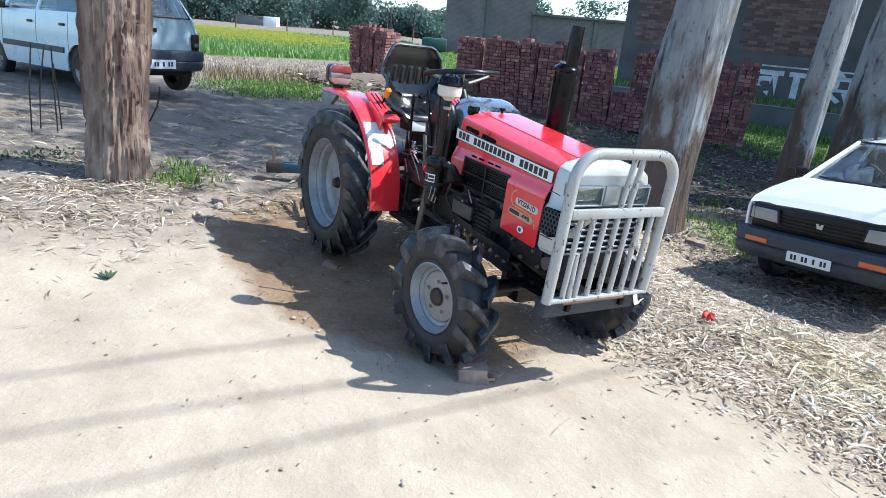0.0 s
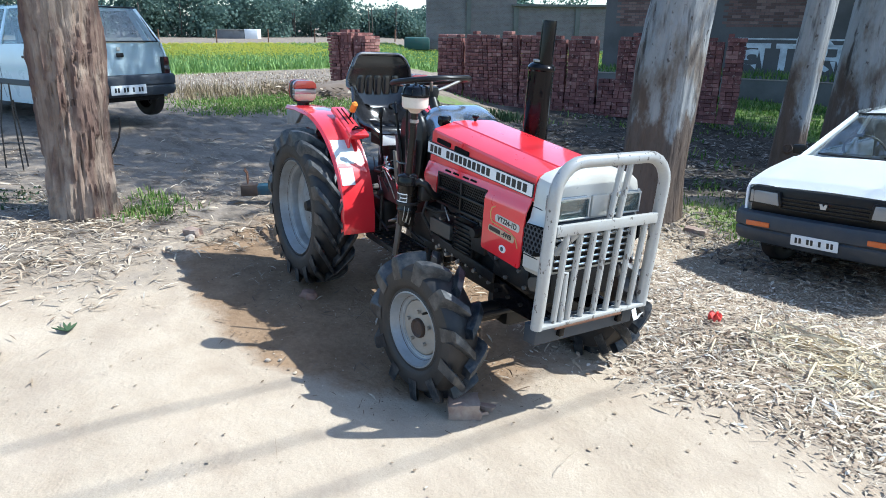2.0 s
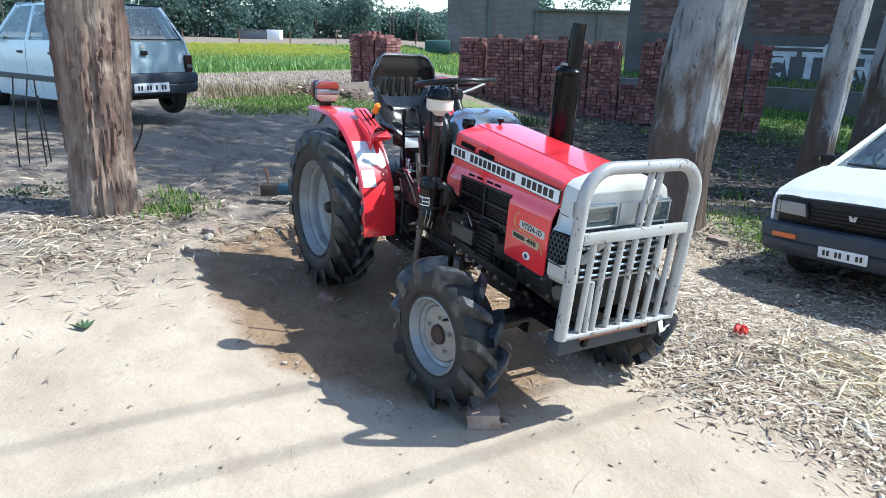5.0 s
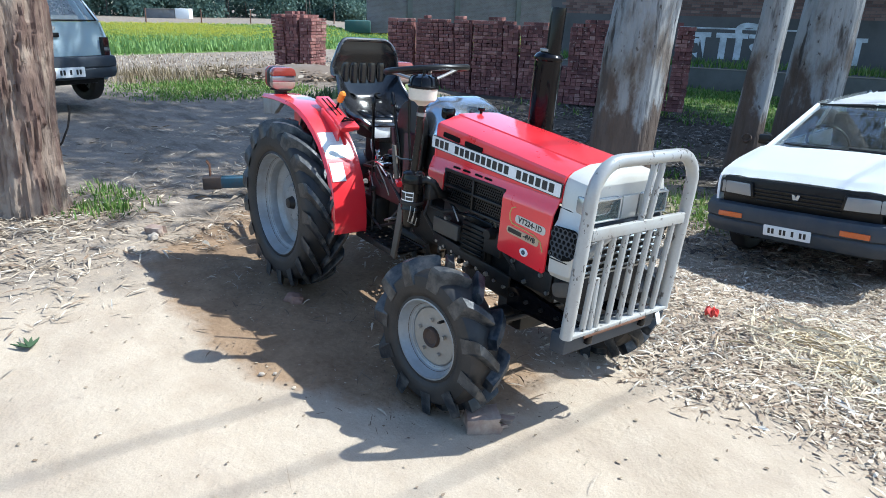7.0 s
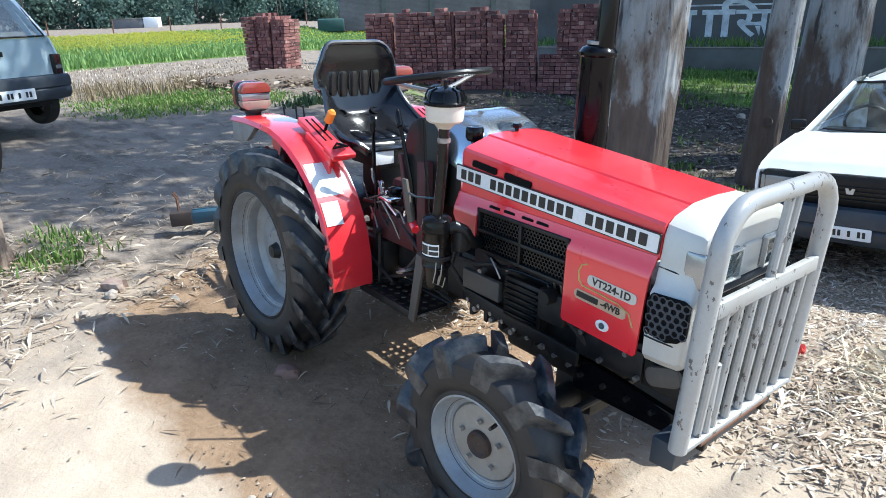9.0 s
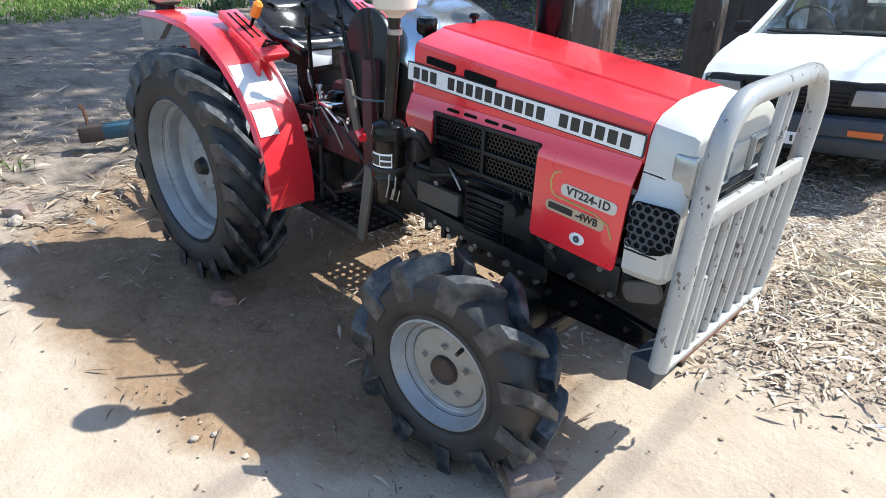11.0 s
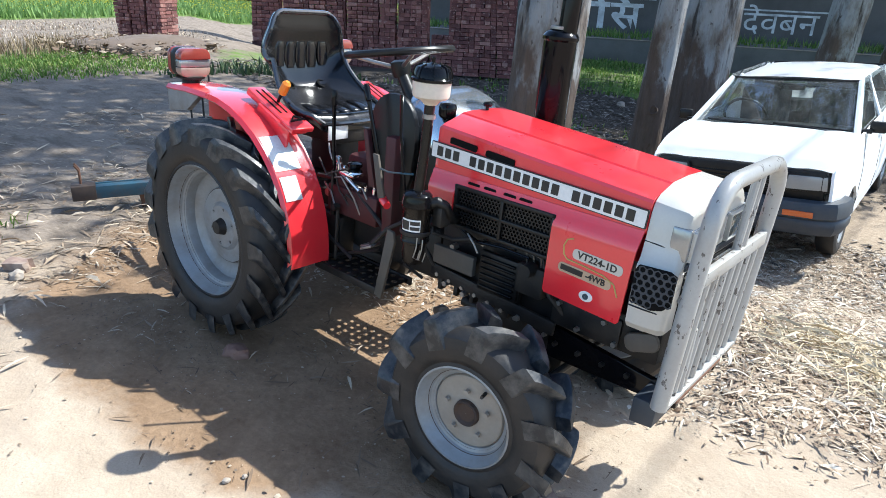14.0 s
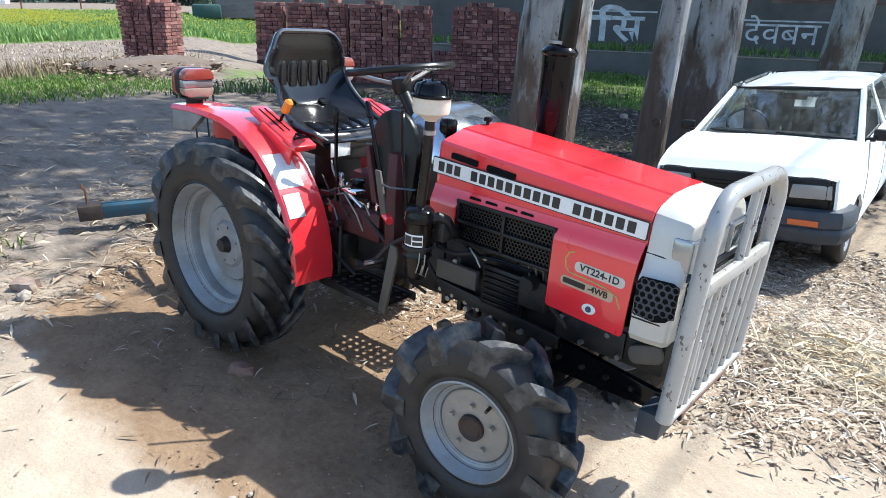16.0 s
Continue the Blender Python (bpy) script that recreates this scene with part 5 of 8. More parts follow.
for i, (mat, pts) in enumerate(((RUBBER, ((0.5, -0.18, 0.74), (0.56, -0.2, 0.66), (0.6, -0.18, 0.6))), (STEEL, ((0.52, -0.19, 0.7), (0.58, -0.21, 0.72), (0.64, -0.2, 0.65), (0.66, -0.18, 0.58))),
                                (RUBBER, ((0.44, -0.2, 0.76), (0.52, -0.23, 0.72), (0.62, -0.22, 0.76))), (RUBBER, ((0.56, -0.18, 0.62), (0.6, -0.2, 0.655), (0.64, -0.18, 0.62))), (CHROME, ((0.6, -0.2, 0.72), (0.68, -0.21, 0.69))))):
    bm = bmesh.new()
    tube(bm, pts, 0.0035 if i != 4 else 0.007, 8)
    part("cable", bm, mat, gearbox)
bm = bmesh.new()
box(bm, (0.62, -0.2, 0.74), (0.08, 0.05, 0.012), None, 0.003)
part("valve_cover", bm, CHROME, gearbox, "bright valve cover")

# dashboard, column and steering wheel
bm = bmesh.new()
loft(bm, [[(x, 0.045 + y, 1.078 - 0.13 * max(0.0, abs(y) / 0.2 - 0.3) ** 3.5 / 0.287 - dz) for y in [-0.2 + 0.4 * i / 20 for i in range(21)]] + [(x, 0.245, 0.93 - dz), (x, -0.155, 0.93 - dz)] for x, dz in ((0.795, 0.03), (0.81, 0.008), (0.85, 0), (0.88, 0.004), (0.91, 0.012), (0.94, 0.022), (0.97, 0.035), (1.0, 0.052), (1.018, 0.066))])
dash = part("dash_cover", bm, DASHSIL, tractor, "silver dash cover")
bm = bmesh.new()
box(bm, (0.905, 0.045, 0.85), (0.19, 0.385, 0.17), None, 0.01)
part("dash_skirt", bm, PLASTIC, dash, "black skirt under the dash")
bm = bmesh.new()
prism(bm, [(-0.2 + 0.4 * i / 8, 0.0) for i in range(9)] + [(0.2, 0.04), (-0.2, 0.04)], 0.0, 0.02, Matrix.Translation((0.81, 0.045, 0.98)) @ Matrix.Rotation(radians(90), 4, "Z") @ Matrix.Rotation(radians(60), 4, "X"), 0.003)
part("instrument_panel", bm, PLASTIC, dash)
bm = bmesh.new()
poly = [(0.809, 0.679), (0.867, 0.695), (0.899, 0.785), (0.91, 0.891)] + arc((0.802, 0.955), 0.104, 5, 175, 12) + [(0.69, 0.891), (0.716, 0.828), (0.767, 0.743)]
prism(bm, poly, -0.186, -0.163, SIDE, 0.006)
part("dash_side_panel", bm, PLASTIC, dash, "black side panel")
bm = bmesh.new()
lathe(bm, [(0.024, 1.02), (0.03, 1.03), (0.03, 1.055), (0.026, 1.065), (0.001, 1.067)], Matrix.Translation((0.985, -0.12, -0.015)), 20)
part("filler_cap", bm, BLACK, dash, "black filler cap")
SW = Matrix.Translation((0.62, 0.017, 1.168)) @ Matrix.Rotation(radians(-9.5), 4, "Y") @ Matrix.Rotation(radians(1.7), 4, "X")
bm = bmesh.new()
tube(bm, [SW @ Vector((0.192 * math.cos(a), 0.192 * math.sin(a), 0)) for a in (2 * math.pi * i / 40 for i in range(40))], 0.0135, 10, True)
wheel_rim = part("steering_wheel", bm, PLASTIC, tractor, "black steering wheel")
for a in (90, 210, 330):
    bm = bmesh.new()
    q = radians(a)
    tube(bm, [SW @ Vector((0.03 * math.cos(q), 0.03 * math.sin(q), -0.05)), SW @ Vector((0.1 * math.cos(q), 0.1 * math.sin(q), -0.03)), SW @ Vector((0.188 * math.cos(q), 0.188 * math.sin(q), 0))], 0.008, 8)
    part("spoke", bm, STEEL, wheel_rim)
bm = bmesh.new()
lathe(bm, [(0.028, -0.09), (0.038, -0.06), (0.036, -0.035), (0.02, -0.028), (0.001, -0.027)], SW, 20)
part("wheel_hub", bm, PLASTIC, wheel_rim)
bm = bmesh.new()
cyl(bm, SW @ Vector((0, 0, -0.07)), (0.87, 0.005, 0.8), 0.022, 0.03, 14)
part("steering_column", bm, PLASTIC, tractor)

# seat
def seat_surface(u, v):
    """u across -1..1, v from the front edge of the cushion to the top of the back"""
    q = abs(u) ** 3
    if v < 0.5:
        t = v / 0.5
        x = 0.415 - 0.325 * t - 0.02 * u * u * ss(0.3, 0, t) + q * 0.04 * t ** 4
        z = 0.908 + 0.06 * t ** 1.6 - 0.012 * math.sin(math.pi * t) - 0.034 * max(0.0, 1 - t / 0.1) ** 2
        w = 0.185 + 0.03 * math.sin(math.pi * min(1, t * 1.1))
        z += q * (0.02 * t + 0.095 * t * t)
    else:
        t = (v - 0.5) / 0.5
        x = 0.09 - 0.022 * math.sin(math.pi * min(1, t * 1.3)) - 0.012 * t + q * 0.04 * (1 - 0.5 * t)
        z = 0.968 + 0.292 * t + q * 0.115 * (1 - t) ** 3
        w = 0.188 + 0.014 * math.sin(math.pi * min(1, t * 1.2)) - 0.03 * t ** 2.5
    return x, u * w, z


bm = bmesh.new()
NU, NV = 20, 44
rows = []
for j in range(NV + 1):
    v = 0.5 - 0.5 * math.cos(math.pi * j / NV)
    e = 1.0
    if v > 0.87:
        e = 0.62 + 0.38 * max(0.0, 1 - ((v - 0.87) / 0.13) ** 2.5) ** 0.4
    elif v < 0.08:
        e = 0.75 + 0.25 * math.sqrt(max(0.0, 1 - ((0.08 - v) / 0.08) ** 2))
    rows.append([seat_surface((-1 + 2 * i / NU) * e, v) for i in range(NU + 1)])
under = [[(x - 0.03 * ss(0.4, 0.6, j / NV), y * 0.98, z - 0.03 * ss(0.6, 0.4, j / NV)) for x, y, z in r] for j, r in enumerate(rows)]
loft(bm, [a + b[::-1] for a, b in zip(rows, under)])
seat = part("seat", bm, SEATMAT, tractor, "black vinyl bucket seat", 60)
bm = bmesh.new()
edge = [rows[0][i] for i in range(NU)] + [rows[j][NU] for j in range(NV)] + [rows[NV][i] for i in range(NU, 0, -1)] + [rows[j][0] for j in range(NV, 0, -1)]
tube(bm, edge, 0.0105, 8, True)
part("seat_piping", bm, PIPING, seat, "shiny rolled seat edge")
for y in (-0.085, 0.085):
    bm = bmesh.new()
    lathe(bm, [(0.026, -0.004), (0.024, 0.003), (0.017, 0.004), (0.015, -0.004), (0.001, -0.004)], Matrix.Translation((0.105, y, 0.975)) @ Matrix.Rotation(radians(35), 4, "Y"), 18)
    part("seat_hole", bm, VOID, seat, "dark drain hole")
for k in range(5):
    for v0, v1 in ((0.07, 0.26), (0.62, 0.8)):
        bm = bmesh.new()
        u = -0.56 + 0.28 * k
        rings = []
        for i in range(9):
            v = v0 + (v1 - v0) * i / 8
            x, y, z = seat_surface(u, v)
            e = max(0.08, math.sin(math.pi * (0.02 + 0.96 * i / 8)) ** 0.5)
            ring = []
            for q in range(14):
                a = 2 * math.pi * q / 14
                s, h = 0.0275 * math.cos(a) * (0.6 + 0.4 * e), (0.015 if v0 < 0.5 else 0.01) * math.sin(a) * e + 0.001
                ring.append((x + (h if v > 0.5 else 0), y + s, z + (h if v < 0.5 else 0)))
            rings.append(ring)
        loft(bm, rings)
        part("seat_rib", bm, SEATMAT, seat, "", 80)
bm = bmesh.new()
box(bm, (0.3, 0, 0.84), (0.22, 0.2, 0.1), None, 0.01)
box(bm, (0.3, 0, 0.74), (0.14, 0.14, 0.16), None, 0.01)
part("seat_mount", bm, IRON, seat)
bm = bmesh.new()
box(bm, (0.412, -0.085, 0.84), (0.004, 0.1, 0.056), None, 0.001)
part("data_plate", bm, WHITE, seat, "pale data plate")

BROWNLENS = surface("cloudy_brown_lens", (0.3, 0.22, 0.17), 0.25, 0, (0.4, 0.34, 0.28), 0.3, 14, 120, 0.0, coat=0.4)


# mudguards with lamps
def fender(side):
    ya, yb = side * 0.245, side * 0.425
    prof = [(0.555, 0.385)] + [(0.035 + 0.522 * math.cos(radians(a)), 0.425 + 0.522 * math.sin(radians(a))) for a in range(0, 91, 9)] + [(-0.1, 0.95), (-0.24, 0.943)]
    bm = bmesh.new()
    rings = []
    for i, (x, z) in enumerate(prof):
        d = Vector((x - 0.035, 0, z - 0.425)).normalized() if i < 11 else Vector((0, 0, 1))
        o = d * 0.006
        lip = d * 0.012
        wide = yb + side * 0.012 * ss(3, 11, i)
        rings.append([(x, ya, z), (x, ya + side * 0.02, z + 0.004), (x, wide - side * 0.012, z + 0.004), (x - lip.x, wide, z - lip.z), (x - lip.x - o.x, wide - side * 0.006, z - lip.z - o.z), (x - o.x, wide - side * 0.016, z - o.z), (x - o.x, ya, z - o.z)])
    loft(bm, rings)
    f = part("mudguard", bm, RED, tractor, "red mudguard over the rear tyre")
    bm = bmesh.new()
    wall = [(x, z) for x, z in prof] + [(-0.24, 0.8), (-0.12, 0.62), (0.1, 0.5), (0.3, 0.42)]
    prism(bm, wall, ya - 0.004, ya + 0.004, SIDE)
    part("mudguard_wall", bm, RED, f)
    bm = bmesh.new()
    prism(bm, [(-0.24, 0.93), (0.0, 0.935), (-0.1, 0.86), (-0.24, 0.84)], side * 0.405, side * 0.43, SIDE, 0.004)
    part("rear_flap", bm, RIM, f, "grey rear flap")
    for a0, a1, w0, w1 in ((36, 52, 0.3, 0.43), (23.5, 33.5, 0.335, 0.425)):
        bm = bmesh.new()
        loft(bm, [[(0.035 + q * math.cos(radians(a)), side * y, 0.4295 + q * math.sin(radians(a))) for q, y in ((0.5235, w0), (0.5235, w1 - 0.018), (0.5215, w1 - 0.018), (0.5215, w0))] for a in [a0 + (a1 - a0) * i / 4 for i in range(5)]])
        part("reflective_sticker", bm, REFLECT, f, "white reflective sticker")
    # hand hold and latch
    bm = bmesh.new()
    mm = Matrix.Translation((0.285, side * 0.28, 0.918)) @ Matrix.Rotation(radians(21), 4, "Y")
    box(bm, (0, 0, 0), (0.3, 0.075, 0.03), mm, 0.008)
    box(bm, (0.125, 0, 0.012), (0.08, 0.1, 0.022), mm, 0.006)
    box(bm, (0.05, -0.045, -0.03), (0.2, 0.012, 0.07), mm, 0.003)
    hold = part("control_box", bm, RED, f, "red control box")
    for yy in (-0.014, 0.012):
        bm = bmesh.new()
        prism(bm, rounded(0.17, 0.008, 0.003), 0.0148, 0.0164, mm @ Matrix.Translation((-0.04, yy, 0)))
        part("lever_slot", bm, VOID, hold)
    bm = bmesh.new()
    tube(bm, [mm @ Vector(p) for p in ((0.125, -0.03, 0.032), (0.145, 0.0, 0.05), (0.125, 0.03, 0.032), (0.095, 0.0, 0.032))], 0.005, 8, True)
    part("hook", bm, BLACK, hold)
    # lamp
    lm = Matrix.Translation((-0.225, -0.335, 1.03) if side < 0 else (-0.175, 0.4, 1.075)) @ Matrix.Scale(1.15, 4)
    bm = bmesh.new()
    cyl(bm, lm @ Vector((0, 0, -0.07)), (lm.translation.x, lm.translation.y, 0.94), 0.022, 0.026, 14)
    lathe(bm, [(0.03, -0.08), (0.03, -0.06), (0.05, -0.055), (0.05, -0.05), (0.02, -0.048)], lm, 20, True)
    lamp = part("mudguard_lamp", bm, PLASTIC, f, "red and clear lamp on a black stalk")
    bm = bmesh.new()
    rx = Matrix.Rotation(radians(90), 4, "Y")
    prism(bm, rounded(0.1, 0.115, 0.028), -0.03, 0.005, lm @ rx, 0.006)
    part("lamp_housing", bm, PLASTIC, lamp)
    bm = bmesh.new()
    prism(bm, [(x, y) for x, y in rounded(0.1, 0.115, 0.028) if x < -0.015] + [(-0.012, -0.0575), (-0.012, 0.0575)], 0.002, 0.042, lm @ rx, 0.004)
    part("amber_lens", bm, REDLENS, lamp, "orange-red lens")
    bm = bmesh.new()
    rp = rounded(0.1, 0.115, 0.028)
    prism(bm, rp[15:] + rp[:5] + [(0.016, 0.0575), (0.016, -0.0575)], 0.002, 0.038, lm @ rx, 0.004)
    part("lower_lens", bm, BROWNLENS, lamp, "cloudy brown lower lens")
    bm = bmesh.new()
    box(bm, (0.002, 0, 0.02), (0.026, 0.113, 0.036), lm @ rx, 0.004)
    part("clear_lens", bm, CLEARLENS, lamp, "clear lens")
    bm = bmesh.new()
    prism(bm, rounded(0.1, 0.115, 0.028), -0.055, -0.03, lm @ rx, 0.01)
    part("tail_lens", bm, REDLENS, lamp, "red rear lens")


fender(-1)
fender(1)
# levers
def lever(pts, r, knob, mat, label):
    bm = bmesh.new()
    tube(bm, pts, r, 8)
    lv = part("lever", bm, BLACK, tractor, label)
    bm = bmesh.new()
    p = Vector(pts[-1])
    d = (p - Vector(pts[-2])).normalized()
    tube(bm, [p - d * 0.03, p - d * 0.025, p + d * 0.02, p + d * 0.03], [knob * 0.6, knob, knob, knob * 0.5], 10)
    part("knob", bm, mat, lv)


lever([(0.25, -0.265, 0.9), (0.265, -0.255, 0.955), (0.293, -0.25, 1.0)], 0.006, 0.017, ORANGE, "black lever with an orange grip")
lever([(0.5, -0.17, 0.62), (0.52, -0.2, 0.85), (0.53, -0.21, 1.0)], 0.007, 0.011, BLACK, "thin black lever")
lever([(0.8, -0.2, 0.6), (0.78, -0.225, 0.85), (0.72, -0.23, 1.05)], 0.007, 0.011, BLACK, "thin black lever")
# hitch and rear beam
bm = bmesh.new()
for s in (-1, 1):
    tube(bm, [(-0.1, s * 0.17, 0.36), (-0.55, s * 0.2, 0.3), (-0.85, s * 0.22, 0.28)], 0.018, 8)
tube(bm, [(-0.15, 0, 0.68), (-0.5, 0, 0.55), (-0.85, 0, 0.45)], 0.016, 8)
part("hitch_arms", bm, IRON, tractor, "black three-point hitch arms")

# ---- trees ----
def trunk_mesh(path, radii, seed, n=110, flare=0.03, knots=(), rugged=0.5):
    """A leaning trunk with bumps, ridges and a flared foot."""
    pts = [Vector(p) for p in path]
    dense, rad = [], []
    peel = []
    for k, (a, b, ra, rb) in enumerate(zip(pts, pts[1:], radii, radii[1:])):
        segs = 60 if k or rugged < 0.9 else 150
        for i in range(segs):
            t = i / segs
            dense.append(a.lerp(b, t))
            rad.append(ra + (rb - ra) * t)
    dense.append(pts[-1])
    rad.append(radii[-1])
    bm = bmesh.new()
    rings = []
    z0 = pts[0].z
    for p, r in zip(dense, rad):
        h = p.z - z0
        ring = []
        for j in range(n):
            a = 2 * math.pi * j / n
            d = Vector((math.cos(a), math.sin(a), 0))
            q = Vector((d.x * 1.6, d.y * 1.6, p.z * 0.9 + seed))
            bumpy = (0.06 + 0.05 * rugged) * noise.noise(q) + 0.05 * noise.noise(Vector((d.x * 4, d.y * 4, p.z * 1.6 + seed)))
            flake = abs(noise.noise(Vector((d.x * 7, d.y * 7, p.z * 1.9 + seed)))) + 0.5 * abs(noise.noise(Vector((d.x * 15, d.y * 15, p.z * 4.5 + seed))))
            bumpy += rugged * (0.1 * flake - 0.04)
            w = 0.35 * noise.noise(Vector((d.x * 5, d.y * 5, p.z * 5 + seed)))
            n1 = noise.noise(Vector((d.x * 3.6 + w * 0.5, d.y * 3.6, p.z * 1.5 + seed + 7 + w)))
            n2 = noise.noise(Vector((d.x * 8.5 + w, d.y * 8.5, p.z * 2.6 + seed + 3)))
            n3 = noise.noise(Vector((d.x * 10, d.y * 10 + w, p.z * 1.0 + seed + 5)))
            up = 0.6 * ss(-0.06, 0.04, n1) + 0.4 * ss(-0.05, 0.05, n2)
            slit = ss(0.07, 0.015, abs(n3)) * ss(-0.15, 0.15, noise.noise(Vector((d.x * 3, d.y * 3, p.z * 1.6 + seed + 11))))
            chunk = 1 - abs(noise.noise(Vector((d.x * 6.5 + w, d.y * 6.5, p.z * 3.6 + seed + 2)))) * 2.2
            chunk2 = 1 - abs(noise.noise(Vector((d.x * 13, d.y * 13 + w, p.z * 7.5 + seed + 4)))) * 2.2
            if rugged > 0.9:
                bumpy += 0.05 * chunk + 0.035 * chunk2 - 0.04
                bumpy += 0.13 * (up - 0.5) - 0.07 * slit
            peel.append((up, slit))
            foot = flare / r * max(0, 1 - h / 0.5) ** 2 * (1 + 0.8 * noise.noise(Vector((d.x * 2.2, d.y * 2.2, seed))))
            ring.append(p + d * r * (1 + bumpy + foot))
        rings.append(ring)
    loft(bm, rings)
    for (kz, ka, kr) in knots:
        i = min(range(len(dense)), key=lambda k: abs(dense[k].z - kz))
        d = Vector((math.cos(radians(ka)), math.sin(radians(ka)), 0.15)).normalized()
        c = dense[i] + d * rad[i] * 0.96
        mm = Matrix.Translation(c) @ d.to_track_quat("Z", "Y").to_matrix().to_4x4()
        peel += [(0, 1)] * 84
        lathe(bm, [(kr * 1.5, -0.03), (kr * 1.25, 0.02), (kr, 0.03), (kr * 0.7, 0.005), (kr * 0.3, -0.02), (0.001, -0.025)], mm, 14)
    return bm, peel


def leaf_cloud(rng, centres, per, size, spread):
    V, F = [], []
    for c in centres:
        for _ in range(per):
            p = Vector(c) + Vector([rng.gauss(0, spread) for _ in range(3)])
            d = Vector((rng.uniform(-1, 1), rng.uniform(-1, 1), rng.uniform(-1.4, 0.3))).normalized()
            s = d.orthogonal().normalized()
            s.rotate(Matrix.Rotation(rng.uniform(0, 6.28), 3, d))
            L, w = size * rng.uniform(0.6, 1.3), size * rng.uniform(0.12, 0.22)
            o = len(V)
            V.extend((p, p + d * L * 0.5 + s * w, p + d * L, p + d * L * 0.5 - s * w))
            F.append((o, o + 1, o + 2, o + 3))
    return V, F


def tree(path, radii, bark_mat, label, seed, limb_z, knots=(), n_leaf=75, rugged=0.3, reach=1.0, limbs=9):
    rng = random.Random(seed)
    base = Vector(path[0])
    t = thing("eucalyptus_tree", Matrix.Translation(base), label, "tree", "eucalyptus trees")
    rel = [Vector(p) - base for p in path]
    tb, peel = trunk_mesh(rel, radii, seed * 1.7, knots=[(k[0] - base.z, k[1], k[2]) for k in knots], rugged=rugged)
    tr = part("trunk", tb, bark_mat, t, angle=70)
    if rugged > 0.9:
        lay = tr.data.color_attributes.new("peel", "FLOAT_COLOR", "POINT")
        buf = np.ones((len(peel), 4), dtype=np.float32)
        buf[:, :2] = peel
        lay.data.foreach_set("color", buf.ravel())
    top, centres = rel[-1], []
    bm = bmesh.new()
    for i in range(limbs):
        z = limb_z + (top.z - limb_z) * i / limbs
        f = (z - rel[-2].z) / (top.z - rel[-2].z)
        p = rel[-2].lerp(top, max(0, f))
        a = rng.uniform(0, 6.28)
        L = rng.uniform(1.3, 2.6) * reach * (1.1 - 0.5 * i / limbs)
        d = Vector((math.cos(a), math.sin(a), 0.55))
        tube(bm, [p, p + d * L * 0.45, p + d * L * 0.8 + Vector((0, 0, 0.25)), p + d * L + Vector((0, 0, 0.55))], [0.055, 0.04, 0.025, 0.01], 6)
        for k in range(5):
            centres.append(p + d * L * (0.5 + 0.14 * k) + Vector([rng.gauss(0, 0.35) for _ in range(3)]))
    part("limbs", bm, bark_mat, t)
    V, F = leaf_cloud(rng, centres, n_leaf, 0.24, 0.5 * reach)
    tagged(from_lists("crown", V, F, LEAVES, t), kind="stuff")
    return t

# ---- cars ----
def car_wheel(parent, x, y):
    s = -1 if y < 0 else 1
    m = Matrix.Translation((x, y, 0.255)) @ Matrix.Rotation(radians(-90 * s), 4, "X")
    bm = bmesh.new()
    lathe(bm, [(0.152, -0.06), (0.17, -0.07), (0.22, -0.072), (0.246, -0.06), (0.254, -0.035), (0.255, 0), (0.254, 0.035), (0.246, 0.06), (0.22, 0.072), (0.17, 0.07), (0.152, 0.06), (0.15, 0)], m, 36)
    w = part("wheel", bm, RUBBER, parent, "small black road tyre")
    bm = bmesh.new()
    lathe(bm, [(0.158, 0.06), (0.155, 0.068), (0.14, 0.06), (0.12, 0.045), (0.09, 0.05), (0.06, 0.062), (0.03, 0.066), (0.001, 0.066)], m, 28)
    rim = part("rim", bm, RIM, w, "silver steel rim")
    for i in range(8):
        b = bmesh.new()
        a = math.pi / 4 * i
        prism(b, rounded(0.036, 0.022, 0.01), 0.046, 0.056, m @ Matrix.Rotation(a, 4, "Z") @ Matrix.Translation((0.112, 0, 0)))
        part("rim_hole", b, PLASTIC, rim)
    return w


def car_width(x, z):
    return 0.708 - 0.055 * ss(1.15, 1.62, x) - 0.045 * ss(-1.15, -1.6, x) - 0.032 * ((z - 0.58) / 0.35) ** 2 + 0.006 * ss(0.47, 0.44, z)


def grid_part(name, fn, nu, nv, mat, parent, label="", thick=None):
    bm = bmesh.new()
    vs = [[bm.verts.new(fn(i / nu, j / nv)) for i in range(nu + 1)] for j in range(nv + 1)]
    for j in range(nv):
        for i in range(nu):
            bm.faces.new((vs[j][i], vs[j][i + 1], vs[j + 1][i + 1], vs[j + 1][i]))
    if thick:
        bmesh.ops.solidify(bm, geom=bm.faces[:], thickness=thick)
    return part(name, bm, mat, parent, label, 40)


def bar_plate(parent, m, w, h, n):
    bm = bmesh.new()
    prism(bm, rounded(w, h, 0.006), 0, 0.006, m, 0.001)
    p = part("number_plate", bm, WHITE, parent, "white number plate with plain dark bars")
    x = -w / 2 + w * 0.08
    step = w * 0.84 / n
    for i in range(n):
        if i in (2, 5, 7):
            continue
        b = bmesh.new()
        prism(b, rounded(step * 0.62, h * 0.5, 0.002), 0.005, 0.008, m @ Matrix.Translation((x + step * (i + 0.5), 0, 0)))
        part("plate_bar", b, LETTER, p)


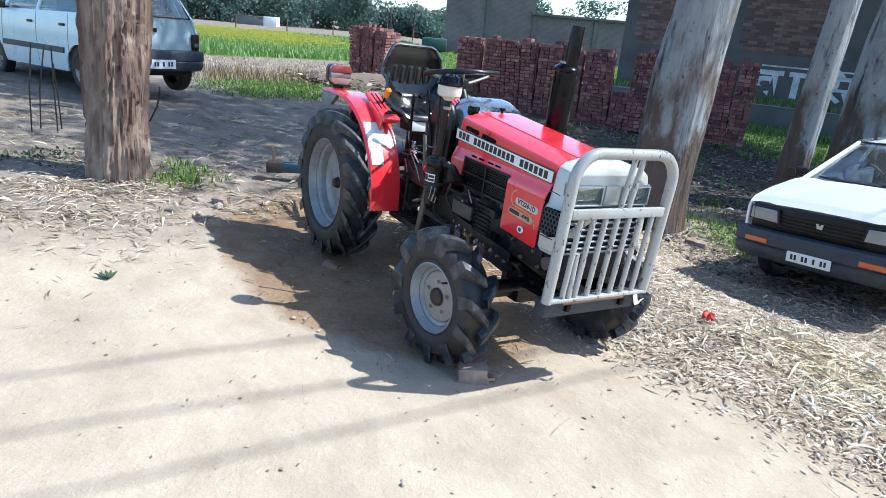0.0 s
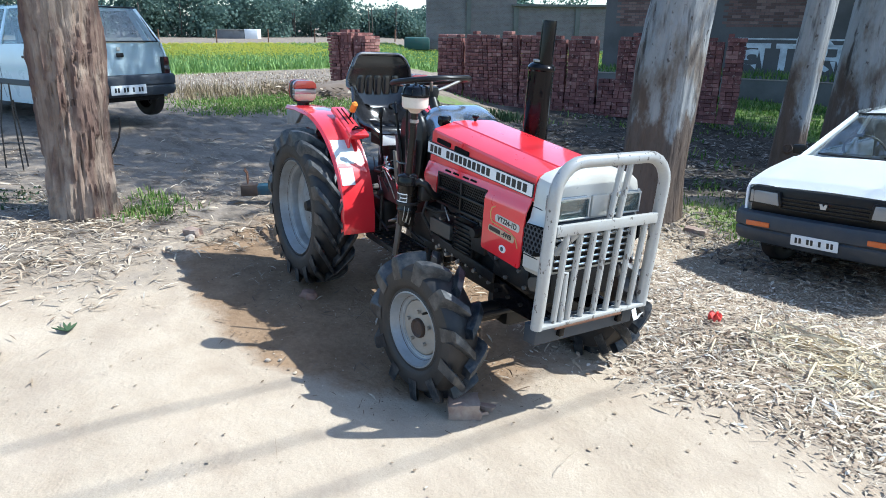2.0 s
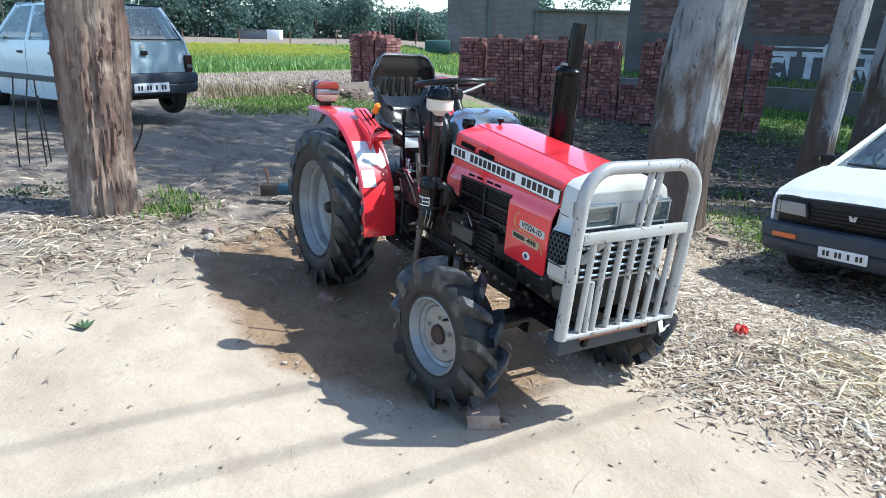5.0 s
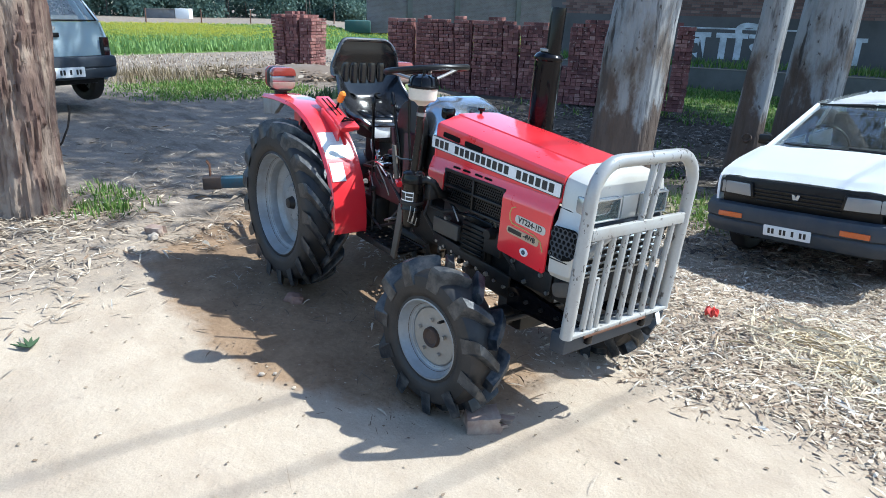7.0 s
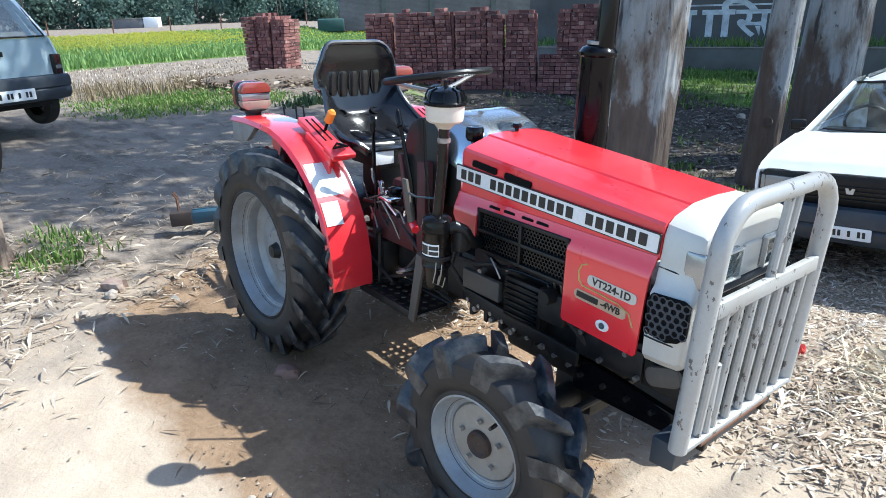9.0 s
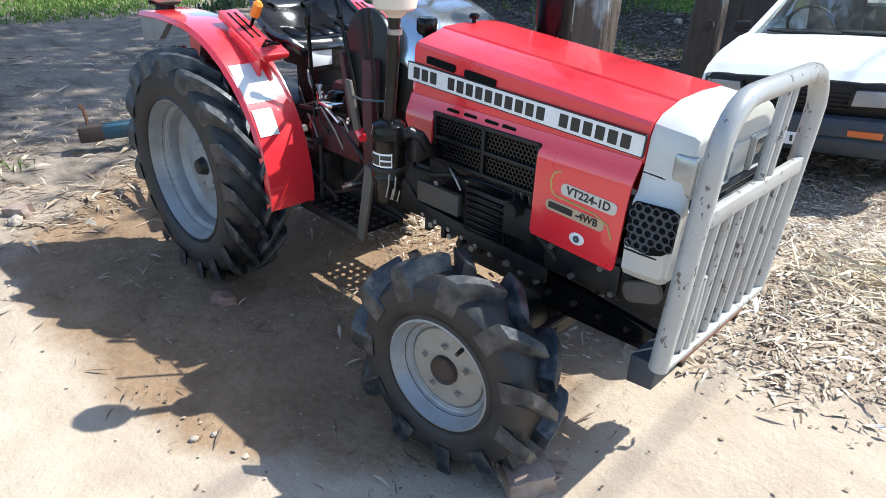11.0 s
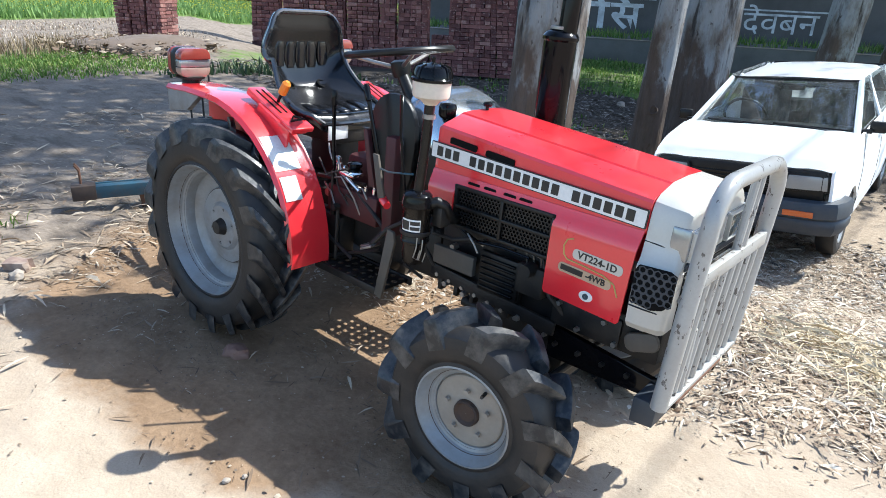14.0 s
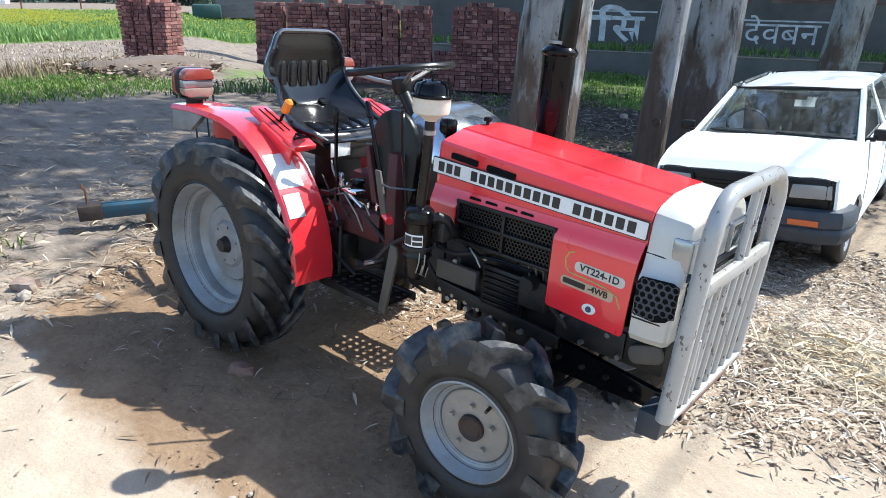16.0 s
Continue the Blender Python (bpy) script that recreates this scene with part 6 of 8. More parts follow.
def car(m, paint, label, strip, drop=0.0, rake=0.0):
    c = thing("hatchback_car", m, label, "car", "parked cars")
    # flanks with wheel arches
    arches = lambda cx: [(cx + 0.29 * math.cos(radians(a)), 0.262 + 0.29 * math.sin(radians(a))) for a in range(180, -1, -12)]
    low = [(-1.57, 0.34), (-1.45, 0.262)] + arches(-1.13) + [(-0.82, 0.22), (0.735, 0.22)] + arches(1.045) + [(1.36, 0.262), (1.56, 0.34)]
    up = [(1.585, 0.55), (1.58, 0.73), (1.55, 0.775), (1.2, 0.84), (0.84, 0.893), (0.72, 0.897), (-0.2, 0.905), (-1.2, 0.92), (-1.49, 0.925), (-1.56, 0.7), (-1.585, 0.5)]
    for s in (-1, 1):
        bm = bmesh.new()
        bm.faces.new([bm.verts.new((x, 0, z)) for x, z in low + up])
        for k in range(-8, 9):
            bmesh.ops.bisect_plane(bm, geom=bm.verts[:] + bm.edges[:] + bm.faces[:], plane_co=(k * 0.19, 0, 0), plane_no=(1, 0, 0))
        for z in (0.3, 0.38, 0.44, 0.47, 0.55, 0.63, 0.7, 0.77, 0.84):
            bmesh.ops.bisect_plane(bm, geom=bm.verts[:] + bm.edges[:] + bm.faces[:], plane_co=(0, 0, z), plane_no=(0, 0, 1))
        for v in bm.verts:
            v.co.y = s * car_width(v.co.x, v.co.z)
        bmesh.ops.solidify(bm, geom=bm.faces[:], thickness=0.02)
        if max(abs(v.co.y) - car_width(v.co.x, v.co.z) for v in bm.verts) > 0.01:
            bmesh.ops.translate(bm, verts=bm.verts, vec=(0, -s * 0.02, 0))
        fl = part("flank", bm, paint, c, "", 50)
        for x in (0.74, -0.16, -0.92):
            b = bmesh.new()
            tube(b, [(x + (0.06 if x > 0.5 else 0) * ss(0.6, 0.3, z), s * (car_width(x, z) + 0.0005), z) for z in [0.27 + 0.0625 * i for i in range(11)]], 0.0028, 5)
            part("door_seam", b, PLASTIC, fl)
        for x in (-0.02, -0.8):
            b = bmesh.new()
            box(b, (x, s * (car_width(x, 0.76) + 0.008), 0.765), (0.12, 0.022, 0.03), None, 0.006)
            part("door_handle", b, PLASTIC if strip else paint, fl)
        if strip:
            b = bmesh.new()
            loft(b, [[(x, s * (car_width(x, z) + o), z) for o, z in ((0.001, 0.43), (0.014, 0.435), (0.014, 0.495), (0.001, 0.5))] for x in [-0.82 + 0.155 * i for i in range(11)]])
            part("side_strip", b, BUMPER, fl, "dark rubbing strip")
        # wheel wells
        for cx in (-1.13, 1.045):
            b = bmesh.new()
            loft(b, [[(cx + 0.285 * math.cos(radians(a)), s * y, 0.262 + 0.285 * math.sin(radians(a))) for a in range(0, 181, 15)] for y in (0.68, 0.4)])
            part("wheel_well", b, PLASTIC, fl)
        # mirror
        b = bmesh.new()
        box(b, (0.62, s * 0.75, 0.93), (0.05, 0.12, 0.09), None, 0.018)
        box(b, (0.66, s * 0.68, 0.9), (0.05, 0.08, 0.03), None, 0.008)
        part("wing_mirror", b, PLASTIC, c, "black wing mirror")
        for cx in (-1.13, 1.045):
            car_wheel(c, cx, s * 0.61)
    b = bmesh.new()
    box(b, (0, 0, 0.3), (2.9, 1.1, 0.14), None, 0.02)
    box(b, (0, 0, 0.42), (1.3, 1.32, 0.08), None, 0.01)
    part("underbody", b, PLASTIC, c)
    # bonnet
    def bon(u, v):
        x = 0.82 + 0.76 * v
        w = car_width(x, 0.8) - 0.004
        y = (2 * u - 1) * w
        z = 0.893 - 0.1 * v - 0.035 * ss(0.92, 1.0, v)
        return x, y, z + 0.028 * (1 - (2 * u - 1) ** 2) * (1 - 0.3 * v) + 0.012 * (ss(0.62, 0.7, abs(2 * u - 1)) - ss(0.9, 1.0, abs(2 * u - 1)) * 0.8)
    grid_part("bonnet", bon, 16, 12, paint, c, "plain bonnet", -0.012)
    b = bmesh.new()
    box(b, (0.8, 0, 0.878), (0.09, 1.26, 0.02), None, 0.006)
    cowl = part("cowl", b, PLASTIC, c)
    for y0, y1 in ((0.55, 0.05), (0.02, -0.48)):
        b = bmesh.new()
        tube(b, [(0.82, y0 - 0.12, 0.905), (0.79, (y0 + y1) / 2, 0.92), (0.765, y1, 0.925)], [0.01, 0.008, 0.005], 6)
        tube(b, [(0.775, y0 + 0.02, 0.915), (0.757, y1 - 0.03, 0.93)], 0.007, 6)
        part("wiper", b, PLASTIC, cowl, "black wiper")
    # nose
    b = bmesh.new()
    box(b, (1.55, 0, 0.645), (0.07, 1.2, 0.24), None, 0.02)
    front = part("front_panel", b, PLASTIC, c)
    for i in range(4):
        b = bmesh.new()
        box(b, (1.592, 0, 0.6 + 0.03 * i), (0.018, 0.66, 0.012), None, 0.003)
        part("grille_slat", b, PLASTIC, front)
    b = bmesh.new()
    prism(b, [(-0.03, 0.02), (-0.012, 0.02), (0, 0.0), (0.012, 0.02), (0.03, 0.02), (0.02, -0.02), (-0.02, -0.02)], 0, 0.008, Matrix.Translation((1.6, 0, 0.665)) @ Matrix.Rotation(radians(90), 4, "Z") @ Matrix.Rotation(radians(90), 4, "X"))
    part("emblem", b, SILVER, front, "small silver emblem")
    for s in (-1, 1):
        mm = Matrix.Translation((1.575, s * 0.49, 0.668)) @ Matrix.Rotation(radians(90 + s * 8), 4, "Z") @ Matrix.Rotation(radians(90), 4, "X")
        b = bmesh.new()
        k = s
        prism(b, [(-0.145 * k, 0.07), (0.13 * k, 0.07), (0.14 * k, -0.055), (-0.165 * k, -0.055), (-0.165 * k, -0.02)][:: (1 if k > 0 else -1)], -0.03, 0.015, mm, 0.006)
        hl = part("headlamp", b, PLASTIC, front, "angular headlamp in a dark surround")
        b = bmesh.new()
        prism(b, [(-0.13 * k, 0.058), (0.118 * k, 0.058), (0.126 * k, -0.043), (-0.148 * k, -0.043)][:: (1 if k > 0 else -1)], 0.0, 0.022, mm, 0.006)
        part("lamp_glass", b, SMOKE, hl, "greyish lamp glass")
    def bumper(name, xs, xe, sgn):
        prof = [(0.0, 0.3), (0.035, 0.31), (0.06, 0.36), (0.062, 0.41), (0.05, 0.425), (0.066, 0.44), (0.066, 0.52), (0.05, 0.55), (0.0, 0.56)]
        path = [(xe, 0.7), (xs - sgn * 0.12, 0.692), (xs - sgn * 0.03, 0.66), (xs, 0.58), (xs + sgn * 0.02, 0.3), (xs + sgn * 0.025, 0), (xs + sgn * 0.02, -0.3), (xs, -0.58), (xs - sgn * 0.03, -0.66), (xs - sgn * 0.12, -0.692), (xe, -0.7)]
        rings = []
        for i, (x, y) in enumerate(path):
            a = Vector(path[max(0, i - 1)]) - Vector(path[min(len(path) - 1, i + 1)])
            n = Vector((a.y, -a.x)).normalized() * (1 if sgn > 0 else -1)
            if n.dot(Vector((x, y)) - Vector((0, 0))) < 0:
                n = -n
            rings.append([(x + n.x * o, y + n.y * o, z) for o, z in prof])
        b = bmesh.new()
        loft(b, rings)
        return part(name, b, BUMPER, c, "dark grey plastic bumper", 40)
    fb = bumper("front_bumper", 1.6, 1.36, 1)
    for s in (-1, 1):
        b = bmesh.new()
        box(b, (1.68, s * 0.47, 0.47), (0.02, 0.2, 0.042), Matrix.Identity(4), 0.005)
        part("indicator", b, AMBER, fb, "amber indicator")
        for k in range(2):
            b = bmesh.new()
            box(b, (1.667, s * (0.16 + 0.13 * k), 0.465), (0.012, 0.1, 0.035), None, 0.004)
            part("bumper_slot", b, PLASTIC, fb)
    bar_plate(c, Matrix.Translation((1.692, 0.0, 0.397)) @ Matrix.Rotation(radians(90), 4, "Z") @ Matrix.Rotation(radians(90), 4, "X"), 0.36, 0.085, 10)
    rb = bumper("rear_bumper", -1.58, -1.4, -1)
    bar_plate(c, Matrix.Translation((-1.672, 0.0, 0.39)) @ Matrix.Rotation(radians(-90), 4, "Z") @ Matrix.Rotation(radians(90), 4, "X"), 0.46, 0.11, 10)
    # hatch
    def hatch(u, v):
        z = 0.5 + 0.43 * v
        x = -1.6 + 0.085 * v ** 1.6
        w = car_width(-1.45, z) - 0.02
        y = (2 * u - 1) * w
        return x + 0.05 * abs(2 * u - 1) ** 3, y, z
    ht = grid_part("tailgate", hatch, 12, 8, paint, c, "plain tailgate", 0.015)
    b = bmesh.new()
    box(b, (-1.58, -0.0, 0.79), (0.02, 0.09, 0.05), None, 0.006)
    part("lock", b, PLASTIC, ht)
    b = bmesh.new()
    box(b, (-1.56, 0.0, 0.86), (0.012, 0.045, 0.045), Matrix.Identity(4), 0.01)
    part("emblem", b, SILVER, ht)
    for s in (-1, 1):
        b = bmesh.new()
        mm = Matrix.Translation((-1.567, s * 0.6, 0.645)) @ Matrix.Rotation(radians(-90 - s * 14), 4, "Z") @ Matrix.Rotation(radians(90), 4, "X")
        prism(b, rounded(0.11, 0.23, 0.012), -0.02, 0.022, mm, 0.005)
        tl = part("tail_lamp", b, PLASTIC, c, "dark tail lamp cluster")
        for k, (mat, h) in enumerate(((DARKLENS, 0.1), (CLEARLENS, 0.04), (DARKLENS, 0.06))):
            b = bmesh.new()
            prism(b, rounded(0.075, h, 0.008), 0.015, 0.026, mm @ Matrix.Translation((0, (0.06, -0.015, -0.075)[k], 0)), 0.003)
            part("lens", b, mat, tl)
    # cabin
    def roof(u, v):
        x = 0.25 - rake - (1.47 - rake) * v
        e = 1.262 - drop + 0.022 * math.sin(math.pi * (0.1 + 0.72 * v)) - 0.01 * ss(0.9, 1, v)
        w = 0.535 - 0.02 * ss(0.6, 1, v)
        q = 2 * u - 1
        return x + 0.04 * (1 - q * q) * (1 - 2 * v) * ss(0.2, 0, min(v, 1 - v)), q * w, e + 0.022 * (1 - q * q) - 0.03 * ss(0.9, 1.0, abs(q))
    grid_part("roof", roof, 14, 14, paint, c, "plain roof", -0.03)

    def pillar(name, a, bb, w, d, mat=None):
        b = bmesh.new()
        a, bb = Vector(a), Vector(bb)
        ax = (bb - a).normalized()
        sx = Vector((1, 0, 0))
        sx = (sx - ax * sx.dot(ax)).normalized()
        sy = ax.cross(sx)
        loft(b, [[p + sx * w * i + sy * d * j for i, j in ((-1, -0.6), (-0.6, -1), (0.6, -1), (1, -0.6), (1, 0.6), (0.6, 1), (-0.6, 1), (-1, 0.6))] for p in (a, bb)])
        return part(name, b, mat or paint, c)
    for s in (-1, 1):
        pillar("pillar", (0.82, s * 0.64, 0.87), (0.25 - rake, s * 0.522, 1.25 - drop), 0.034, 0.02)
        pillar("pillar", (-0.16, s * 0.665, 0.89), (-0.2, s * 0.525, 1.262 - drop), 0.035, 0.012)
        pillar("pillar", (-1.2, s * 0.645, 0.91), (-1.05, s * 0.518, 1.26 - drop), 0.05, 0.014)
        pillar("pillar", (-1.47, s * 0.6, 0.92), (-1.2, s * 0.495, 1.245 - drop), 0.045, 0.03)

        def pane(x0, x1, t0, t1):
            def f(u, v):
                xb = x0 + (x1 - x0) * u
                xt = t0 + (t1 - t0) * u
                return xb + (xt - xb) * v, s * (0.652 - 0.122 * v), 0.895 + (0.4 - drop) * v
            return f
        for q in ((0.72, -0.13, 0.22 - rake, -0.17), (-0.2, -1.16, -0.23, -1.02), (-1.24, -1.44, -1.08, -1.18)):
            grid_part("side_window", pane(*q), 4, 4, GLASS, c, "dusty side glass", 0.004)
    def screen(u, v):
        q = 2 * u - 1
        return 0.77 - (0.52 + rake) * v + 0.07 * (1 - q * q) * (1 - 0.4 * v), q * (0.625 - 0.1 * v), 0.885 + (0.385 - drop) * v
    ws = grid_part("windscreen", screen, 12, 8, GLASS, c, "dusty windscreen", 0.004)
    b = bmesh.new()
    tube(b, [screen(0, 0)] + [screen(0, i / 6) for i in range(1, 7)] + [screen(i / 10, 1) for i in range(1, 11)] + [screen(1, 1 - i / 6) for i in range(1, 7)] + [screen(1 - i / 10, 0) for i in range(1, 10)], 0.009, 6, True)
    part("rubber_seal", b, PLASTIC, ws)
    def rearscreen(u, v):
        q = 2 * u - 1
        return -1.505 + 0.29 * v - 0.02 * (1 - q * q), q * (0.575 - 0.085 * v), 0.945 + (0.335 - drop) * v
    rs = grid_part("rear_window", rearscreen, 8, 6, CLEANGLASS, c, "dusty rear glass", 0.004)
    b = bmesh.new()
    tube(b, [rearscreen(0, i / 4) for i in range(5)] + [rearscreen(i / 8, 1) for i in range(1, 9)] + [rearscreen(1, 1 - i / 4) for i in range(1, 5)] + [rearscreen(1 - i / 8, 0) for i in range(1, 8)], 0.01, 6, True)
    part("rubber_seal", b, PLASTIC, rs)
    # inside
    b = bmesh.new()
    box(b, (0.62, 0, 0.84), (0.34, 1.2, 0.12), None, 0.03)
    part("dashboard", b, PLASTIC, c)
    for y in (-0.31, 0.31):
        b = bmesh.new()
        box(b, (-0.05, y, 0.55), (0.5, 0.46, 0.14), None, 0.04)
        box(b, (-0.3, y, 0.85), (0.12, 0.44, 0.5), Matrix.Identity(4), 0.05)
        box(b, (-0.32, y, 1.12), (0.09, 0.25, 0.12), None, 0.03)
        part("front_seat", b, CLOTH, c, "grey cloth front seat")
    b = bmesh.new()
    box(b, (-1.08, 0, 0.7), (0.14, 1.1, 0.36), None, 0.05)
    part("rear_seat", b, CLOTH, c, "grey cloth rear bench")
    b = bmesh.new()
    mm = Matrix.Translation((0.36, -0.31, 0.9)) @ Matrix.Rotation(radians(-65), 4, "Y")
    tube(b, [mm @ Vector((0.18 * math.cos(a), 0.18 * math.sin(a), 0)) for a in (2 * math.pi * i / 24 for i in range(24))], 0.012, 8, True)
    part("steering_wheel", b, PLASTIC, c)
    b = bmesh.new()
    box(b, (0.24 - rake, 0, 1.2 - drop), (0.03, 0.2, 0.06), None, 0.012)
    part("rear_view_mirror", b, PLASTIC, c)
    return c


DARKLENS = surface("dark_red_lens", (0.05, 0.015, 0.014), 0.15, 0, (0.12, 0.08, 0.07), 0.15, 14, 120, 0.0, coat=0.5)
SMOKE = surface("smoky_lamp_glass", (0.27, 0.27, 0.26), 0.08, 0, (0.3, 0.28, 0.24), 0.15, 14, 200, 0.05, coat=0.8)
car(pose(0.968, 4.986, -0.491, 4.3, 1.8, -88.1), CARWHITE, "small white hatchback with dark bumpers parked on the leaf litter", False, 0.055, 0.12)
car(pose(-6.86, -1.29, gz(-6.8, -1.2) + 0.02, 0.5, 0.3, 205), CARSILVER, "small pale hatchback with dark bumpers parked beyond the tree", True, -0.06)

# ---- placing: trees ----
def on_ground(x, y, dz=-0.05):
    return (x, y, gz(x, y) + dz)


tree([on_ground(-1.72, -1.43), (-1.7, -1.37, 1.5), (-1.68, -1.33, 4.0), (-1.9, -1.6, 12.0)], [0.205, 0.215, 0.2, 0.06], BARK_A, "tall eucalyptus with peeling brown bark beside the dirt road", 3, 7.0, rugged=1.0)
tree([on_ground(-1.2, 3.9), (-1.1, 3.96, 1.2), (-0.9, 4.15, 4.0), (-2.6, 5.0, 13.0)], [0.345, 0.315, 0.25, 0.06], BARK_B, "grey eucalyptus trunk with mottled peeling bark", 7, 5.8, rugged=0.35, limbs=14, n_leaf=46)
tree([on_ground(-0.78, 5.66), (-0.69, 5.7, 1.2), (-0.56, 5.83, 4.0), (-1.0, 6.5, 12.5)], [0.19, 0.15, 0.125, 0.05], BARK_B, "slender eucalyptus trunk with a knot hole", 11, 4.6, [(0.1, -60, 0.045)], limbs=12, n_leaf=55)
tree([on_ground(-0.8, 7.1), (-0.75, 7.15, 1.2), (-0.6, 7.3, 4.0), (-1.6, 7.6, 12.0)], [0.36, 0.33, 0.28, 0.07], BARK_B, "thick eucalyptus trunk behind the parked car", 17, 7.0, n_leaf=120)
# Crowns out of view, leaned back and thickened to shade the grass.
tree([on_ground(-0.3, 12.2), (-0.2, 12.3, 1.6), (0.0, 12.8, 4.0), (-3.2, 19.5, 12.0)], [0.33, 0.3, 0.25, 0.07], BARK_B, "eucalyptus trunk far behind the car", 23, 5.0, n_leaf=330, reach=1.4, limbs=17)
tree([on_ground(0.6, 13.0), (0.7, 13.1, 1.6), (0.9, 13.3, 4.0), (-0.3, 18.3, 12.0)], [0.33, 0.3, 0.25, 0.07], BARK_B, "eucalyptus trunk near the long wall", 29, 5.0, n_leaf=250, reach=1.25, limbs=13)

# ---- placing: brick stacks ----
rng = random.Random(5)
stack("brick_stack", Matrix.Translation((-9.95, 6.55, -0.36)) @ Matrix.Rotation(radians(30.8), 4, "Z"), 19, 22, "long row of stacked red bricks on the grass", 300, rng, skip=(11,))
stack("brick_stack", Matrix.Translation((-13.0, 5.2, gz(-13.0, 5.3) - 0.02)) @ Matrix.Rotation(radians(30.8), 4, "Z"), 3, 21, "square stack of red bricks beside the mustard field", 120, rng, deep=3)

# ---- placing: the long wall and plinth ----
hall = thing("workshop_wall", Matrix.Identity(4), "old brick wall with painted white lettering above a concrete plinth", "building")
PA, PB = (-12.5, 13.0), (14.0, 24.0)
wd = Vector((PB[0] - PA[0], PB[1] - PA[1], 0)).normalized()
wn_ = Vector((-wd.y, wd.x, 0))
LEN = (Vector((*PB, 0)) - Vector((*PA, 0))).length
PM = Matrix.Translation((PA[0], PA[1], 0)) @ Matrix.Rotation(math.atan2(wd.y, wd.x), 4, "Z")
bm = bmesh.new()
box(bm, (LEN / 2, 1.25, -0.35), (LEN, 2.5, 0.9), PM, 0.02)
part("plinth", bm, CONCRETE, hall, "old concrete plinth")
bm = bmesh.new()
# Upper wall is unseen; its height is set to shade the grass.
box(bm, (LEN / 2, 2.66, 4.6), (LEN, 0.24, 9.2), PM)
wall = part("wall_core", bm, DARKWALL, hall, "dark stained plaster wall")
V, F = [], []
rng = random.Random(8)
for r in range(56):
    z = 1.45 + r * 0.085
    for i in range(int(LEN / 0.26)):
        x0 = 0.26 * i + 0.13 * (r % 2)
        if (x0 // 3.4) != ((x0 + 0.24) // 3.4) or x0 % 3.4 < 0.35 or x0 > 20:
            continue
        o = len(V)
        y = 2.532 - rng.uniform(0, 0.006)
        V.extend(PM @ Vector(p) for p in ((x0, y, z), (x0 + 0.248, y, z), (x0 + 0.248, y, z + 0.074), (x0, y, z + 0.074), (x0, 2.56, z), (x0 + 0.248, 2.56, z), (x0 + 0.248, 2.56, z + 0.074), (x0, 2.56, z + 0.074)))
        F.extend(tuple(o + q for q in f) for f in ((0, 1, 2, 3), (0, 4, 5, 1), (1, 5, 6, 2), (2, 6, 7, 3), (3, 7, 4, 0)))
tagged(from_lists("wall_bricks", V, F, OLDBRICKS, hall), kind="stuff")


def painted(body, x, z, size, parent, thick=0.004, wide=1.0):
    cu = bpy.data.curves.new("painted_lettering", "FONT")
    cu.body, cu.size, cu.extrude, cu.offset = body, size, 0.006, thick
    tmp = new("painted_lettering", cu)
    me = bpy.data.meshes.new_from_object(tmp.evaluated_get(bpy.context.evaluated_depsgraph_get()))
    bpy.data.objects.remove(tmp)
    me.materials.append(PAINTWHITE)
    ob = new("painted_lettering", me)
    ob.parent = parent
    ob.matrix_local = PM @ Matrix.Translation((x, 2.53, z)) @ Matrix.Rotation(radians(90), 4, "X") @ Matrix.Diagonal((wide, 1, 1, 1))
    ob["label"] = "white painted lettering"


painted("व", 4.4, 0.27, 1.12, hall, 0.03, 1.25)
painted("ा", 5.42, 0.27, 1.12, hall, 0.03, 1.25)
painted("ि", 5.86, 0.27, 1.12, hall, 0.03, 1.25)
painted("स", 6.32, 0.27, 1.12, hall, 0.016, 1.2)
painted("न", 8.6, 0.27, 1.12, hall, 0.016, 1.1)
painted("देवबन", 10.08, 0.36, 0.84, hall, 0.0, 1.06)
for xa, xb, z in ((4.3, 7.6, 1.12), (10.0, 12.45, 0.97)):
    bm = bmesh.new()
    box(bm, ((xa + xb) / 2, 2.528, z), (xb - xa, 0.008, 0.045), PM)
    part("painted_line", bm, PAINTWHITE, hall, "white painted line above the letters")
bm = bmesh.new()
box(bm, (LEN / 2, 0.06, 0.112), (LEN, 0.16, 0.02), PM, 0.005)
part("plinth_edge", bm, STONE, hall, "pale edge of the plinth")
# far low building on the left
far = thing("low_building", Matrix.Identity(4), "long low grey brick building across the field", "building")
FM = Matrix.Translation((-42.0, 25.2, -0.3)) @ Matrix.Rotation(math.atan2(0.864, 0.503), 4, "Z")
bm = bmesh.new()
box(bm, (3.4, 3, 3.0), (6.8, 6, 6.0), FM)
part("end_block", bm, FARBRICK, far, "old brick end block")
bm = bmesh.new()
box(bm, (17, 2, 1.6), (20.4, 4, 3.2), FM)
fw = part("front_wall", bm, FARBRICK, far, "old brick wall")
bm = bmesh.new()
box(bm, (17, 2, 3.25), (21, 4.6, 0.16), FM)
part("roof_edge", bm, CONCRETE, far)
for x in (3.2, 6.8, 11.5, 16.2, 21):
    bm = bmesh.new()
    box(bm, (x, -0.06, 1.55 if x > 6 else 2.9), (0.35, 0.16, 3.1 if x > 6 else 5.8), FM)
    part("pilaster", bm, CONCRETE, far)

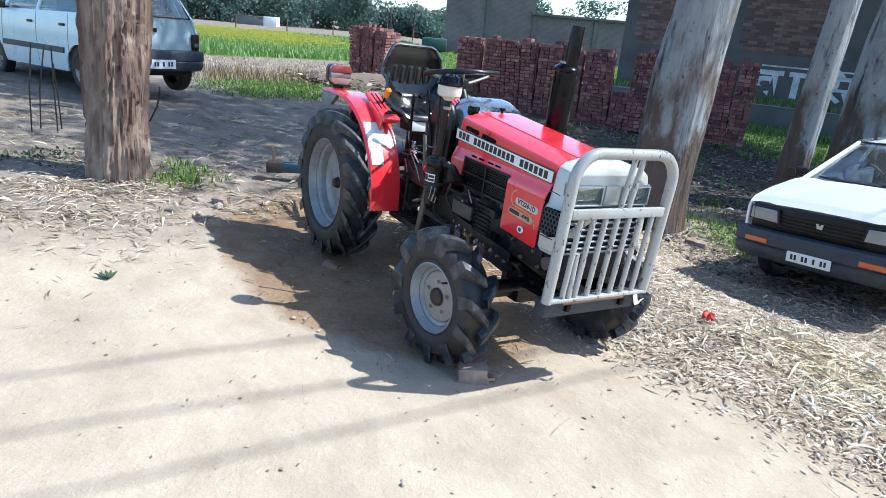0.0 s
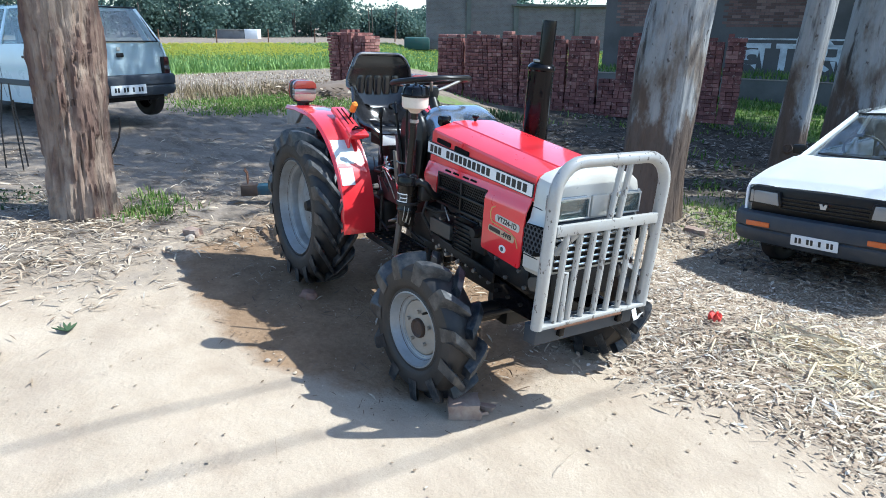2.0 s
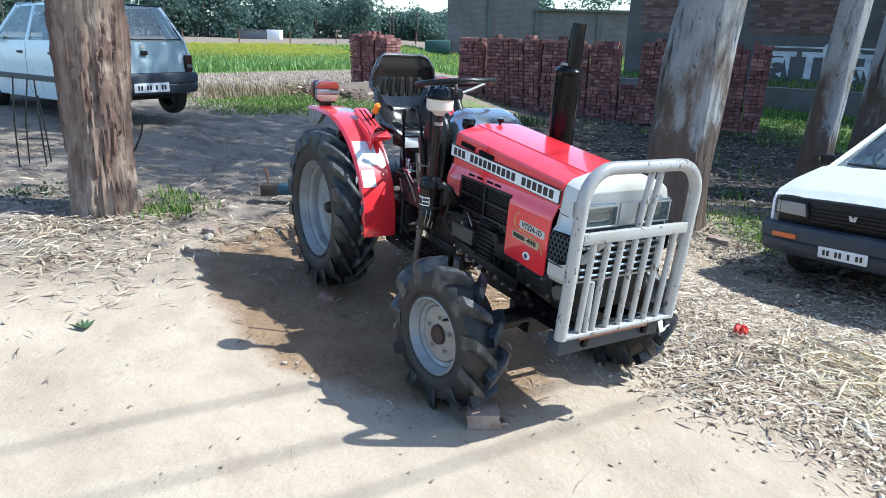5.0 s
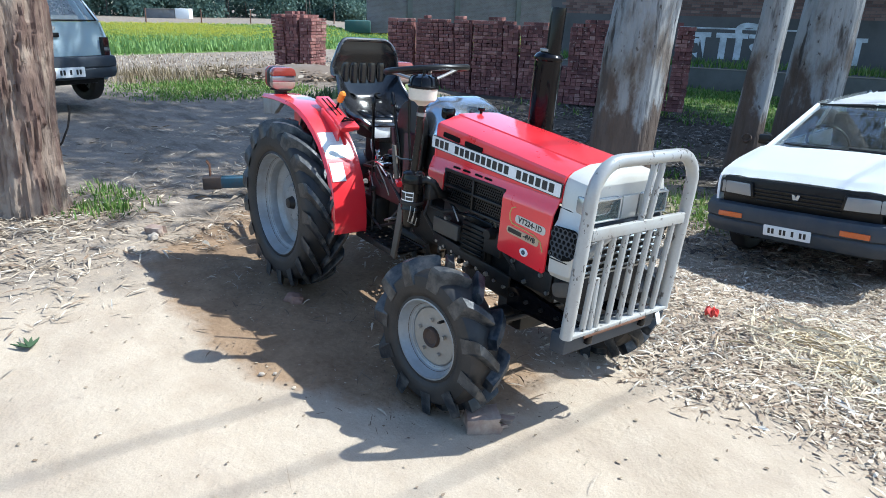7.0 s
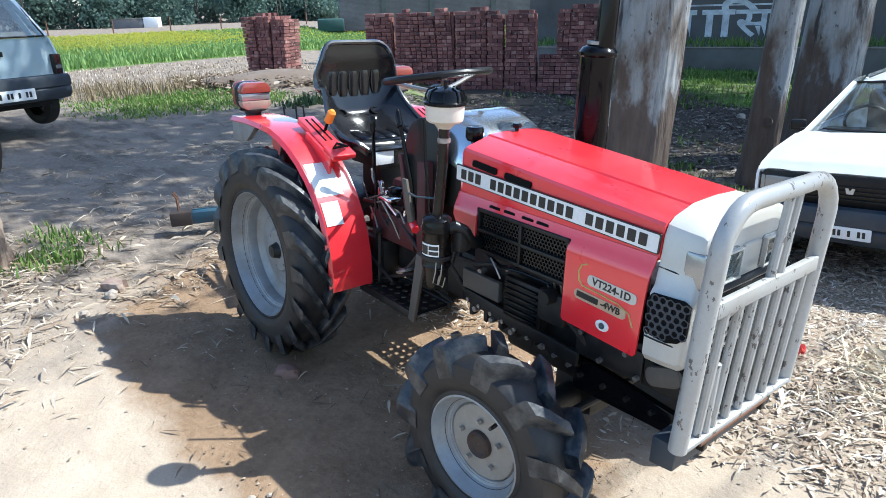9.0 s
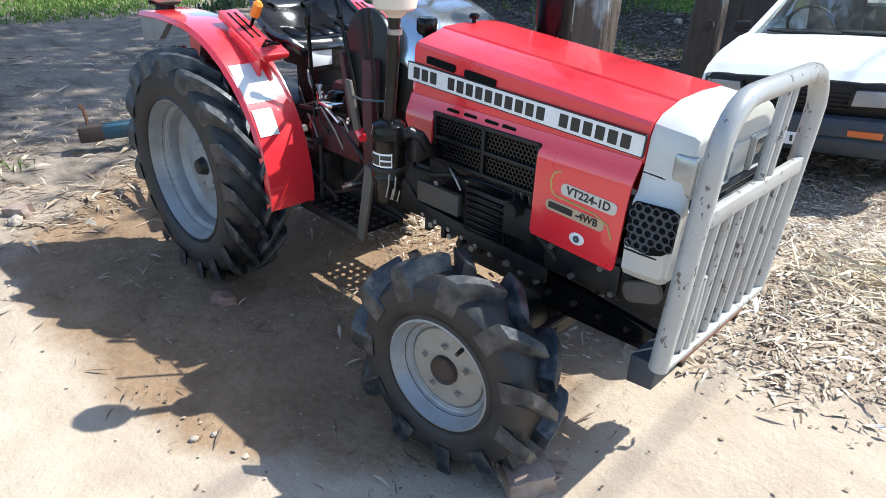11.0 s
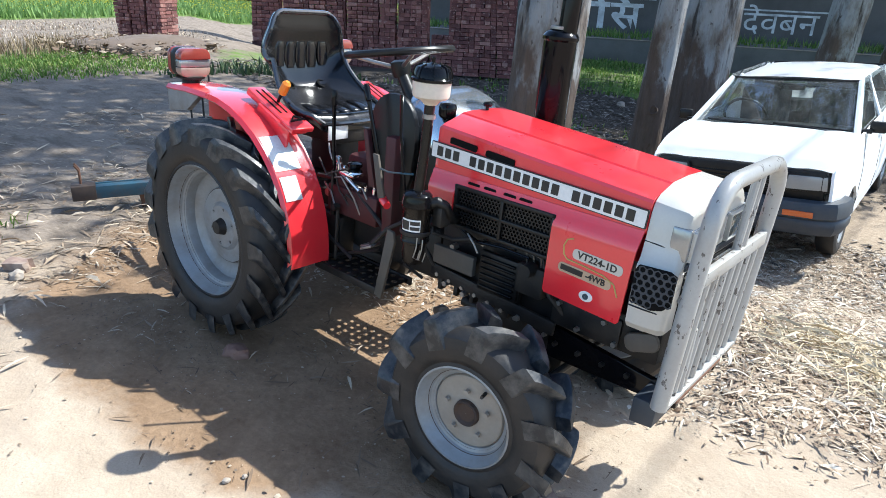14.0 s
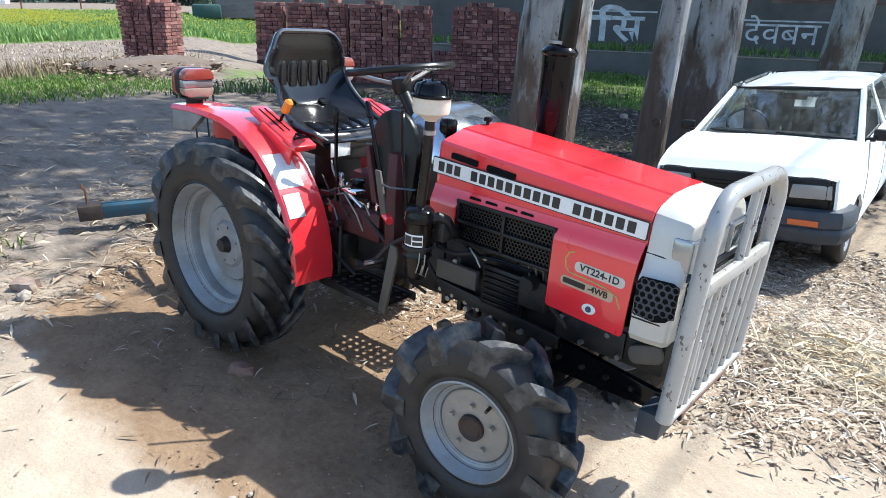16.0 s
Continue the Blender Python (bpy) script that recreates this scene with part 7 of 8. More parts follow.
# ---- leaf litter ----
def leaf_bits(name, label, rng, spots, mat, size=(0.05, 0.12), width=0.16, lift=0.012, category="leaf litter"):
    V, F = [], []
    for x, y, k in spots:
        L = rng.uniform(*size) * k
        w = L * width * rng.uniform(0.6, 1.5)
        a = rng.uniform(0, 6.28)
        d, s = Vector((math.cos(a), math.sin(a), rng.uniform(-0.25, 0.25))), Vector((-math.sin(a), math.cos(a), rng.uniform(-0.5, 0.5)))
        p = Vector((x, y, rough_gz(x, y) + 0.004 + rng.random() * lift))
        up = Vector((0, 0, rng.uniform(-0.05, 0.15) * L))
        o = len(V)
        V.extend((p - d * L / 2, p - d * L * 0.1 + s * w / 2 + up, p - d * L * 0.1 - s * w / 2 + up * 0.7, p + d * L * 0.25 + s * w * 0.4 + up, p + d * L * 0.25 - s * w * 0.4 + up * 0.7, p + d * L / 2))
        F.extend(((o, o + 2, o + 1), (o + 1, o + 2, o + 4, o + 3), (o + 3, o + 4, o + 5)))
    return tagged(from_lists(name, V, F, mat), label, category, kind="stuff")


rng = random.Random(21)


def scatter(n, x0, x1, y0, y1, density):
    out = []
    while len(out) < n:
        x, y = rng.uniform(x0, x1), rng.uniform(y0, y1)
        if rng.random() < density(x, y):
            out.append((x, y, rng.uniform(0.6, 1.3)))
    return out


def clump(x, y, f=1.4, seed=0.0):
    return max(0.0, 0.5 + 0.9 * noise.noise(Vector((x * f, y * f, seed))))


verge = scatter(80000, -0.6, 4.6, 0.1, 4.2, lambda x, y: ss(0.15, 1.0, y - 0.18 * (x - 1.6) + 0.3 * clump(x, y) - 0.15) * (0.35 + 0.65 * clump(x, y, 2.2, 4)) * (1.0 if x > 0.8 else 0.45))
leaf_bits("verge_litter", "thick dry eucalyptus leaves and bark flakes on the verge", rng, verge[:26000], LITTER, (0.025, 0.1), 0.09, 0.022)
leaf_bits("chaff", "fine dry leaf crumbs and chaff on the verge", rng, verge[26000:], LITTER, (0.012, 0.042), 0.3, 0.014)
back = scatter(7000, -4.5, 0.9, -2.8, 2.5, lambda x, y: (0.9 * ss(-0.2, -0.9, x + 0.3 * (y + 1.2)) * ss(-3.2, -1.2, x) + 0.25) * clump(x, y, 1.8, 7) ** 1.5 * (1.0 if x < -0.5 else 0.05))
leaf_bits("road_edge_litter", "scattered dry leaves and twigs beside the road", rng, back, ROADLITTER, (0.02, 0.13), 0.09, 0.012)
foot = scatter(1900, -3.2, 0.2, -2.5, -0.5, lambda x, y: ss(1.15, 0.35, math.hypot((x + 1.35) * 0.62, (y + 1.62) * 1.5)) * (0.3 + clump(x, y, 2.6, 17)))
leaf_bits("bark_flakes", "pale bark flakes and dry leaves about the tree foot", rng, foot, LITTER, (0.02, 0.11), 0.08, 0.02)
strips = scatter(1300, 1.9, 4.4, 0.3, 2.0, lambda x, y: ss(0.45, 0.9, y - 0.2 * (x - 1.6)) * clump(x, y, 1.6, 19) ** 1.5)
leaf_bits("bark_strips", "curled grey-white strips of shed bark on the litter", rng, strips, STRIPS, (0.03, 0.12), 0.09, 0.025, "bark")
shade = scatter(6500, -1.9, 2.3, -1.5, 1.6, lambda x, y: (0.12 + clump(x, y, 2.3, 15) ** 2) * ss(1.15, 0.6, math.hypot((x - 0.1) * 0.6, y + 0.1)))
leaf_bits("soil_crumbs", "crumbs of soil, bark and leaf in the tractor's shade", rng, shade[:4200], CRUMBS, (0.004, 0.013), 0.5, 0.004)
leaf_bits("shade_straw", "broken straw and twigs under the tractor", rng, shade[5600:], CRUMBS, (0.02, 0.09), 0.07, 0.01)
sand = scatter(900, -1.0, 4.5, -3.0, 0.6, lambda x, y: 0.3 + 0.7 * clump(x, y, 1.2, 2))
leaf_bits("sand_specks", "small leaf scraps and crumbs on the sand", rng, sand, ROADLITTER, (0.005, 0.02), 0.5, 0.003)
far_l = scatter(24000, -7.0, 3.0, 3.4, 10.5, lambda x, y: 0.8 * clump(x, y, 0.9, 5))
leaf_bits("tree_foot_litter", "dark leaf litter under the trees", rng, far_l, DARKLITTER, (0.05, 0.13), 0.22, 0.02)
clods = [(x, y, k) for x, y, k in scatter(1500, -10.2, -7.0, 2.0, 4.8, lambda x, y: ss(1.6, 0.6, math.hypot((x + 8.6) * 0.9, y - 3.5)))]
leaf_bits("soil_clods", "rough brown clods of dug soil", rng, clods, CRUMBS, (0.03, 0.11), 0.6, 0.16, "soil")
hay = scatter(1300, 1.6, 3.0, 0.9, 2.4, lambda x, y: max(0.03, 1 - 1.8 * math.hypot((x - 2.25) * 0.9, y - 1.55)))
leaf_bits("straw_heap", "loose yellow straw on the litter", rng, hay, STRAW, (0.08, 0.22), 0.03, 0.04, "straw")
twigs = scatter(260, -3.0, 4.0, -2.6, 3.6, lambda x, y: 0.9 if (x < -0.4 or y > 0.4) else 0.03)
leaf_bits("twigs", "thin dry twigs on the ground", rng, twigs, ROADLITTER, (0.06, 0.2), 0.022, 0.012, "twigs")


# ---- grass, weeds and crops ----
def blades(name, label, rng, spots, mat, h, per, width, spread, category="grass", tip=None):
    V, F = [], []
    for x, y, k in spots:
        for _ in range(per):
            px, py = x + rng.gauss(0, spread), y + rng.gauss(0, spread)
            p = Vector((px, py, gz(px, py) - 0.02))
            a = rng.uniform(0, 6.28)
            H = h * k * rng.uniform(0.5, 1.2)
            lean = Vector((math.cos(a), math.sin(a), 0)) * H * rng.uniform(0.1, 0.7)
            s = Vector((-math.sin(a), math.cos(a), 0)) * width * rng.uniform(0.6, 1.3)
            o = len(V)
            V.extend((p - s, p + s, p + lean * 0.45 + Vector((0, 0, H * 0.65)) + s * 0.8, p + lean * 0.45 + Vector((0, 0, H * 0.65)) - s * 0.8, p + lean + Vector((0, 0, H))))
            F.extend(((o, o + 1, o + 2, o + 3), (o + 3, o + 2, o + 4)))
    return tagged(from_lists(name, V, F, mat), label, category, kind="stuff")


def around(n, x, y, r):
    return [(x + rng.gauss(0, r), y + rng.gauss(0, r), rng.uniform(0.6, 1.3)) for _ in range(n)]


blades("grass_tuft", "green grass tuft at the foot of the tree", rng, around(45, -1.62, -1.02, 0.12) + around(20, -1.95, -0.95, 0.12), GRASS, 0.085, 9, 0.006, 0.04)
blades("verge_grass", "patch of fresh green grass between the trees", rng, around(60, -0.75, 4.75, 0.28) + around(30, -0.2, 4.45, 0.16) + around(12, -1.5, 5.5, 0.3), GRASS, 0.095, 12, 0.007, 0.07)
strip = scatter(620, -9.0, -6.5, 0.3, 3.2, lambda x, y: clump(x, y, 1.1, 3) * (0.3 + 0.7 * ss(0.4, 1.2, y)))
blades("roadside_grass", "low green weeds along the yard edge", rng, strip, GRASS, 0.065, 14, 0.009, 0.13)
lawn = scatter(1300, -9.5, 2.5, 6.5, 15.5, lambda x, y: clump(x, y, 0.6, 6) * (1 if y - 0.4 * x > 11.5 else 0.12))
blades("rough_grass", "rough short grass in front of the brick stacks and plinth", rng, lawn, GRASS, 0.11, 8, 0.014, 0.13)
dry = scatter(420, -11.5, -8.2, 0.3, 3.6, lambda x, y: clump(x, y, 1.1, 8) ** 2)
blades("dry_weeds", "brown dry weeds on the bank", rng, dry, DRYWEED, 0.22, 7, 0.005, 0.1, "weeds")
pale = scatter(450, -21.5, -14.5, 0.5, 9.0, lambda x, y: clump(x, y, 0.7, 12))
blades("dry_grass", "bleached dry grass along the field path", rng, pale, LITTER, 0.09, 8, 0.011, 0.2, "grass")
weeds = around(16, -6.7, 6.15, 0.18) + around(12, -6.2, 3.1, 0.2) + around(8, -5.9, 3.9, 0.2)
blades("weed_clump", "dark leafy weeds beside the brick stacks", rng, weeds, LEAVES, 0.17, 14, 0.018, 0.09, "weeds")
blades("fallen_foliage", "fallen leafy eucalyptus twigs beside the tree", rng, around(20, -2.36, -1.86, 0.16) + around(8, -2.3, -2.1, 0.12), LEAVES, 0.035, 8, 0.012, 0.1, "foliage")
shelf = []
for _ in range(700):
    u, v = rng.uniform(0, LEN), rng.uniform(0.2, 2.4)
    shelf.append((u, v))
V, F = [], []
for u, v in shelf:
    for _ in range(6):
        p = PM @ Vector((u + rng.gauss(0, 0.15), min(2.45, v + rng.gauss(0, 0.1)), 0.09))
        a, H = rng.uniform(0, 6.28), rng.uniform(0.08, 0.28)
        s = Vector((-math.sin(a), math.cos(a), 0)) * 0.02
        o = len(V)
        V.extend((p - s, p + s, p + Vector((math.cos(a) * H * 0.4, math.sin(a) * H * 0.4, H))))
        F.append((o, o + 1, o + 2))
tagged(from_lists("plinth_grass", V, F, GRASS), "grass growing on the plinth below the wall", "grass", kind="stuff")


def crop(n, x0, x1, y0, y1, dens, name, label, h, flowers):
    spots = scatter(n, x0, x1, y0, y1, dens)
    V, F, V2, F2 = [], [], [], []
    for x, y, k in spots:
        d = math.hypot(x - 3.5, y + 1.7)
        w = 0.008 + d * 0.0008
        z = gz(x, y)
        for _ in range(4):
            a = rng.uniform(0, 6.28)
            H = h * k * rng.uniform(0.6, 1.1)
            p = Vector((x + rng.gauss(0, 0.25), y + rng.gauss(0, 0.25), z))
            s = Vector((-math.sin(a), math.cos(a), 0)) * w
            t = Vector((math.cos(a) * H * 0.3, math.sin(a) * H * 0.3, H))
            o = len(V)
            V.extend((p - s * 0.4, p + s * 0.4, p + t * 0.6 + s, p + t * 0.6 - s, p + t))
            F.extend(((o, o + 1, o + 2, o + 3), (o + 3, o + 2, o + 4)))
            if rng.random() < flowers(x, y):
                o = len(V2)
                q, e = p + t, w * 1.1
                V2.extend((q + Vector((-e, 0, 0)), q + Vector((0, -e, e * 0.6)), q + Vector((e, 0, 0)), q + Vector((0, e, e * 1.2))))
                F2.append((o, o + 1, o + 2, o + 3))
    tagged(from_lists(name, V, F, CROP), label, "crop", kind="stuff")
    if F2:
        tagged(from_lists("mustard_bloom", V2, F2, BLOOM), "yellow mustard flowers over the green crop", "crop", kind="stuff")


crop(62000, -49, -19, -22, 38, lambda x, y: ss(-20.5, -22.5, x + 0.2 * y) * (1.0 if x > -40 else 0.7), "mustard_crop", "green mustard field in flower", 0.33,
     lambda x, y: 0.9 * ss(-25, -34, x) * ss(13, 6, y + 0.1 * x) + 0.07)
V, F = [], []
for i in range(120):
    x0, y0 = rng.uniform(-112, -92), -75 + 1.75 * i + rng.uniform(-2, 2)
    H = (rng.uniform(7.2, 9.0) + 4.0 * ss(20, -20, y0)) * (1 - 0.47 * ss(44, 48, y0))
    for k in range(20):
        c = Vector((x0 + rng.gauss(0, 1.4), y0 + rng.gauss(0, 1.6), -0.2 + H * (rng.uniform(0.02, 0.4) if k < 9 else rng.uniform(0.3, 0.92))))
        R = rng.uniform(1.0, 1.9)
        for _ in range(85):
            d = Vector((rng.gauss(0, 1), rng.gauss(0, 1), rng.gauss(0, 1))).normalized()
            p = c + d * R * rng.uniform(0.7, 1.05)
            s1 = d.orthogonal().normalized() * rng.uniform(0.11, 0.26)
            s1.rotate(Matrix.Rotation(rng.uniform(0, 6.28), 3, d))
            s2 = d.cross(s1) * rng.uniform(0.5, 1.0) + d * rng.uniform(-0.25, 0.25)
            o = len(V)
            V.extend((p - s1, p - s2, p + s1, p + s2))
            F.append((o, o + 1, o + 2, o + 3))
for i in range(16):
    x0, y0, H = rng.uniform(-56, -42), 40 + 1.7 * i, rng.uniform(4.6, 6.0)
    for k in range(10):
        c = Vector((x0 + rng.gauss(0, 1.0), y0 + rng.gauss(0, 1.2), -0.2 + H * rng.uniform(0.3, 0.95)))
        R = rng.uniform(0.6, 1.1)
        for _ in range(60):
            d = Vector((rng.gauss(0, 1), rng.gauss(0, 1), rng.gauss(0, 1))).normalized()
            p = c + d * R * rng.uniform(0.6, 1.1)
            s1 = d.orthogonal().normalized() * rng.uniform(0.08, 0.2)
            s2 = d.cross(s1) * rng.uniform(0.5, 1.0)
            o = len(V)
            V.extend((p - s1, p - s2, p + s1, p + s2))
            F.append((o, o + 1, o + 2, o + 3))
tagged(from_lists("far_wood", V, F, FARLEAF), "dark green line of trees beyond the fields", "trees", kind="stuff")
WOODBARK = surface("dark_far_bark", (0.07, 0.055, 0.045), 0.9, 0, (0.12, 0.1, 0.08), 0.4, 1.0, 8, 0.2)
bm = bmesh.new()
for i in range(120):
    x0, y0 = rng.uniform(-106, -92), -75 + 1.75 * i
    cyl(bm, (x0, y0, -0.4), (x0 + rng.uniform(-0.4, 0.4), y0, 4), 0.1, 0.07, 5)
tagged(part("wood_trunks", bm, WOODBARK), "thin dark trunks of the far wood", "trees", kind="stuff")

# ---- shed and fence posts in the field ----
shed = thing("field_shed", Matrix.Translation((-84, 23.6, -0.3)) @ Matrix.Rotation(radians(60), 4, "Z") @ Matrix.Scale(0.62, 4), "small grey shed with a white end wall beyond the field", "shed")
bm = bmesh.new()
box(bm, (-3.0, 0, 0.85), (5.6, 3, 1.7), None, 0.03)
part("shed_wall", bm, PLASTER, shed)
bm = bmesh.new()
box(bm, (1.2, 0.05, 0.95), (2.6, 3.1, 1.9), None, 0.03)
part("end_wall", bm, WHITE, shed, "white end wall")
bm = bmesh.new()
box(bm, (-3.0, 0, 1.75), (5.9, 3.4, 0.12), None, 0.02)
part("roof", bm, CONCRETE, shed)
bm = bmesh.new()
cyl(bm, (0, 0, 0), (0.03, 0.02, 1.3), 0.07, 0.05, 6)
post = part("fence_post", bm, RUST)
post.location = (-60, 4, -0.3)
tagged(post, "thin wooden fence post at the field's far edge", "post", "fence posts")
for i in range(1, 9):
    copy_thing(post, pose(-60 - 1.0 * i, 4 + 5.2 * i, -0.3))
for i in range(1, 4):
    copy_thing(post, pose(-60 + 1.0 * i, 4 - 5.2 * i, -0.3))
tank = bmesh.new()
box(tank, (0.9, 0, 0.45), (1.9, 1.6, 0.9), None, 0.12)
tank = part("water_trough", tank, surface("dark_green_paint", (0.02, 0.07, 0.06), 0.6, 0, (0.1, 0.1, 0.08), 0.4, 2, 30, 0.1))
tank.matrix_world = pose(-42.5, 23.6, -0.3, 0, 0, 60)
tagged(tank, "dark green trough at the corner of the building", "trough")

# ---- loose things on the ground ----
def lump(name, m, size, mat, label, category, seed, squash=0.7):
    bm = bmesh.new()
    bmesh.ops.create_icosphere(bm, subdivisions=3, radius=1.0)
    for v in bm.verts:
        n = v.co.normalized()
        k = 1 + 0.35 * noise.noise(n * 1.7 + Vector((seed, 0, 0))) + 0.14 * noise.noise(n * 5 + Vector((seed, 3, 0))) + 0.09 * noise.noise(n * 12 + Vector((seed, 3, 0)))
        v.co = Vector((n.x * k * size[0], n.y * k * size[1], n.z * k * size[2]))
    ob = part(name, bm, mat, None, "", 50)
    ob.matrix_world = m
    return tagged(ob, label, category)


def broken_brick(x, y, rz, size, seed, label, tip=0.0):
    bm = bmesh.new()
    box(bm, (0, 0, 0), size)
    bmesh.ops.subdivide_edges(bm, edges=bm.edges[:], cuts=4, use_grid_fill=True)
    for v in bm.verts:
        d = v.co.copy()
        v.co += Vector((noise.noise(d * 22 + Vector((seed, 0, 0))), noise.noise(d * 22 + Vector((0, seed, 0))), noise.noise(d * 22 + Vector((0, 0, seed))))) * 0.008
        v.co.x += (0.02 * noise.noise(Vector((d.y * 30, d.z * 30, seed)))) * (1 if d.x > 0 else 0)
    ob = part("broken_brick", bm, BROKENBRICK, None, "", 40)
    ob.matrix_world = pose(x, y, gz(x, y) + size[2] * 0.42, tip, 0, rz)
    return tagged(ob, label, "brick", "loose bricks")


broken_brick(1.685, -0.4, 62, (0.12, 0.085, 0.07), 1.0, "broken dusty brick half wedged before the front tyre", 6)
broken_brick(1.7, -0.3, 35, (0.07, 0.03, 0.018), 4.0, "thin brick splinter beside the front tyre", 0)
broken_brick(1.73, -0.34, 80, (0.045, 0.022, 0.014), 6.0, "tiny brick sliver beside the front tyre", 0)
broken_brick(-0.58, 4.0, 15, (0.22, 0.11, 0.07), 7.0, "loose pale brick lying near the tree", 0)
broken_brick(-0.95, -0.85, 40, (0.1, 0.07, 0.05), 9.0, "small broken brick at the road edge", 5)
lump("stone", pose(0.36, -0.53, gz(0.36, -0.53) + 0.012, 0, 0, 20), (0.055, 0.042, 0.032), REDSTONE, "small reddish stone in the tractor's shadow", "stone", 2.0)
for i, (x, y, s) in enumerate(((-0.85, -0.89, 0.04), (-0.7, -1.05, 0.03), (0.95, -0.95, 0.012), (0.97, -0.9, 0.009), (2.2, -1.0, 0.01), (0.1, -2.0, 0.012), (-2.4, 9.6, 0.12), (-2.0, 9.9, 0.1), (-2.9, 9.4, 0.09), (-8.8, 14.9, 0.12))):
    lump("stone", pose(x, y, gz(x, y) + s * 0.35, 0, 0, 40 * i), (s, s * 0.8, s * 0.6), STONE, "small pale stone on the ground", "stone", 5.0 + i)
bm = bmesh.new()
for k in range(5):
    a = 1.3 * k
    tube(bm, [(0.03 * math.cos(a), 0.03 * math.sin(a), 0), (0.02 * math.cos(a + 0.6), 0.02 * math.sin(a + 0.6), 0.03), (0.035 * math.cos(a + 1.2), 0.035 * math.sin(a + 1.2), 0.012)], [0.006, 0.018, 0.004], 6)
scrap = part("plastic_scrap", bm, SCRAPRED)
scrap.location = (1.56, 1.33, gz(1.56, 1.33) + 0.015)
tagged(scrap, "crumpled red plastic scrap on the leaf litter", "litter")
sprig = thing("leaf_sprig", pose(0.31, -1.68, gz(0.31, -1.68) + 0.012), "fresh green leaf sprig lying on the sand", "leaf")
for k in range(5):
    bm = bmesh.new()
    a = radians(150 + 18 * k)
    d, s = Vector((math.cos(a), math.sin(a), 0.05 * (k % 3))), Vector((-math.sin(a), math.cos(a), 0.15))
    loft(bm, [[d * L + s * w + Vector((0, 0, 0.004)), d * L - s * w + Vector((0, 0, 0.004)), d * L - s * w, d * L + s * w] for L, w in ((0.0, 0.002), (0.025, 0.006), (0.055, 0.007), (0.09, 0.001))])
    part("leaf", bm, LEAVES, sprig)
cage = thing("rebar_cage", pose(-3.4, -1.86, gz(-3.4, -1.86)), "dark upright steel bars standing by the road", "rebar")
for x, y, dx, dy, h in ((0.068, -0.127, 0.0, 0.068, 0.78), (-0.088, -0.055, 0.0, 0.096, 0.75), (0.088, 0.08, 0.0, 0.014, 0.76), (-0.1, 0.12, 0.01, -0.02, 0.6)):
    bm = bmesh.new()
    tube(bm, [(x, y, -0.05), (x + dx * 0.4, y + dy * 0.3, h * 0.5), (x + dx, y + dy, h)], 0.0065, 6)
    part("bar", bm, IRON, cage)
bm = bmesh.new()
tube(bm, [(-0.02, -0.1, 0.23), (0.0, 0.016, 0.24), (0.2, 0.1, 0.26), (0.4, 0.21, 0.27)], 0.005, 6)
part("tie_bar", bm, IRON, cage)
stake = part("iron_stake", tube(bmesh.new(), [(0, 0, -0.1), (0.004, 0, 0.3), (0, 0.003, 0.62)], 0.0075, 6), IRON)
stake.matrix_world = pose(-2.5, 1.06, gz(-2.5, 1.06))
tagged(stake, "thin dark iron stake upright in the yard", "stake", "iron stakes")
for k in (-0.085, 0.075):
    copy_thing(stake, pose(-2.5 + 0.55 * k, 1.06 + 0.83 * k, gz(-2.5, 1.06), 1.5))
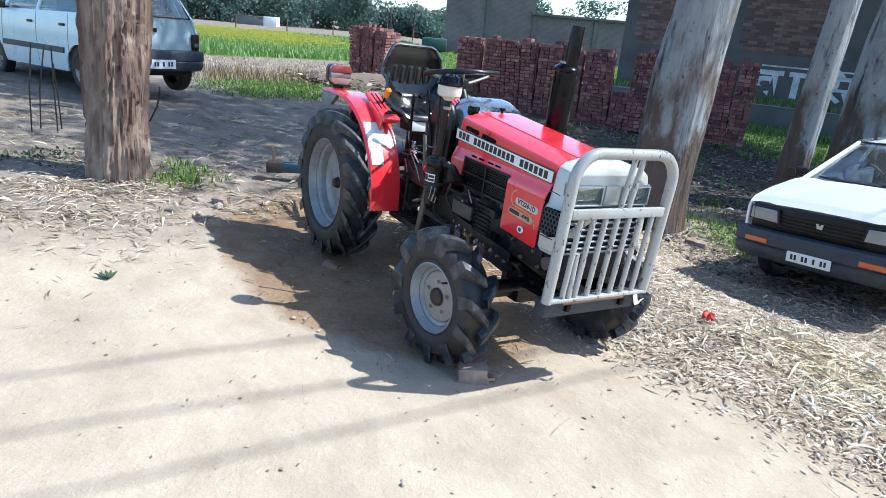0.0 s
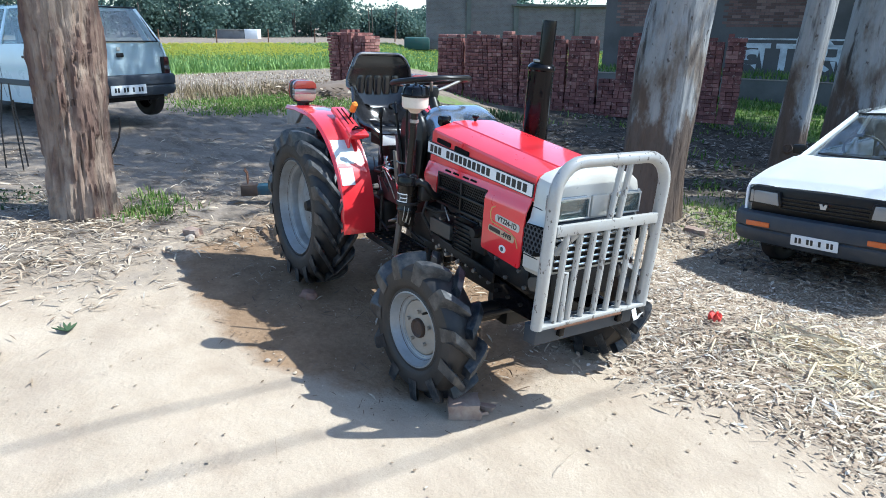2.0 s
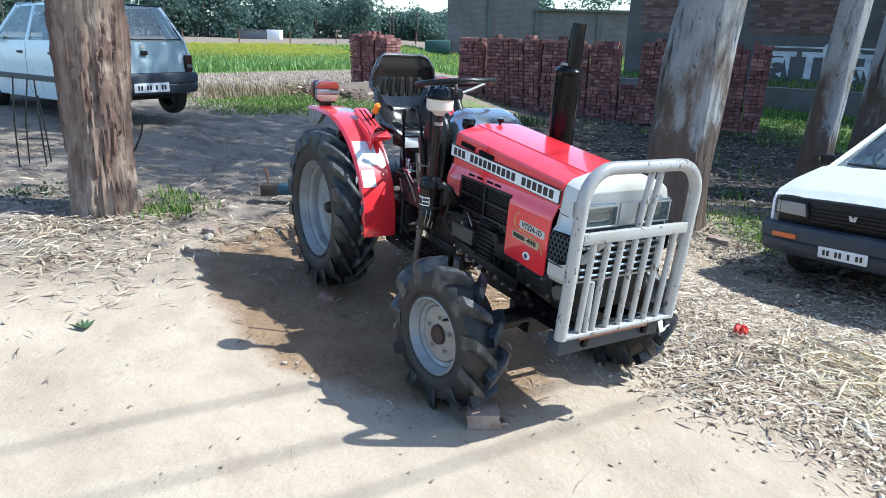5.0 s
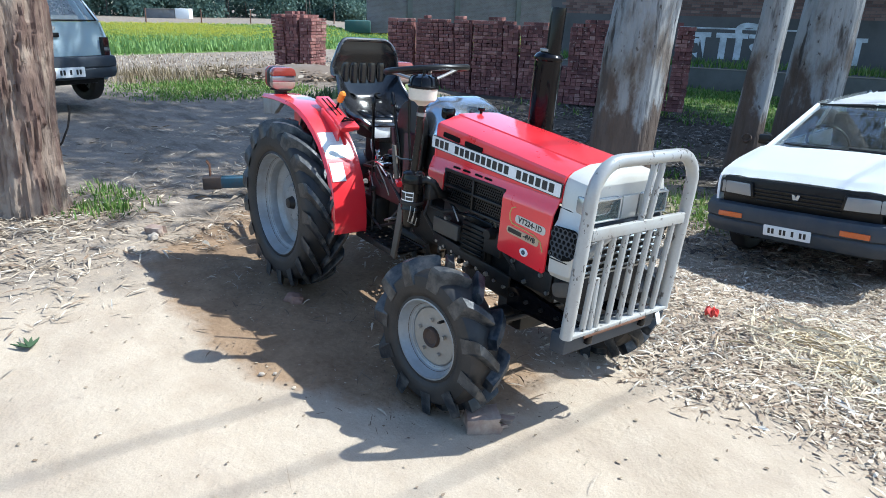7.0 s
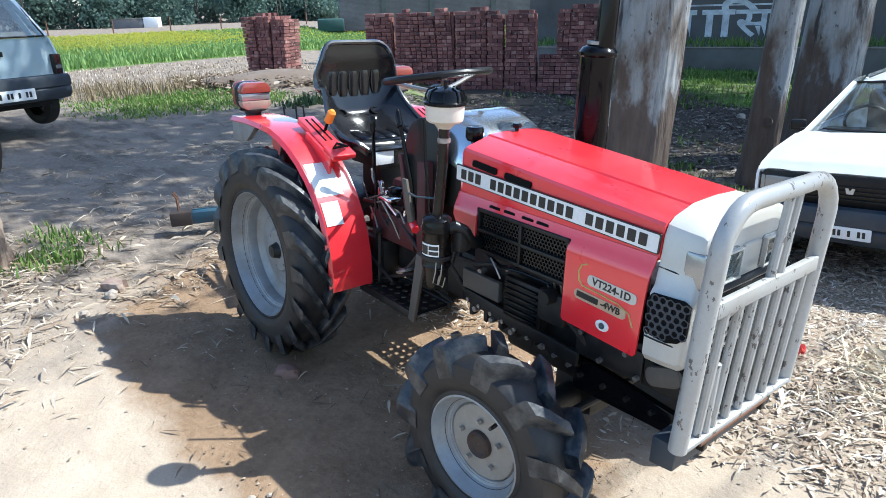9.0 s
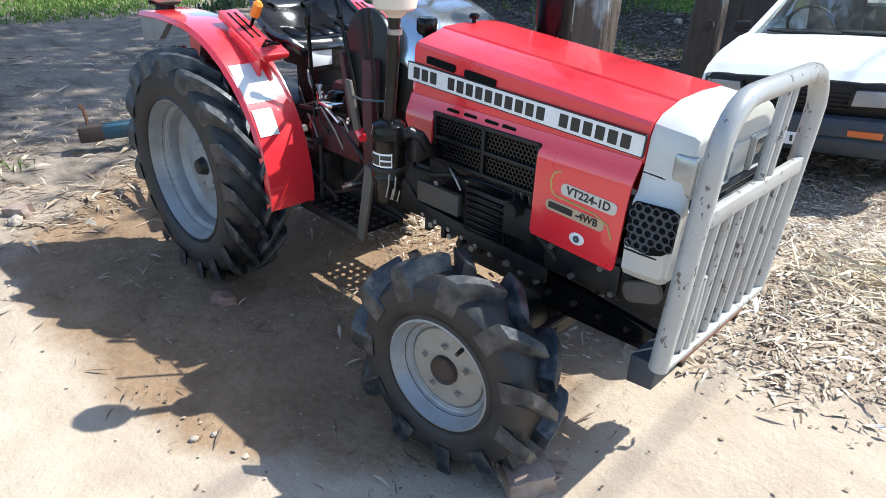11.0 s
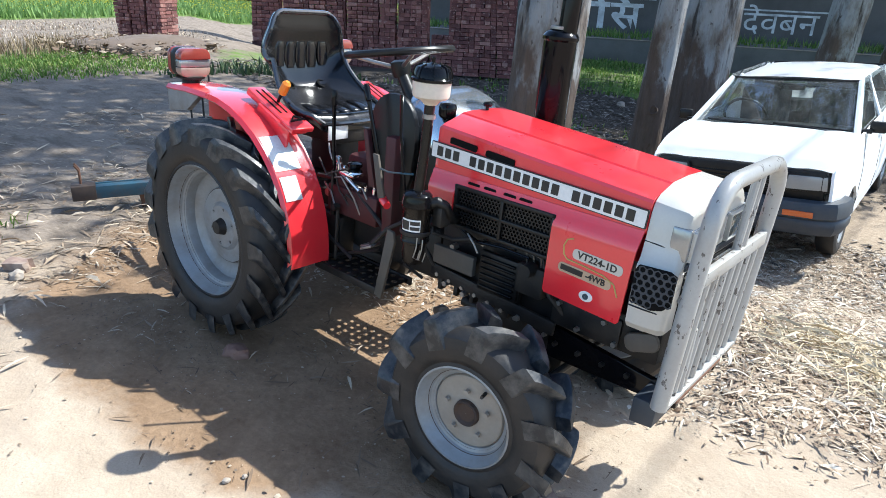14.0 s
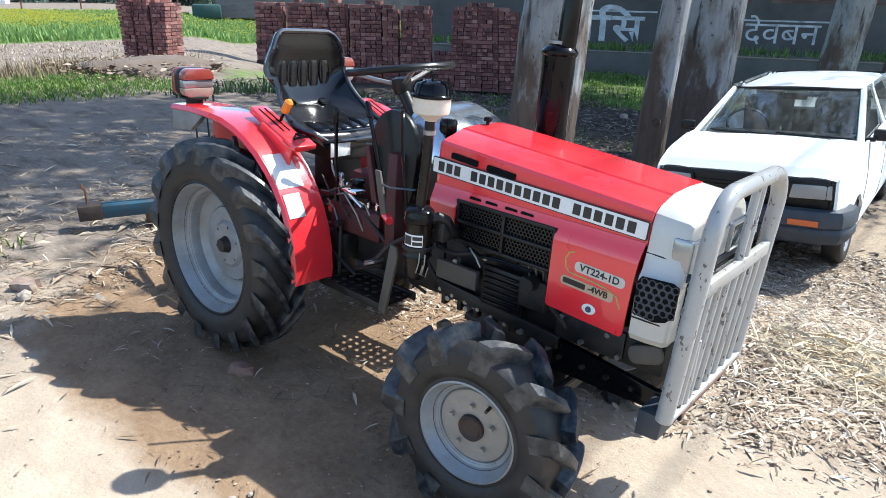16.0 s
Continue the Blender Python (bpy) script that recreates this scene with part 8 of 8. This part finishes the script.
# trailed beam behind the tractor
beam = thing("blue_beam", pose(-1.62, -0.29, gz(-1.65, 0) + 0.0, 0, 0, 68), "worn blue steel implement beam lying behind the tractor", "implement")
bm = bmesh.new()
box(bm, (0.62, 0, 0.15), (1.25, 0.1, 0.012), None, 0.004)
for y in (-0.045, 0.045):
    box(bm, (0.62, y, 0.125), (1.25, 0.012, 0.075), None, 0.004)
body = part("beam", bm, BLUE, beam)
bm = bmesh.new()
box(bm, (0.03, 0, 0.128), (0.13, 0.112, 0.09), None, 0.008)
part("end_plate", bm, RUSTDARK, body, "dark rusty end sleeve")
for y in (-0.025, 0.025):
    bm = bmesh.new()
    tube(bm, [(0.02, y, 0.18), (0.02, y, 0.26), (0.0, y + 0.008, 0.29)], 0.007, 6)
    part("hitch_pin", bm, RUST, body)
for x in (0.35, 1.1):
    bm = bmesh.new()
    prism(bm, [(x - 0.03, 0.1), (x + 0.03, 0.1), (x + 0.02, 0.0), (x - 0.015, -0.03)], -0.012, 0.012, SIDE, 0.003)
    part("tine", bm, RUST, body)
# bent stick by the tree, soil heap, overhead wires
bm = bmesh.new()
tube(bm, [(-1.613, -1.126, 0.785), (-1.613, -1.128, 0.73), (-1.615, -1.149, 0.643), (-1.63, -1.195, 0.544), (-1.67, -1.25, 0.47)], 0.007, 6)
tagged(part("bent_rod", bm, IRON), "thin bent rod driven into the tree trunk", "rod")
heap = lump("soil_mound", pose(-8.6, 3.5, gz(-8.6, 3.5), 0, 0, 60), (1.3, 0.65, 0.2), surface("dug_soil", (0.16, 0.12, 0.09), 0.95, 0, (0.1, 0.07, 0.05), 0.6, 3, 20, 0.6), "low heap of dug brown soil beside the stacks", "soil heap", 3.0)
for off, lean in ((1.16, 0.0), (1.55, 0.03), (1.87, 0.0)):
    bm = bmesh.new()
    c = Vector((off, -1.4, 0)) + SUN_TO / SUN_TO.z * 7.0
    tube(bm, [c + Vector((lean * s, s, 0.0006 * s * s)) for s in range(-40, 41, 8)], 0.011, 5)
    tagged(part("overhead_wire", bm, RUBBER), "black overhead cable high above the road", "cable", "overhead wires")
